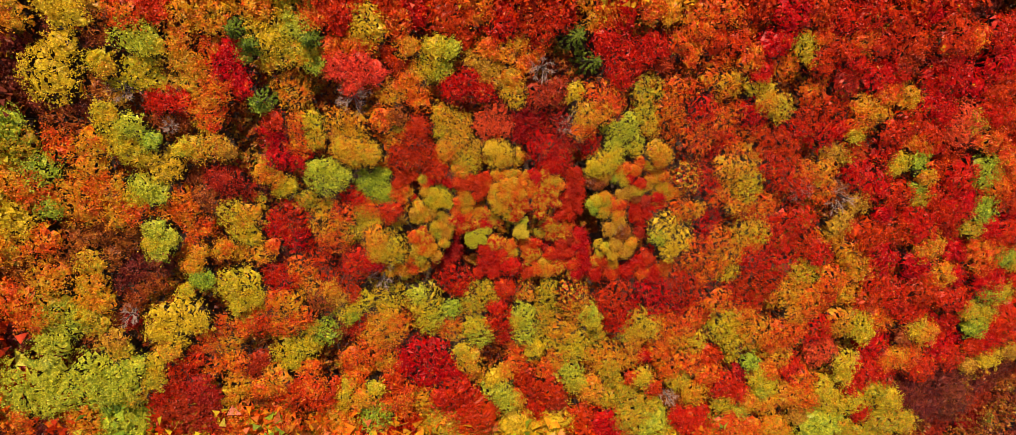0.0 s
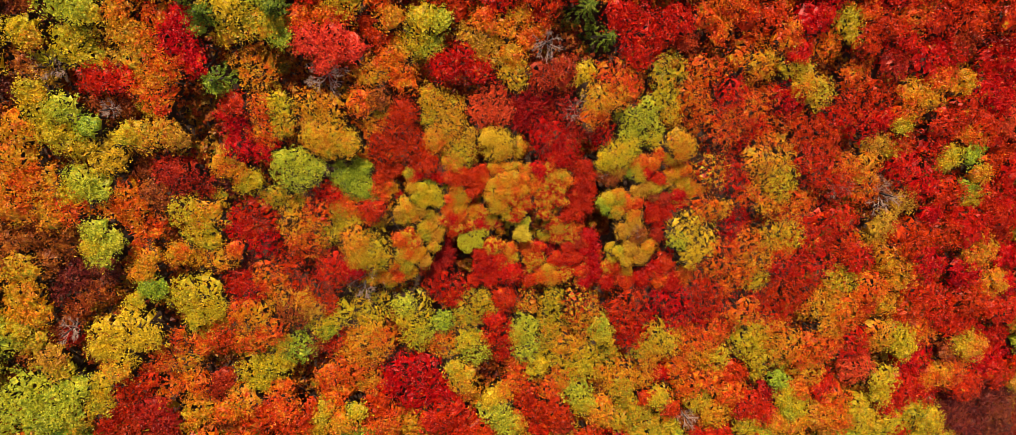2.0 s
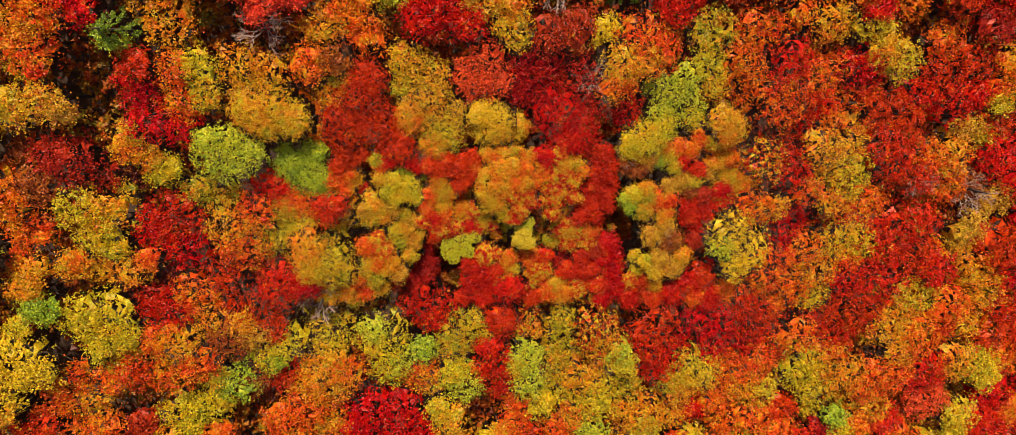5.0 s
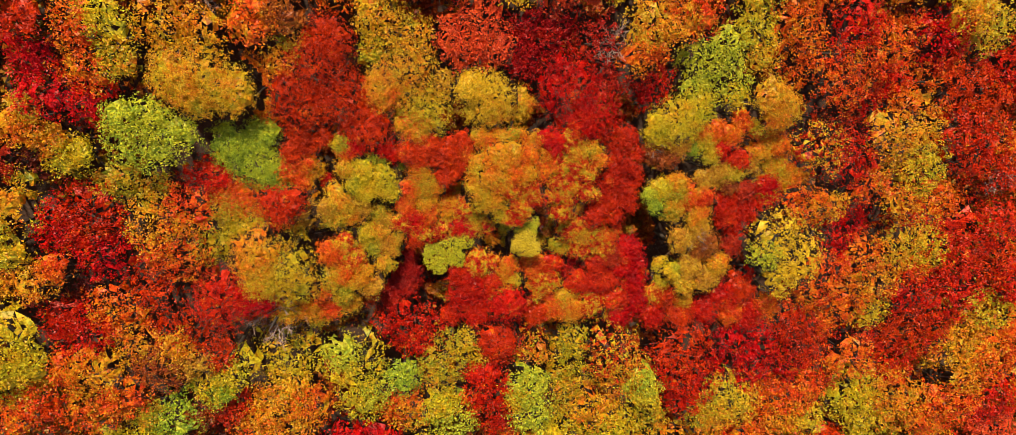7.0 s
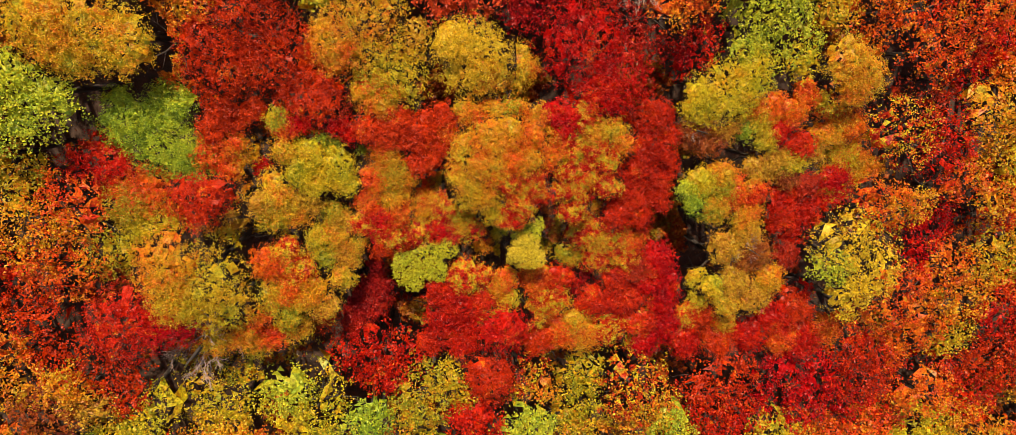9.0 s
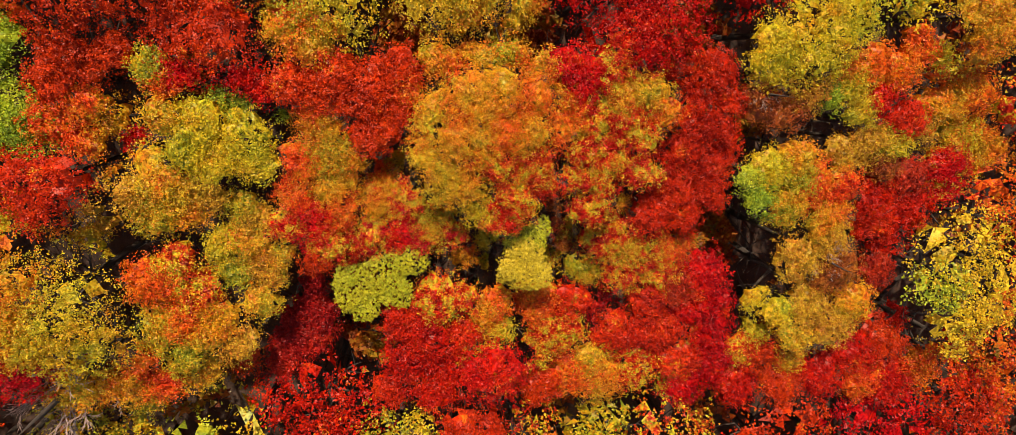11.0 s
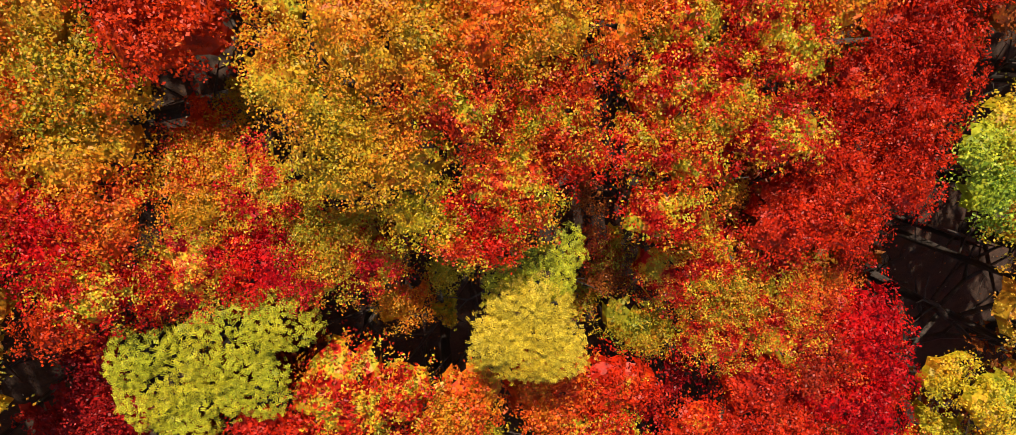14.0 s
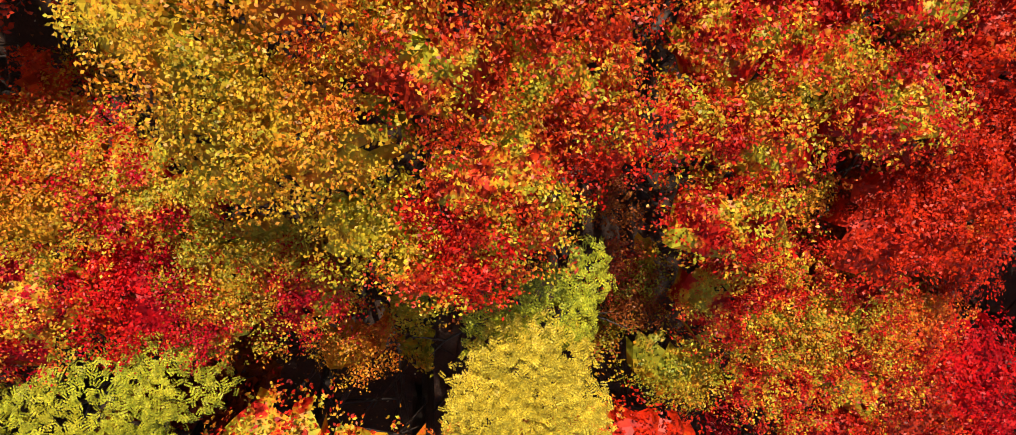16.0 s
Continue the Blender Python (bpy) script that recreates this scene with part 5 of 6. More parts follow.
lobed("vermilion", (-35.4, -44.8, 8.9, 2.69), (-33.4, -44.0, 8.9, 2.18))
lobed("red", (-37.2, -46.8, 8.7, 2.19), (-36.2, -49.2, 8.2, 2.74), (-38.5, -50.1, 8.3, 2.05))
lobed("crimson", (-32.9, -48.7, 8.6, 2.39), (-31.6, -50.5, 8.2, 2.08))
lobed("crimson", (-25.4, -46.5, 6.7, 2.11), (-24.1, -45.6, 6.7, 1.58))
lobed("golden", (-20.2, -44.2, 7.1, 2.45), (-17.8, -44.0, 6.9, 2.46), (-19.7, -46.4, 6.7, 1.77), (-16.1, -42.6, 7.0, 1.75))
lobed("amber", (-22.2, -48.7, 7.2, 2.47), ("orange", -23.9, -50.1, 7.1, 1.77))
lobed("amber", (-27.2, -49.2, 6.7, 2.29), (-29.0, -51.1, 6.5, 2.12))
lobed("rust", (-25.1, -52.0, 5.7, 1.98))
lobed("vermilion", (-19.9, -51.3, 7.0, 2.68), ("orange", -17.2, -50.6, 6.9, 2.51), (-16.0, -52.9, 6.4, 2.36))
lobed("vermilion", (-14.3, -51.5, 5.6, 2.01), ("orange", -17.3, -48.0, 6.4, 2.14))
lobed("amber", (-6.2, -41.9, 6.6, 3.21), ("orange", -8.0, -45.0, 6.2, 2.70), (-5.4, -47.1, 5.6, 2.19))
lobed("orange", (-10.7, -46.8, 5.8, 2.35), (-10.0, -50.0, 5.2, 2.21))
lobed("golden", (-11.8, -51.7, 5.5, 1.84), (-12.8, -53.8, 5.2, 2.03))
lobed("golden", (-7.4, -51.4, 6.4, 1.46), ("amber", -9.2, -53.4, 6.2, 2.02))
lobed("red", (-1.2, -46.3, 5.7, 2.75), (2.3, -46.6, 5.3, 3.05), (0.5, -50.2, 4.9, 2.81), (-3.0, -48.4, 5.5, 1.84), (4.1, -50.1, 4.6, 2.45))
lobed("red", (4.9, -52.8, 5.1, 2.65), (3.1, -54.3, 5.1, 2.27))
lobed("vermilion", (-4.8, -50.9, 5.8, 2.21), ("orange", -3.1, -53.5, 5.3, 2.25))
lobed("amber", (0.4, -54.3, 4.2, 2.47), ("orange", -5.8, -54.4, 4.8, 2.07))
lobed("honey", (7.2, -47.5, 6.1, 2.04), ("golden", 6.0, -45.8, 6.4, 1.47))
lobed("lime", (12.0, -53.9, 3.9, 2.52), (13.5, -56.4, 3.3, 2.16), ("yellow", 11.4, -51.6, 4.3, 1.53))
lobed("amber", (7.8, -51.9, 3.5, 2.12), ("vermilion", 7.8, -55.9, 2.8, 1.96))
lobed("orange", (15.0, -45.8, 4.2, 2.09), (15.2, -49.1, 3.6, 2.31))
lobed("red", (17.4, -55.0, 2.5, 2.78), (16.3, -51.7, 3.1, 2.15))
lobed("red", (21.3, -55.3, 2.5, 2.79), ("crimson", 22.3, -58.0, 1.9, 2.02))
lobed("orange", (20.2, -51.2, 2.2, 2.57), ("amber", 22.2, -49.1, 2.3, 2.76))
lobed("golden", (17.8, -46.9, 4.3, 1.91), ("honey", 15.4, -56.4, 2.9, 1.58))
lobed("golden", (24.7, -47.7, 3.2, 2.54), ("lime", 24.1, -52.2, 2.6, 2.58), (25.8, -54.7, 2.0, 2.01))
lobed("amber", (29.0, -49.6, 2.0, 3.19), (32.3, -49.9, 1.6, 3.02), (35.2, -50.2, 1.3, 2.63))
lobed("olive", (31.0, -51.8, 2.3, 2.21))
lobed("amber", (28.3, -56.0, 2.0, 2.63))
lobed("olive", (32.2, -58.6, -0.3, 2.51), (32.8, -55.2, 0.2, 1.86))
lobed("olive", (34.9, -57.3, 0.6, 2.28))
lobed("red", (37.4, -50.6, 0.9, 1.63))
lobed("golden", (37.3, -54.3, 1.9, 2.04))
lobed("vermilion", (39.6, -56.8, 0.8, 1.87), (35.4, -54.4, 1.5, 1.43))
lobed("orange", (42.0, -53.3, 0.2, 2.50), (40.4, -49.6, 0.9, 2.25))
lobed("golden", (39.7, -60.2, -0.4, 2.12), ("rust", 44.5, -60.9, -1.9, 2.16))
lobed("golden", (44.6, -56.2, -0.4, 2.32))
lobed("orange", (45.5, -51.7, 1.4, 2.67))
lobed("amber", (48.4, -58.9, -1.2, 3.01))
lobed("orange", (49.8, -55.2, -0.2, 2.33))
lobed("vermilion", (53.5, -57.7, -0.7, 3.00), (56.2, -59.6, -1.2, 2.39))
lobed("crimson", (56.8, -55.1, -1.4, 2.37))
lobed("golden", (59.9, -56.9, -1.6, 2.39), (62.8, -59.1, -2.2, 2.65), ("lime", 61.9, -60.3, -2.3, 1.77))
lobed("green", (57.6, -53.1, -0.2, 1.70))
lobed("amber", (63.3, -63.3, -3.2, 2.47))
lobed("golden", (54.6, -62.0, -2.0, 2.63), ("amber", 59.3, -61.9, -2.4, 2.21))
lobed("amber", (63.0, -52.7, -1.1, 2.80), ("orange", 62.5, -55.4, -1.5, 2.17))
lobed("vermilion", (66.4, -55.6, -2.0, 2.63))
lobed("orange", (69.4, -58.7, -2.9, 3.57))
lobed("amber", (67.4, -61.9, -2.6, 2.91), ("orange", 71.3, -62.7, -3.0, 2.94))
lobed("golden", (74.6, -61.4, -3.1, 2.94), (77.0, -64.4, -3.8, 2.76))
lobed("amber", (73.7, -46.1, -0.3, 2.77))
lobed("golden", (77.7, -46.6, -1.0, 2.81), (80.0, -49.2, -1.6, 2.19))
lobed("vermilion", (84.4, -52.8, -3.9, 3.39))
lobed("golden", (77.5, -55.0, -2.0, 2.88), (77.7, -57.9, -2.4, 2.02))
lobed("vermilion", (82.7, -57.4, -3.7, 3.64), (87.2, -59.2, -4.4, 3.23), (81.4, -61.3, -4.2, 2.99))
lobed("orange", (87.2, -56.1, -3.6, 2.28), ("amber", 89.0, -55.3, -3.7, 2.51))
lobed("olive", (86.7, -62.9, -4.5, 3.02), ("golden", 82.2, -64.6, -4.4, 2.79))
lobed("golden", (90.2, -65.3, -5.0, 2.59))
lobed("golden", (91.0, -49.0, -2.7, 2.46), ("rust", 89.1, -50.7, -2.8, 2.02))
lobed("amber", (93.6, -50.2, -2.6, 2.47))
lobed("orange", (92.2, -54.7, -4.2, 3.21))
lobed("vermilion", (98.5, -53.7, -4.6, 3.24))
lobed("vermilion", (95.4, -58.3, -4.2, 3.25))
lobed("vermilion", (98.2, -48.7, -4.1, 3.19))
lobed("vermilion", (90.3, -45.5, -2.7, 3.99), (85.6, -42.7, -1.8, 3.70))
lobed("vermilion", (90.3, -40.3, -0.9, 3.89))
lobed("orange", (82.6, -47.5, -2.8, 3.09))
lobed("vermilion", (101.5, -56.5, -4.5, 3.03))
lobed("amber", (68.5, -29.4, 1.8, 2.60))
lobed("mustard", (69.3, -27.1, 3.0, 2.36))
lobed("vermilion", (66.3, -32.3, 2.7, 2.79))
lobed("amber", (73.1, -32.9, 0.6, 2.67))
lobed("vermilion", (76.1, -29.7, 1.5, 3.65), (81.6, -28.9, 1.1, 3.27))
lobed("red", (79.4, -34.0, 1.0, 3.10))
lobed("amber", (75.9, -36.2, 0.5, 2.91))
lobed("vermilion", (80.6, -38.8, -0.7, 3.40))
lobed("amber", (74.6, -41.1, -0.9, 2.55))
lobed("orange", (70.6, -38.0, 0.8, 2.89))
lobed("amber", (88.2, -32.2, 0.6, 3.34))
lobed("vermilion", (87.2, -35.7, 0.1, 3.17))
lobed("amber", (93.3, -38.3, -1.1, 2.81))
lobed("vermilion", (95.3, -34.2, -1.7, 3.02))
lobed("vermilion", (97.7, -43.3, -2.2, 3.55))
lobed("vermilion", (85.0, -27.7, 1.9, 3.66))
lobed("vermilion", (90.2, -26.0, 1.8, 2.86))
lobed("vermilion", (79.0, -43.1, -0.6, 2.99))
# low maroon crowns: this corner's shade is partly put into their colour
lobed("maroon", (95.7, -65.1, -7.4, 4.59))
lobed("maroon", (102.1, -63.1, -7.8, 4.62), (105.3, -60.6, -7.7, 3.64))
lobed("maroon", (108.6, -68.9, -9.3, 4.76))
lobed("maroon", (101.5, -69.1, -8.7, 4.21))
lobed("crimson", (92.0, -67.5, -7.1, 2.89))
lobed("maroon", (-41.6, -44.9, 6.8, 2.22))
lobed("maroon", (-48.9, -43.2, 7.7, 1.99))

# single trees between and beyond
grow("vermilion", -14.5, -28.6, 8.8, 2.22)
grow("vermilion", -30.7, 4.3, 16.9, 1.92)
grow("vermilion", -11.4, 4.9, 15.3, 2.02)
grow("vermilion", -9.9, 3.4, 14.9, 2.04)
grow("vermilion", -3.6, 5.2, 14.7, 2.05)
grow("vermilion", -0.4, 4.8, 14.3, 2.07)
grow("vermilion", 3.7, 4.5, 13.9, 2.95)
grow("vermilion", 13.5, 4.8, 13.1, 2.80)
grow("vermilion", 18.4, 4.9, 12.0, 2.85)
grow("vermilion", 27.4, 5.1, 11.7, 2.44)
grow("vermilion", 53.0, 6.2, 10.2, 3.04)
grow("vermilion", 57.4, 6.3, 9.8, 2.35)
grow("vermilion", 61.1, 5.5, 9.2, 2.86)
grow("vermilion", 65.9, 6.1, 8.8, 2.89)
grow("vermilion", 72.0, 5.8, 8.4, 3.17)
grow("vermilion", 80.7, 3.7, 8.3, 3.74)
grow("vermilion", 82.6, -1.6, 6.4, 3.34)
grow("vermilion", 89.8, 3.9, 6.3, 3.07)
grow("vermilion", 92.0, -0.0, 5.5, 3.26)
grow("vermilion", 93.1, -4.1, 4.7, 3.45)
grow("vermilion", 92.7, -8.3, 4.1, 3.23)
grow("vermilion", 96.9, -9.9, 3.5, 2.45)
grow("vermilion", 65.8, -11.3, 5.0, 1.70)
grow("vermilion", 84.7, -14.1, 2.9, 1.61)
grow("vermilion", 90.4, -19.3, 2.5, 3.34)
grow("vermilion", 91.7, -24.1, 1.6, 3.98)
grow("vermilion", 101.8, -23.1, 0.9, 3.17)
grow("vermilion", 77.9, -25.9, 1.6, 1.72)
grow("vermilion", 9.2, -59.2, 3.3, 3.57)
grow("vermilion", 5.9, -58.9, 3.4, 3.42)
grow("vermilion", 50.2, -52.0, -0.5, 2.13)
grow("vermilion", 31.3, -63.4, 0.4, 3.49)
grow("vermilion", 26.9, -61.3, 1.1, 2.86)
grow("vermilion", 49.0, -65.6, -1.5, 3.63)
grow("vermilion", 70.9, -41.4, -0.4, 1.70)
grow("vermilion", 104.9, -30.6, -0.6, 3.27)
grow("vermilion", 104.5, -39.9, -2.1, 3.98)
grow("vermilion", 111.6, -48.9, -4.2, 5.12)
grow("vermilion", 108.3, -52.6, -4.5, 3.20)
grow("vermilion", 93.1, 4.7, 5.0, 2.24)
grow("vermilion", 48.4, 6.5, 9.5, 2.28)
grow("vermilion", 100.5, -29.5, -0.6, 2.26)
grow("vermilion", 112.2, -40.8, -4.2, 2.36)
grow("vermilion", 27.0, -66.7, -1.0, 2.31)
grow("vermilion", 87.5, -4.3, 4.5, 2.50)
grow("vermilion", -8.2, 5.7, 14.5, 2.42)
grow("vermilion", 34.9, -67.0, -1.1, 1.98)
grow("vermilion", 93.1, -29.5, -1.2, 1.83)
grow("vermilion", 108.4, -31.6, -2.1, 2.39)
grow("vermilion", 80.4, 8.3, 7.8, 2.06)
grow("vermilion", 1.7, -30.4, 6.3, 1.43)
grow("vermilion", 76.9, 6.5, 7.4, 1.85)
grow("vermilion", 32.2, -67.1, -0.8, 2.16)
grow("vermilion", 71.9, -28.6, 0.6, 1.81)
grow("vermilion", 97.6, -12.9, 2.2, 2.37)
grow("vermilion", 59.2, 8.5, 8.4, 2.47)
grow("vermilion", 104.9, -26.3, -1.3, 2.28)
grow("vermilion", 45.3, -63.9, -1.3, 1.91)
grow("vermilion", 37.2, -67.9, -2.2, 2.32)
grow("red", 10.1, 3.9, 13.3, 3.00)
grow("red", 15.8, 3.2, 12.5, 2.73)
grow("red", -6.7, -59.8, 4.3, 2.67)
grow("red", 19.2, -59.0, 1.3, 2.41)
grow("red", 96.9, -38.7, -2.2, 2.04)
grow("red", 105.3, -54.3, -4.5, 1.91)
grow("red", 103.3, -52.7, -6.1, 2.30)
grow("red", -3.4, -62.5, 2.2, 1.96)
grow("red", -10.2, -62.2, 3.4, 1.84)
grow("red", -2.0, -60.0, 2.6, 2.05)
grow("red", 85.5, -68.0, -6.3, 2.17)
grow("coral", 87.0, -10.4, 4.2, 4.31)
grow("coral", 72.2, -52.5, -2.2, 3.20)
grow("coral", 35.0, -1.0, 8.0, 1.73)
grow("crimson", -36.7, -52.7, 8.1, 5.58)
grow("crimson", -33.7, -55.1, 7.4, 4.39)
# from here, crimson chosen over brighter reds to darken the shaded corner
grow("crimson", 116.3, -71.0, -13.7, 4.99)
grow("crimson", 119.9, -76.5, -15.0, 4.72)
grow("crimson", 108.2, -76.8, -14.0, 4.65)
grow("crimson", 137.4, -86.2, -19.1, 2.47)
grow("crimson", 105.5, -80.0, -15.3, 2.33)
grow("crimson", 118.4, -68.2, -14.5, 1.99)
grow("crimson", 110.0, -81.9, -16.0, 2.51)
grow("crimson", 125.1, -64.2, -14.4, 2.42)
grow("crimson", 128.1, -63.2, -14.5, 1.99)
grow("crimson", 130.9, -74.6, -16.6, 2.48)
grow("crimson", 136.7, -85.4, -18.9, 2.32)
grow("crimson", 137.0, -83.9, -18.7, 1.96)
grow("crimson", 121.8, -64.1, -14.1, 1.95)
grow("crimson", 112.8, -73.2, -15.7, 1.82)
grow("crimson", 108.9, -77.5, -15.2, 2.39)
grow("crimson", 107.2, -82.3, -15.8, 2.00)
grow("crimson", 109.7, -77.8, -15.3, 1.98)
grow("crimson", 118.0, -67.2, -14.3, 2.27)
grow("crimson", 117.3, -67.6, -14.3, 1.95)
grow("crimson", 111.7, -73.1, -15.6, 1.62)
grow("crimson", 135.3, -86.2, -18.9, 2.30)
grow("crimson", 116.4, -67.7, -14.2, 2.38)
grow("crimson", 130.7, -75.6, -16.8, 1.80)
grow("orange", -34.0, 3.9, 17.1, 2.39)
grow("orange", -44.7, -12.3, 14.5, 2.44)
grow("orange", -48.0, -17.6, 14.8, 2.56)
grow("orange", -13.0, 4.1, 15.3, 2.02)
grow("orange", -2.8, 3.2, 14.3, 2.08)
grow("orange", 7.5, 5.0, 13.7, 2.11)
grow("orange", 25.6, 5.1, 11.5, 2.44)
grow("orange", 31.3, 6.0, 11.8, 2.00)
grow("orange", 38.8, 4.6, 10.9, 2.86)
grow("orange", 42.5, 5.9, 10.8, 2.52)
grow("orange", 38.2, -5.3, 8.1, 2.45)
grow("orange", 84.4, 2.8, 7.1, 2.01)
grow("orange", 94.2, -13.1, 3.2, 2.46)
grow("orange", 79.0, -12.9, 3.6, 1.63)
grow("orange", 98.0, -20.6, 1.6, 2.83)
grow("orange", 98.7, -16.0, 2.3, 2.51)
grow("orange", -48.3, -24.6, 13.7, 2.33)
grow("orange", -53.5, -32.8, 12.8, 2.82)
grow("orange", -51.8, -35.7, 12.2, 2.20)
grow("orange", -57.4, -52.2, 9.9, 2.57)
grow("orange", -28.1, -56.0, 6.8, 3.16)
grow("orange", -3.6, -56.5, 3.7, 1.98)
grow("orange", -22.7, -57.7, 6.0, 4.53)
grow("orange", 56.5, -67.2, -2.4, 3.38)
grow("orange", 101.0, -34.4, -0.9, 3.89)
grow("orange", 60.7, -71.1, -4.1, 1.90)
grow("orange", 101.5, -18.8, 0.5, 2.46)
grow("orange", 54.1, -70.6, -3.6, 1.85)
grow("orange", 53.9, -1.3, 7.2, 2.25)
grow("orange", 61.2, -68.8, -3.5, 2.40)
grow("orange", 58.1, -70.7, -4.4, 2.00)
grow("orange", 47.0, 3.5, 7.8, 1.67)
grow("orange", 101.2, -14.3, 2.0, 2.57)
grow("orange", 65.4, -22.0, 2.8, 2.25)
grow("orange", -30.8, -59.2, 5.6, 1.88)
grow("orange", 29.3, 7.4, 10.9, 1.89)
grow("orange", 51.6, -68.6, -2.6, 1.97)
grow("amber", -45.8, 3.2, 18.0, 1.85)
grow("amber", -28.2, 3.3, 16.5, 2.73)
grow("amber", -24.5, 3.4, 16.2, 2.36)
grow("amber", -43.5, -18.8, 13.9, 3.68)
grow("amber", -49.9, -16.7, 15.1, 2.54)
grow("amber", -19.3, 4.6, 15.9, 1.98)
grow("amber", -17.0, -5.5, 12.9, 3.11)
grow("amber", 24.4, 4.2, 11.0, 1.78)
grow("amber", 34.2, 5.7, 11.5, 2.02)
grow("amber", -52.6, -26.1, 13.8, 2.10)
grow("amber", -48.7, -29.7, 12.9, 2.71)
grow("amber", -49.4, -52.8, 9.2, 3.35)
grow("amber", -13.9, -58.6, 5.1, 3.96)
grow("amber", 74.7, -4.7, 4.0, 1.61)
grow("amber", -24.5, -27.2, 10.0, 1.90)
grow("amber", 68.7, -71.3, -5.6, 1.88)
grow("amber", 22.9, 7.3, 11.1, 2.59)
grow("amber", 65.8, -68.9, -3.9, 2.49)
grow("amber", 13.1, -50.9, 3.7, 1.50)
grow("amber", -22.5, 5.9, 14.9, 2.22)
grow("amber", -53.4, -23.6, 13.6, 2.04)
grow("mustard", 7.8, -13.2, 9.9, 1.42)
grow("mustard", 19.9, -66.0, -0.2, 2.56)
grow("mustard", 116.9, -56.9, -7.0, 1.97)
grow("mustard", 11.7, -64.6, 0.6, 2.47)
grow("mustard", 8.6, -64.1, 1.6, 2.39)
grow("mustard", 43.0, -6.3, 6.7, 1.49)
grow("mustard", 71.1, -67.3, -4.7, 1.85)
grow("mustard", 106.7, -59.0, -5.8, 1.92)
grow("mustard", -37.8, 5.2, 16.8, 1.86)
grow("mustard", 65.0, -15.1, 4.1, 2.13)
grow("yellow", -41.6, 4.3, 17.8, 1.49)
grow("yellow", -39.7, 3.4, 17.5, 2.07)
grow("yellow", -41.2, -0.4, 17.0, 1.91)
grow("yellow", -43.1, -3.3, 16.7, 3.51)
grow("yellow", -50.9, -21.4, 14.4, 2.91)
grow("yellow", -18.7, 2.0, 15.5, 3.03)
grow("yellow", -6.3, 3.1, 14.6, 2.58)
grow("yellow", 21.7, -5.7, 9.8, 1.60)
grow("yellow", 16.0, -62.1, 1.9, 3.38)
grow("yellow", 22.9, -62.2, 1.3, 3.14)
grow("yellow", 110.5, -57.1, -5.5, 2.60)
grow("olive", -48.4, -11.8, 15.7, 2.39)
grow("olive", 32.5, -5.3, 8.9, 2.32)
grow("olive", 89.8, -10.3, 4.0, 2.15)
grow("olive", -49.7, -34.5, 12.2, 2.65)
grow("olive", 2.7, -59.8, 3.5, 3.27)
grow("olive", 36.7, -62.1, 0.1, 4.10)
grow("olive", 101.6, -46.1, -2.9, 1.85)
grow("olive", 90.5, -69.4, -5.7, 4.60)
grow("olive", 55.3, -52.9, -2.2, 1.50)
grow("olive", 86.0, -74.1, -6.5, 2.54)
grow("olive", -16.1, 5.1, 14.8, 2.21)
grow("olive", 97.0, -71.9, -7.6, 2.31)
grow("olive", 40.6, -68.3, -2.2, 2.01)
grow("olive", 103.4, -47.5, -4.6, 2.03)
grow("olive", 108.5, -43.2, -3.8, 2.30)
grow("olive", 45.0, -68.5, -2.6, 2.12)
grow("olive", 3.0, -63.6, 1.7, 2.56)
grow("olive", 105.9, -47.5, -4.0, 2.50)
grow("olive", 109.4, -36.3, -2.6, 2.51)
grow("olive", 89.5, -74.5, -7.1, 1.88)
grow("olive", 78.8, -73.3, -6.1, 2.50)
grow("olive", 58.4, -50.5, -2.0, 1.76)
grow("olive", 96.7, -28.8, -0.2, 2.19)
grow("olive", 83.2, -72.2, -6.8, 1.81)
grow("olive", 81.4, -70.8, -6.0, 2.26)
grow("olive", 73.4, -73.5, -6.0, 2.08)
grow("olive", -15.7, -20.5, 10.0, 1.48)
grow("lime", -33.5, 1.4, 16.6, 2.52)
grow("lime", -15.0, 2.1, 15.2, 2.43)
grow("lime", -47.6, -36.1, 11.8, 2.45)
grow("lime", -49.9, -39.5, 11.4, 2.70)
grow("lime", -55.0, -46.7, 10.6, 5.83)
grow("lime", -51.9, -48.1, 10.2, 3.50)
grow("lime", -44.3, -53.9, 8.5, 4.89)
grow("lime", 40.0, -64.5, -0.5, 3.56)
grow("lime", 58.4, -64.3, -3.0, 1.50)
grow("lime", 75.7, -69.2, -4.4, 4.49)
grow("green", 4.5, -38.4, 6.5, 1.51)
grow("green", -48.8, -9.4, 16.2, 1.96)
grow("green", -46.8, -15.1, 14.9, 2.55)
grow("green", -46.5, -20.1, 14.2, 1.55)
grow("green", 95.5, -18.8, 2.1, 3.37)
grow("green", 97.0, -25.3, 0.9, 2.58)
grow("green", -7.7, -56.6, 4.9, 3.17)
grow("green", 106.1, -35.0, -1.5, 2.10)
grow("green", 104.6, -42.3, -2.5, 2.15)
grow("green", 104.6, -49.9, -3.8, 2.20)
grow("rust", -38.1, 2.4, 16.2, 2.41)
grow("rust", -29.8, -9.2, 12.7, 1.56)
grow("rust", -43.7, -9.6, 13.9, 3.07)
grow("rust", -29.3, -16.1, 11.5, 2.01)
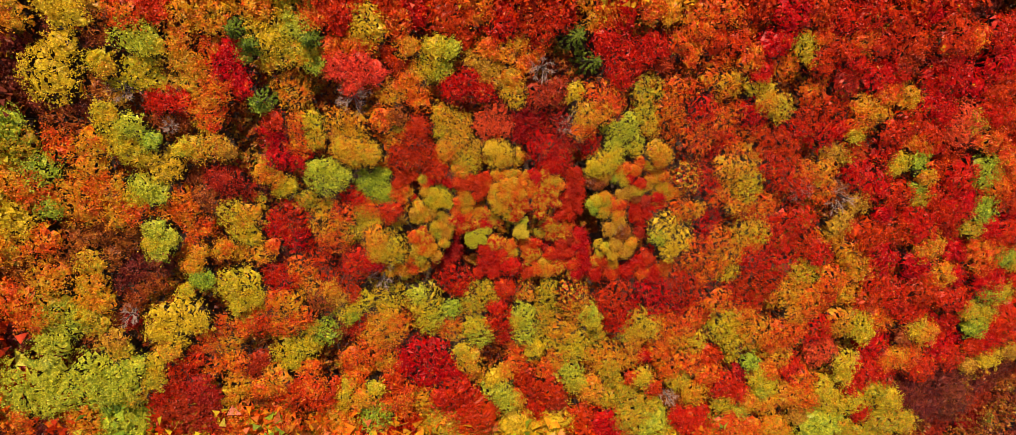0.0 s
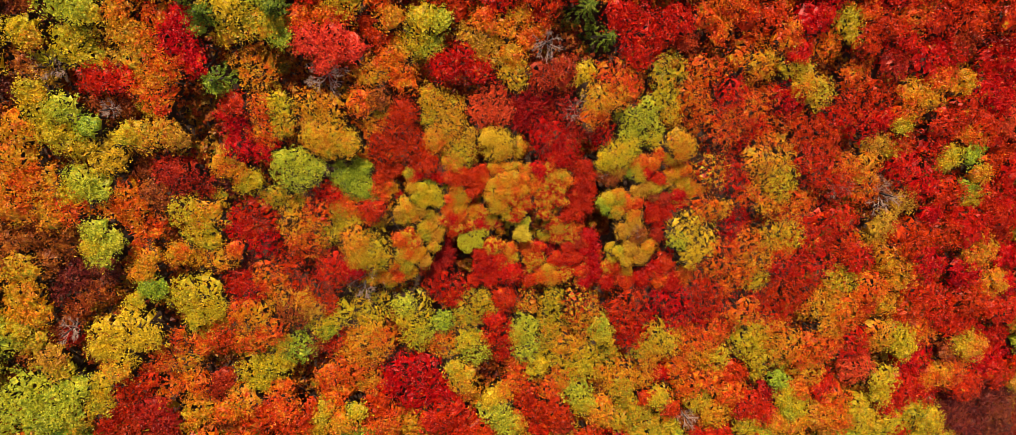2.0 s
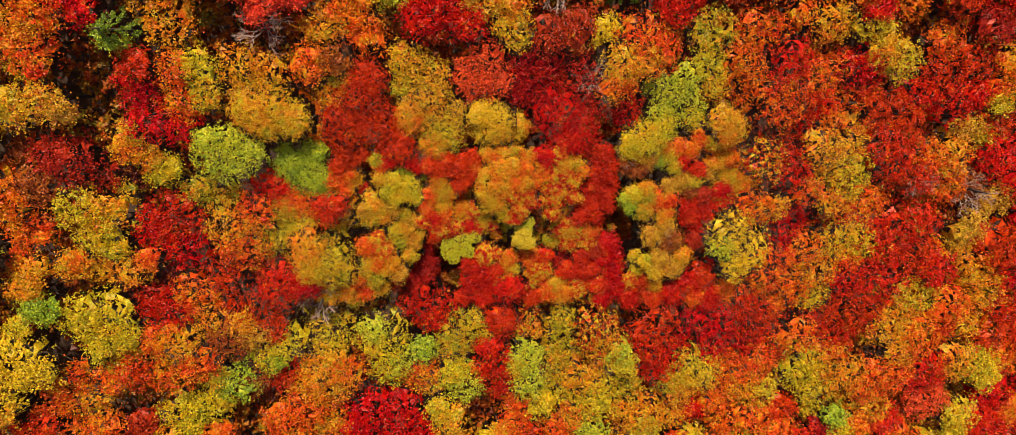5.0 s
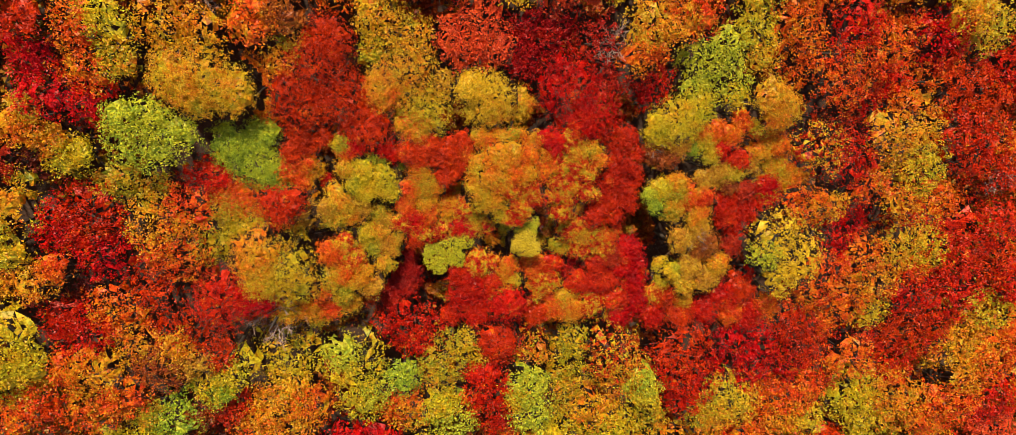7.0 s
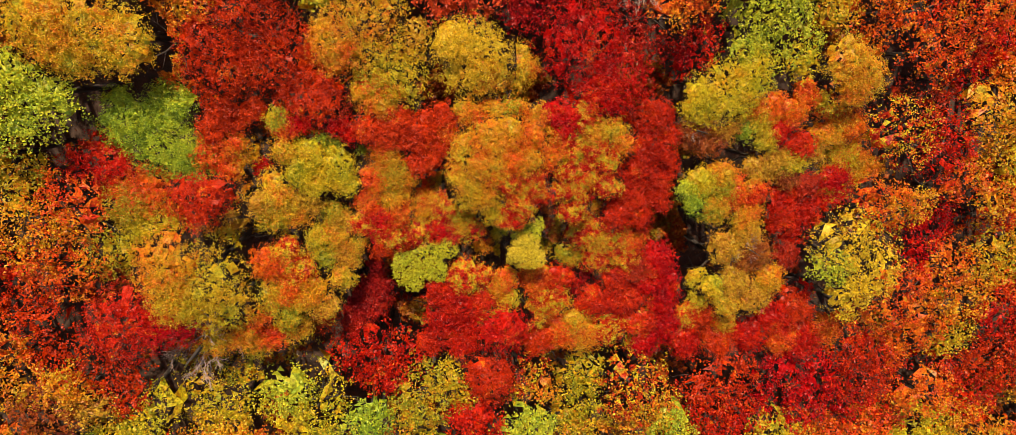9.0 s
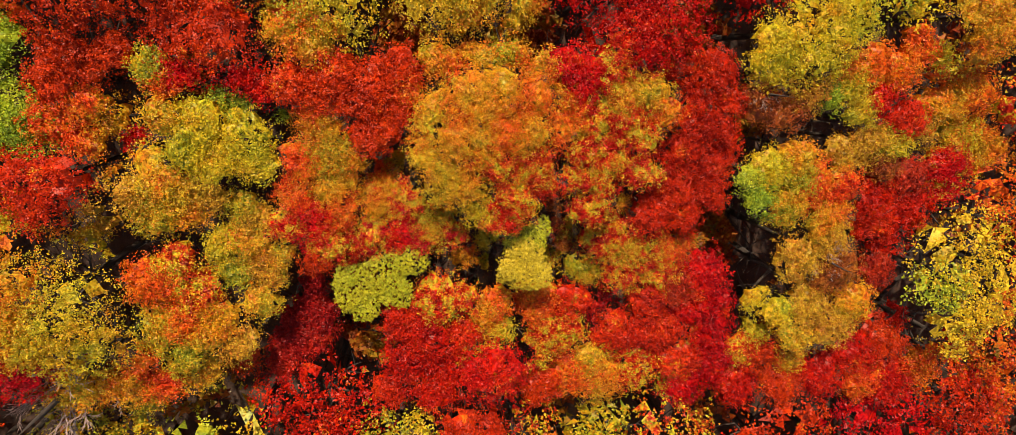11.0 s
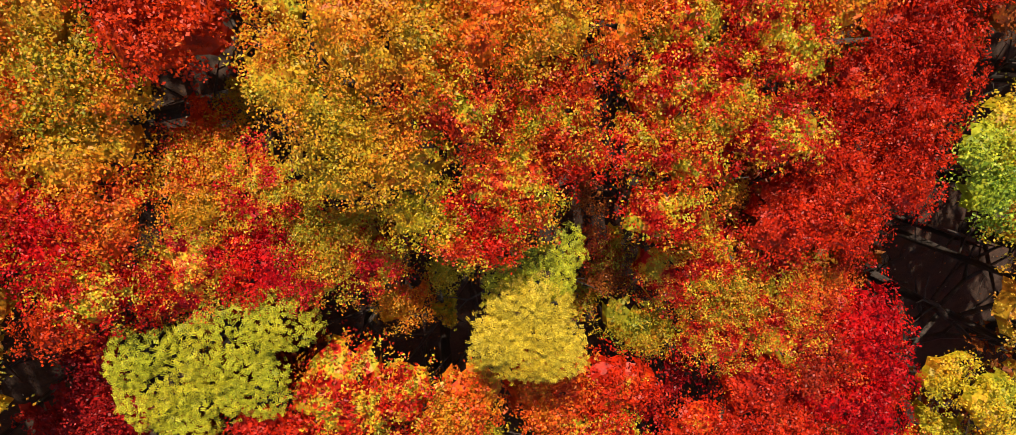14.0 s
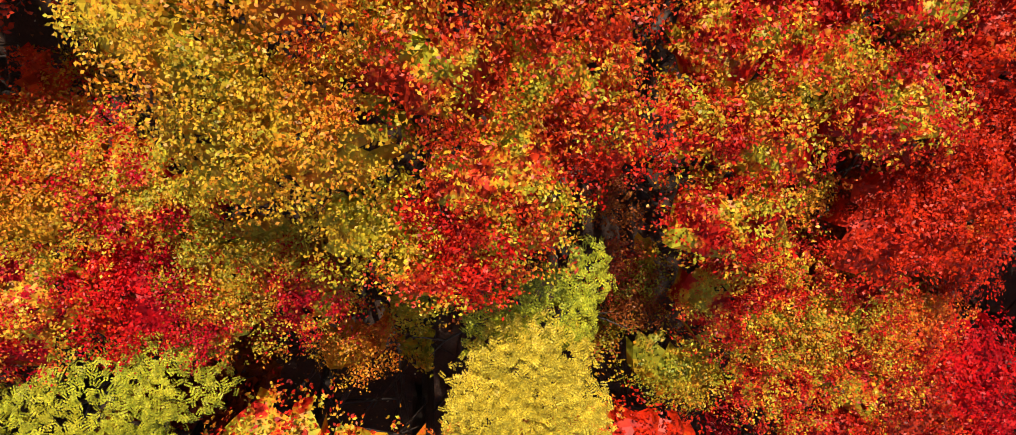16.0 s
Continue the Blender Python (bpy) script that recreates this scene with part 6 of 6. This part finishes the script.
grow("rust", -45.8, -25.6, 12.3, 3.26)
grow("rust", -51.6, -28.5, 12.3, 2.70)
grow("rust", 125.1, -66.6, -13.8, 3.91)
# many of these fill dark gaps; their maroon adds to the shade
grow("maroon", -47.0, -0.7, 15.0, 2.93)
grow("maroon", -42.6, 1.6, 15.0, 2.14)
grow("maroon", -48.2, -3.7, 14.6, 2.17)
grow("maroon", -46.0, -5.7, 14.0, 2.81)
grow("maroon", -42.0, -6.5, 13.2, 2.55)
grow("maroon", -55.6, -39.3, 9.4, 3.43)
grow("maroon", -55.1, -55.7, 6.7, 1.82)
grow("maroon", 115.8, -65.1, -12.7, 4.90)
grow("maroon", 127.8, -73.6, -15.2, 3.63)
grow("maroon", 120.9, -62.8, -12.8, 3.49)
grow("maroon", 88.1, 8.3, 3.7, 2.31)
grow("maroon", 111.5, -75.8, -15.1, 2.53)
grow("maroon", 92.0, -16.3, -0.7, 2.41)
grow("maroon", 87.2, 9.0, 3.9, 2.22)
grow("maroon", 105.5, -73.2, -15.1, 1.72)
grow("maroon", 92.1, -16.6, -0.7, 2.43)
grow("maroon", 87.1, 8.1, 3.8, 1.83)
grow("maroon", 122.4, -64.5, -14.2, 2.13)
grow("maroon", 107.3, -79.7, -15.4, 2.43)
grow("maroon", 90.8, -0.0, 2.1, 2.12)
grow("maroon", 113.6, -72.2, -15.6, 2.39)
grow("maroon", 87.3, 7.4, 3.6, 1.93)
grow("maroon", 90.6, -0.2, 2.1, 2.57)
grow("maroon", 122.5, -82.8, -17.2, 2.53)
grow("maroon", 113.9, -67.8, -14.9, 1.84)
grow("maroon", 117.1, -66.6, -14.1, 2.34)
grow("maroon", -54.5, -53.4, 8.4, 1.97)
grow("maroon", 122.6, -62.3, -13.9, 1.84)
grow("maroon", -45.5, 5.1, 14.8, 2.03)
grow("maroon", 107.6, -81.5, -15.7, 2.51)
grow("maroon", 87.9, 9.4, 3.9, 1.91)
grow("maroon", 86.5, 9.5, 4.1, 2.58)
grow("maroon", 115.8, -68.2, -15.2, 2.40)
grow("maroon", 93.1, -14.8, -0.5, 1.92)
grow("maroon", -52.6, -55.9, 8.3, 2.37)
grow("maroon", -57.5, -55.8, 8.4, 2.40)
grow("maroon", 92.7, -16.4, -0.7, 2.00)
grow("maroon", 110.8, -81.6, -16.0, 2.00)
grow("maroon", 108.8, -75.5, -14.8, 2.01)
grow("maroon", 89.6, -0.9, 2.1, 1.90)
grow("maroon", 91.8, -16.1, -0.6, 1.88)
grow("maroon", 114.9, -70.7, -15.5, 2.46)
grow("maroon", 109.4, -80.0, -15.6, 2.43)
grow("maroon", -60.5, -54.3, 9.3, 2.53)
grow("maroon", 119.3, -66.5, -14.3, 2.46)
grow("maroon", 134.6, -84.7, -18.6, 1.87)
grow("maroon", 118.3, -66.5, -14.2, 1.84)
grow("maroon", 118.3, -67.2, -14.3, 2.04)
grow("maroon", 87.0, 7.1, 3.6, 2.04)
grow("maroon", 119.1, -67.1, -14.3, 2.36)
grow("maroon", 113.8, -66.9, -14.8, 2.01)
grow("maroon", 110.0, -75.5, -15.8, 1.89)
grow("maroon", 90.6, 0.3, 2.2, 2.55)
grow("spruce", -21.7, 1.9, 16.7, 2.32)
grow("spruce", -20.2, 0.1, 16.3, 1.64)
grow("spruce", -13.2, 0.8, 15.8, 1.67)
grow("spruce", -19.5, -6.6, 15.0, 2.19)
grow("spruce", 21.2, 2.0, 11.1, 3.71)
grow("spruce", 24.0, -1.3, 10.6, 3.50)
grow("bare", -8.5, -6.2, 14.3, 3.23)
grow("bare", 16.6, -2.2, 12.6, 2.66)
grow("bare", 20.8, -10.1, 10.7, 2.33)
grow("bare", -5.4, -31.8, 9.5, 3.23)
grow("bare", 60.3, -20.9, 5.7, 2.87)
grow("bare", 68.0, -22.3, 4.8, 4.04)
grow("bare", 43.0, -59.3, 0.5, 2.23)
grow("bare", -40.0, -36.4, 11.5, 1.97)
grow("bare", -36.1, -5.6, 16.0, 2.21)
grow("bare", -31.1, -9.9, 14.7, 1.49)
grow("bare", 30.1, -26.4, 7.1, 1.55)
grow("bare", 25.0, -18.2, 8.5, 1.28)

# beyond the borders of the view
edge("olive", 85.6, -83.8, -7.7, 5.12)
edge("maroon", 82.5, 15.9, 8.9, 3.28)
edge("maroon", -52.1, -1.4, 17.8, 2.37)
edge("mustard", -36.4, 12.2, 18.7, 2.87)
edge("crimson", 146.1, -84.9, -18.6, 4.62)
edge("orange", -38.8, -64.7, 6.3, 3.79)
edge("mustard", -34.8, 8.5, 17.9, 2.39)
edge("orange", 26.7, 15.2, 13.7, 3.13)
edge("orange", 43.7, 12.2, 11.7, 3.65)
edge("maroon", -61.2, -42.1, 11.9, 3.47)
edge("lime", -62.5, -45.4, 11.5, 2.95)
edge("amber", 22.9, 14.6, 13.9, 2.42)
edge("lime", -42.7, -65.5, 6.5, 3.12)
edge("olive", 74.4, -80.3, -6.1, 5.33)
edge("maroon", -63.7, -61.2, 9.0, 2.81)
edge("vermilion", -31.2, 7.8, 17.5, 2.27)
edge("orange", 58.8, -87.5, -5.9, 3.97)
edge("maroon", -63.2, -66.0, 8.2, 3.43)
edge("maroon", -60.3, -58.5, 9.2, 2.72)
edge("crimson", 156.3, -102.0, -22.3, 5.56)
edge("orange", -24.2, -67.5, 4.6, 3.89)
edge("crimson", 96.9, -84.6, -8.8, 4.75)
edge("amber", -49.6, 2.2, 18.2, 2.50)
edge("yellow", -53.0, -19.2, 15.0, 2.53)
edge("vermilion", -28.9, 10.5, 17.7, 2.56)
edge("vermilion", 78.0, 17.9, 9.6, 3.15)
edge("vermilion", -6.2, 11.5, 15.9, 2.86)
edge("crimson", 145.4, -101.8, -21.3, 5.44)
edge("red", -13.7, -62.5, 4.5, 3.00)
edge("crimson", 142.4, -91.7, -19.4, 5.26)
edge("orange", -30.4, -70.7, 4.6, 3.68)
edge("vermilion", 114.5, -27.1, -0.9, 3.80)
edge("vermilion", 64.1, 16.3, 10.6, 3.22)
edge("maroon", -47.5, -68.7, 6.4, 3.26)
edge("amber", 18.0, 14.0, 14.2, 3.19)
edge("mustard", 10.8, -68.3, 1.4, 3.78)
edge("vermilion", 66.0, 12.4, 9.8, 3.66)
edge("amber", 36.4, 14.1, 12.6, 3.27)
edge("crimson", 156.2, -109.4, -23.5, 5.81)
edge("maroon", -43.2, 8.6, 18.7, 2.59)
edge("mustard", 15.7, -68.9, 0.9, 4.07)
edge("amber", 35.7, 9.8, 12.0, 3.26)
edge("maroon", -47.4, -64.7, 7.0, 3.72)
edge("mustard", 121.4, -48.7, -5.0, 5.02)
edge("amber", -58.2, -19.0, 15.5, 3.19)
edge("orange", 6.5, 7.8, 14.2, 2.51)
edge("orange", 8.8, 12.5, 14.8, 3.29)
edge("red", -10.8, -68.6, 3.2, 4.06)
edge("red", -5.0, -73.8, 1.8, 3.71)
edge("olive", 0.7, -74.8, 1.2, 3.23)
edge("vermilion", -1.3, 11.2, 15.4, 2.83)
edge("vermilion", 117.4, -30.4, -1.7, 3.96)
edge("amber", -23.0, 9.9, 17.1, 2.54)
edge("amber", -57.4, -24.3, 14.5, 2.85)
edge("olive", -14.6, 7.9, 16.1, 3.01)
edge("orange", 49.6, -80.1, -3.9, 4.76)
edge("olive", -17.8, 9.3, 16.6, 2.96)
edge("crimson", 104.5, -87.7, -10.0, 5.09)
edge("amber", -59.0, -27.9, 14.1, 3.25)
edge("vermilion", 47.9, 9.5, 10.9, 3.20)
edge("olive", 3.8, -70.9, 1.6, 4.37)
edge("vermilion", 116.0, -39.4, -3.0, 3.67)
edge("orange", 63.2, -74.0, -4.1, 3.90)
edge("green", -52.1, -7.7, 16.8, 2.56)
edge("amber", -56.2, -13.1, 16.2, 2.39)
edge("olive", 47.9, -72.2, -2.5, 4.93)
edge("vermilion", 96.7, 3.3, 5.6, 2.96)
edge("crimson", 132.8, -97.8, -19.6, 5.33)
edge("maroon", 93.4, 10.4, 7.1, 2.96)
edge("mustard", 13.8, -75.7, -0.1, 4.75)
edge("vermilion", 14.2, 11.4, 14.1, 2.81)
edge("vermilion", 109.6, -21.6, 0.4, 3.98)
edge("vermilion", 34.3, -70.5, -1.0, 4.37)
edge("orange", 31.9, 13.2, 12.9, 2.46)
edge("crimson", 143.6, -66.3, -15.3, 5.47)
edge("orange", -33.5, -63.2, 6.1, 4.15)
edge("mustard", 123.6, -53.5, -6.0, 3.86)
edge("vermilion", 98.9, -1.5, 4.7, 3.77)
edge("vermilion", 58.9, 12.9, 10.5, 3.19)
edge("olive", -52.0, -12.8, 15.9, 2.58)
edge("vermilion", 73.0, 14.7, 9.6, 3.38)
edge("olive", -15.8, 13.3, 17.0, 2.91)
edge("orange", -29.3, -66.6, 5.1, 3.23)
edge("maroon", -58.2, -66.9, 7.6, 3.49)
edge("vermilion", 25.7, -78.7, -1.6, 4.08)
edge("maroon", 113.2, -88.2, -16.3, 4.44)
edge("vermilion", 46.8, 16.4, 12.1, 3.57)
edge("amber", -19.0, 12.6, 17.2, 2.79)
edge("maroon", -64.8, -54.9, 10.1, 3.82)
edge("amber", -56.9, -15.9, 15.9, 2.54)
edge("vermilion", 0.8, 7.2, 14.6, 2.32)
edge("amber", -18.3, -65.5, 4.4, 3.12)
edge("mustard", -33.6, 12.0, 18.4, 2.12)
edge("amber", 26.0, 8.8, 12.7, 3.27)
edge("vermilion", 101.6, 8.4, 6.0, 3.89)
edge("red", -2.8, -68.9, 2.5, 3.71)
edge("orange", -61.0, -48.6, 10.8, 3.35)
edge("orange", 5.1, 12.2, 15.1, 2.42)
edge("orange", -41.6, -69.2, 5.8, 3.33)
edge("crimson", 133.1, -59.9, -7.9, 5.46)
edge("amber", 67.3, -76.5, -4.9, 4.56)
edge("amber", -24.5, 12.6, 17.7, 2.40)
edge("maroon", -50.8, -4.8, 17.1, 2.31)
edge("orange", -25.7, -61.2, 5.7, 3.51)
edge("olive", 79.2, -84.9, -7.3, 4.86)
edge("vermilion", 29.3, -81.9, -2.5, 3.98)
edge("orange", 63.9, -82.2, -5.5, 3.81)
edge("maroon", 88.0, 15.1, 8.3, 3.88)
edge("vermilion", 0.7, 13.9, 15.7, 2.51)
edge("vermilion", 125.4, -43.2, -4.5, 4.47)
edge("maroon", 119.3, -86.1, -16.5, 4.84)
edge("orange", -23.9, -71.6, 3.9, 3.49)
edge("vermilion", 75.9, 10.5, 8.8, 2.96)
edge("maroon", -59.9, -36.5, 12.7, 2.81)
edge("orange", -37.2, -70.4, 5.2, 3.20)
edge("maroon", -51.7, -64.3, 7.5, 3.48)
edge("mustard", 21.5, -72.9, -0.3, 3.82)
edge("orange", 108.7, -10.8, 2.3, 3.71)
edge("vermilion", 101.0, 3.0, 5.2, 4.18)
edge("maroon", -45.1, 11.8, 19.4, 2.34)
edge("maroon", 121.9, -95.5, -18.2, 5.34)
edge("crimson", 145.6, -71.5, -16.4, 4.77)
edge("crimson", 133.9, -71.8, -15.4, 4.12)
edge("orange", 54.7, -85.2, -5.2, 4.20)
edge("maroon", 118.5, -102.3, -19.1, 4.89)
edge("olive", 3.5, -77.5, 0.5, 3.46)
edge("vermilion", 105.9, -1.8, 4.0, 3.31)
edge("orange", -57.7, -32.8, 13.2, 3.53)
edge("maroon", -54.2, -4.6, 17.5, 2.53)
edge("maroon", -66.4, -63.8, 8.8, 2.77)
edge("olive", 40.4, -81.7, -3.4, 4.65)
edge("maroon", -48.3, -59.5, 8.0, 3.03)
edge("vermilion", -11.9, 10.9, 16.3, 2.68)
edge("vermilion", 97.7, 10.1, 6.7, 3.03)
edge("vermilion", 49.1, 12.7, 11.3, 2.94)
edge("orange", 106.2, -17.7, 1.4, 3.31)
edge("red", -1.4, -64.8, 3.0, 3.15)
edge("mustard", -39.5, 10.4, 18.6, 2.38)
edge("olive", 40.0, -75.9, -2.4, 3.49)
edge("amber", -26.0, 6.7, 16.9, 2.67)
edge("crimson", 98.0, -91.8, -10.1, 4.17)
edge("maroon", 96.1, 16.4, 7.8, 3.85)
edge("red", -15.5, -70.4, 3.3, 4.33)
edge("vermilion", 12.5, 7.9, 13.7, 3.24)
edge("lime", -41.3, -58.7, 7.5, 3.77)
edge("maroon", -49.0, 10.0, 19.4, 2.82)
edge("orange", 105.1, -13.5, 2.1, 3.92)
edge("maroon", -53.1, -60.1, 8.3, 3.49)
edge("crimson", 142.8, -97.1, -20.3, 4.34)
edge("crimson", 106.1, -93.9, -11.1, 4.87)
edge("maroon", -48.6, 7.0, 18.9, 2.63)
edge("crimson", 114.4, -94.2, -17.4, 4.76)
edge("vermilion", 67.8, 16.1, 10.2, 3.22)
edge("maroon", 91.8, 16.7, 8.3, 3.54)
edge("vermilion", 122.3, -34.5, -2.8, 4.95)
edge("olive", 87.1, -90.6, -8.9, 4.10)
edge("vermilion", 62.5, 10.9, 9.9, 2.77)
edge("olive", 71.1, -88.1, -7.1, 4.62)
edge("vermilion", 82.1, 11.2, 8.3, 3.85)
edge("crimson", 138.7, -80.4, -17.2, 4.79)
edge("vermilion", 100.6, -10.3, 3.1, 3.56)
edge("vermilion", 34.6, -76.9, -2.1, 4.23)
edge("crimson", 135.2, -105.2, -21.0, 5.23)
edge("crimson", 151.5, -92.2, -20.3, 4.30)
edge("vermilion", 56.6, 10.0, 10.2, 2.84)
edge("vermilion", 28.6, -72.9, -0.9, 4.43)
edge("crimson", 128.2, -52.1, -6.2, 4.33)
edge("vermilion", 52.9, 10.3, 10.6, 2.74)
edge("maroon", -59.3, -61.7, 8.6, 3.17)
edge("red", -12.3, -74.9, 2.3, 3.96)
edge("green", -54.1, -10.6, 16.5, 2.81)
edge("vermilion", 56.2, 16.0, 11.2, 3.61)
edge("mustard", 9.4, -78.2, -0.1, 4.06)
edge("vermilion", 51.7, 15.4, 11.5, 3.24)
edge("orange", 28.2, 11.9, 13.0, 3.12)
edge("amber", -53.8, -16.0, 15.6, 2.43)
edge("orange", 56.8, -78.4, -4.3, 3.66)
edge("maroon", 127.5, -88.2, -17.5, 5.53)
edge("crimson", 125.7, -99.3, -19.2, 4.14)
edge("vermilion", 17.8, 8.4, 13.3, 3.50)
edge("crimson", 139.1, -71.2, -15.8, 4.43)
edge("vermilion", 99.9, -6.5, 3.7, 3.40)
edge("vermilion", 23.4, -67.8, 0.4, 4.07)
edge("crimson", 126.9, -57.7, -7.0, 4.38)
edge("vermilion", 95.8, 7.3, 6.4, 3.04)
edge("crimson", 150.6, -106.4, -22.5, 5.14)
edge("olive", 93.6, -79.0, -7.6, 4.70)
edge("vermilion", -4.8, 8.1, 15.2, 2.36)
edge("mustard", 8.7, -72.3, 0.9, 3.80)
edge("vermilion", 71.8, 9.7, 8.9, 2.95)
edge("crimson", 145.4, -78.8, -17.5, 5.43)


def leaf_out():
    """Leaves thin out deep in the shade below the canopy's surface; the rest become the crowns."""
    cell, half = 0.3, 700
    surface = np.full((2 * half, 2 * half), -1e3)

    def cells(p):
        ij = np.clip(np.floor(p[:, :2] / cell).astype(int) + half, 0, 2 * half - 1)
        return ij[:, 0], ij[:, 1]

    middles = []
    for tree, kind, verts, k in CROWNS:
        p = verts.reshape(-1, k, 3).mean(axis=1) + np.array(tree.location)
        middles.append(p)
        np.maximum.at(surface, cells(p), p[:, 2])
    rng = np.random.default_rng(3)
    for (tree, kind, verts, k), p in zip(CROWNS, middles):
        i, j = cells(p)
        deep = surface[i, j] - p[:, 2]
        near = near_axis(tree.location.x, tree.location.y)
        keep = rng.random(len(p)) < np.clip(1.0 - (deep - (0.5 + 0.5 * near)) / 0.4, 0.0, 1.0)
        part("crown", cards_mesh("crown", verts.reshape(-1, k, 3)[keep].reshape(-1, 3), k), LEAVES[kind], tree)
    understorey(surface > -1e2, cell, half)


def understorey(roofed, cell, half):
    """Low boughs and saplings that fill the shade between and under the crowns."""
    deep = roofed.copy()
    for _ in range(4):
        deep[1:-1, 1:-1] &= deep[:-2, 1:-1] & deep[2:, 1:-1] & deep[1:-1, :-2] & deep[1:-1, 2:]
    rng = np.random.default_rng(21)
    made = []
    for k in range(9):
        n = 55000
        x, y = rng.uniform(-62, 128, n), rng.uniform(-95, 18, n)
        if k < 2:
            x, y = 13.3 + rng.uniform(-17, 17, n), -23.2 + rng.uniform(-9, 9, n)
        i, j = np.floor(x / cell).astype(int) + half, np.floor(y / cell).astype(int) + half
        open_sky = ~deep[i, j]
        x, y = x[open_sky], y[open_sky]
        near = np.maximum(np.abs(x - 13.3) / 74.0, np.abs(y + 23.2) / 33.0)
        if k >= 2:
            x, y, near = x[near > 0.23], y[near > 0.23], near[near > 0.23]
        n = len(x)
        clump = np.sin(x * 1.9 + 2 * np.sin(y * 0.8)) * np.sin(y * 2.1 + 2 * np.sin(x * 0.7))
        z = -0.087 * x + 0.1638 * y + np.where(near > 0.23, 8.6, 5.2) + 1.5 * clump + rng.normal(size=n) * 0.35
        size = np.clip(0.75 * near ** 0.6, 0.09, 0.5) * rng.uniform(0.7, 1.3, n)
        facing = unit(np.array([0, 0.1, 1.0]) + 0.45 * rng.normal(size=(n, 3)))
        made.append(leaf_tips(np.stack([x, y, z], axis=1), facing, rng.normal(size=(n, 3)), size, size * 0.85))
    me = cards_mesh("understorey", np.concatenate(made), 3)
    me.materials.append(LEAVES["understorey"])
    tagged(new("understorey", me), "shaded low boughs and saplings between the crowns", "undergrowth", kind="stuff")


leaf_out()


def surrounding_woods():
    """All trees of the fringe in one mesh."""
    # the same woods go on for some way over the hillside
    rng, rnd = np.random.default_rng(77), random.Random(77)
    kinds = ["vermilion", "red", "orange", "orange", "amber", "amber", "yellow", "olive", "rust", "green"]
    for gx in range(-30, 35):
        for gy in range(-33, 25):
            x, y = 5.0 * gx + rnd.uniform(-1.8, 1.8), 5.0 * gy + rnd.uniform(-1.8, 1.8)
            # the edges of the wood that is built tree by tree
            t = (8 - y) / 92
            if -62 - 14 * t + 10 < x < 101 + 42 * t and -62 - 0.16 * (x - 13) - 16 * (x > 60) < y < 15 or math.hypot(x - 13, y + 23) > 158:
                continue
            r = rnd.uniform(2.8, 4.1)
            crown = broad_crown(rng, r, 1.4 * r, 1.5, 0.8) + np.array([x, y, floor_z(x, y) + rnd.uniform(11.5, 14.5)])
            FRINGE.setdefault(rnd.choice(kinds), []).append(crown)
    me = cards_mesh("surrounding_woods", np.concatenate([np.concatenate(v) for v in FRINGE.values()]), 3)
    slots = []
    for i, (kind, v) in enumerate(FRINGE.items()):
        me.materials.append(BARK if kind == "bark" else LEAVES[kind])
        slots += [i] * (sum(len(a) for a in v) // 3)
    me.polygons.foreach_set("material_index", slots)
    tagged(new("surrounding_woods", me), "autumn woods that go on down and up the hillside", "woods", kind="stuff")


surrounding_woods()


# ---- on the ground ----
def litter():
    rng = np.random.default_rng(7)
    n = 16000
    x, y = 13.3 + rng.normal(size=n) * 16, -23 + rng.normal(size=n) * 9
    at = np.stack([x, y, [floor_z(a, b) + 0.03 for a, b in zip(x, y)]], axis=1)
    facing = unit(np.array([0.2, -0.3, 1.0]) + 0.3 * rng.normal(size=(n, 3)))
    size = rng.uniform(0.07, 0.16, n)
    me = cards_mesh("fallen_leaves", leaf_corners(rng, at, facing, rng.normal(size=(n, 3)), size, size * 0.7))
    me.materials.append(LEAVES["litter"])
    tagged(new("fallen_leaves", me), "fallen brown leaves on the forest floor", "leaf litter", kind="stuff")


litter()
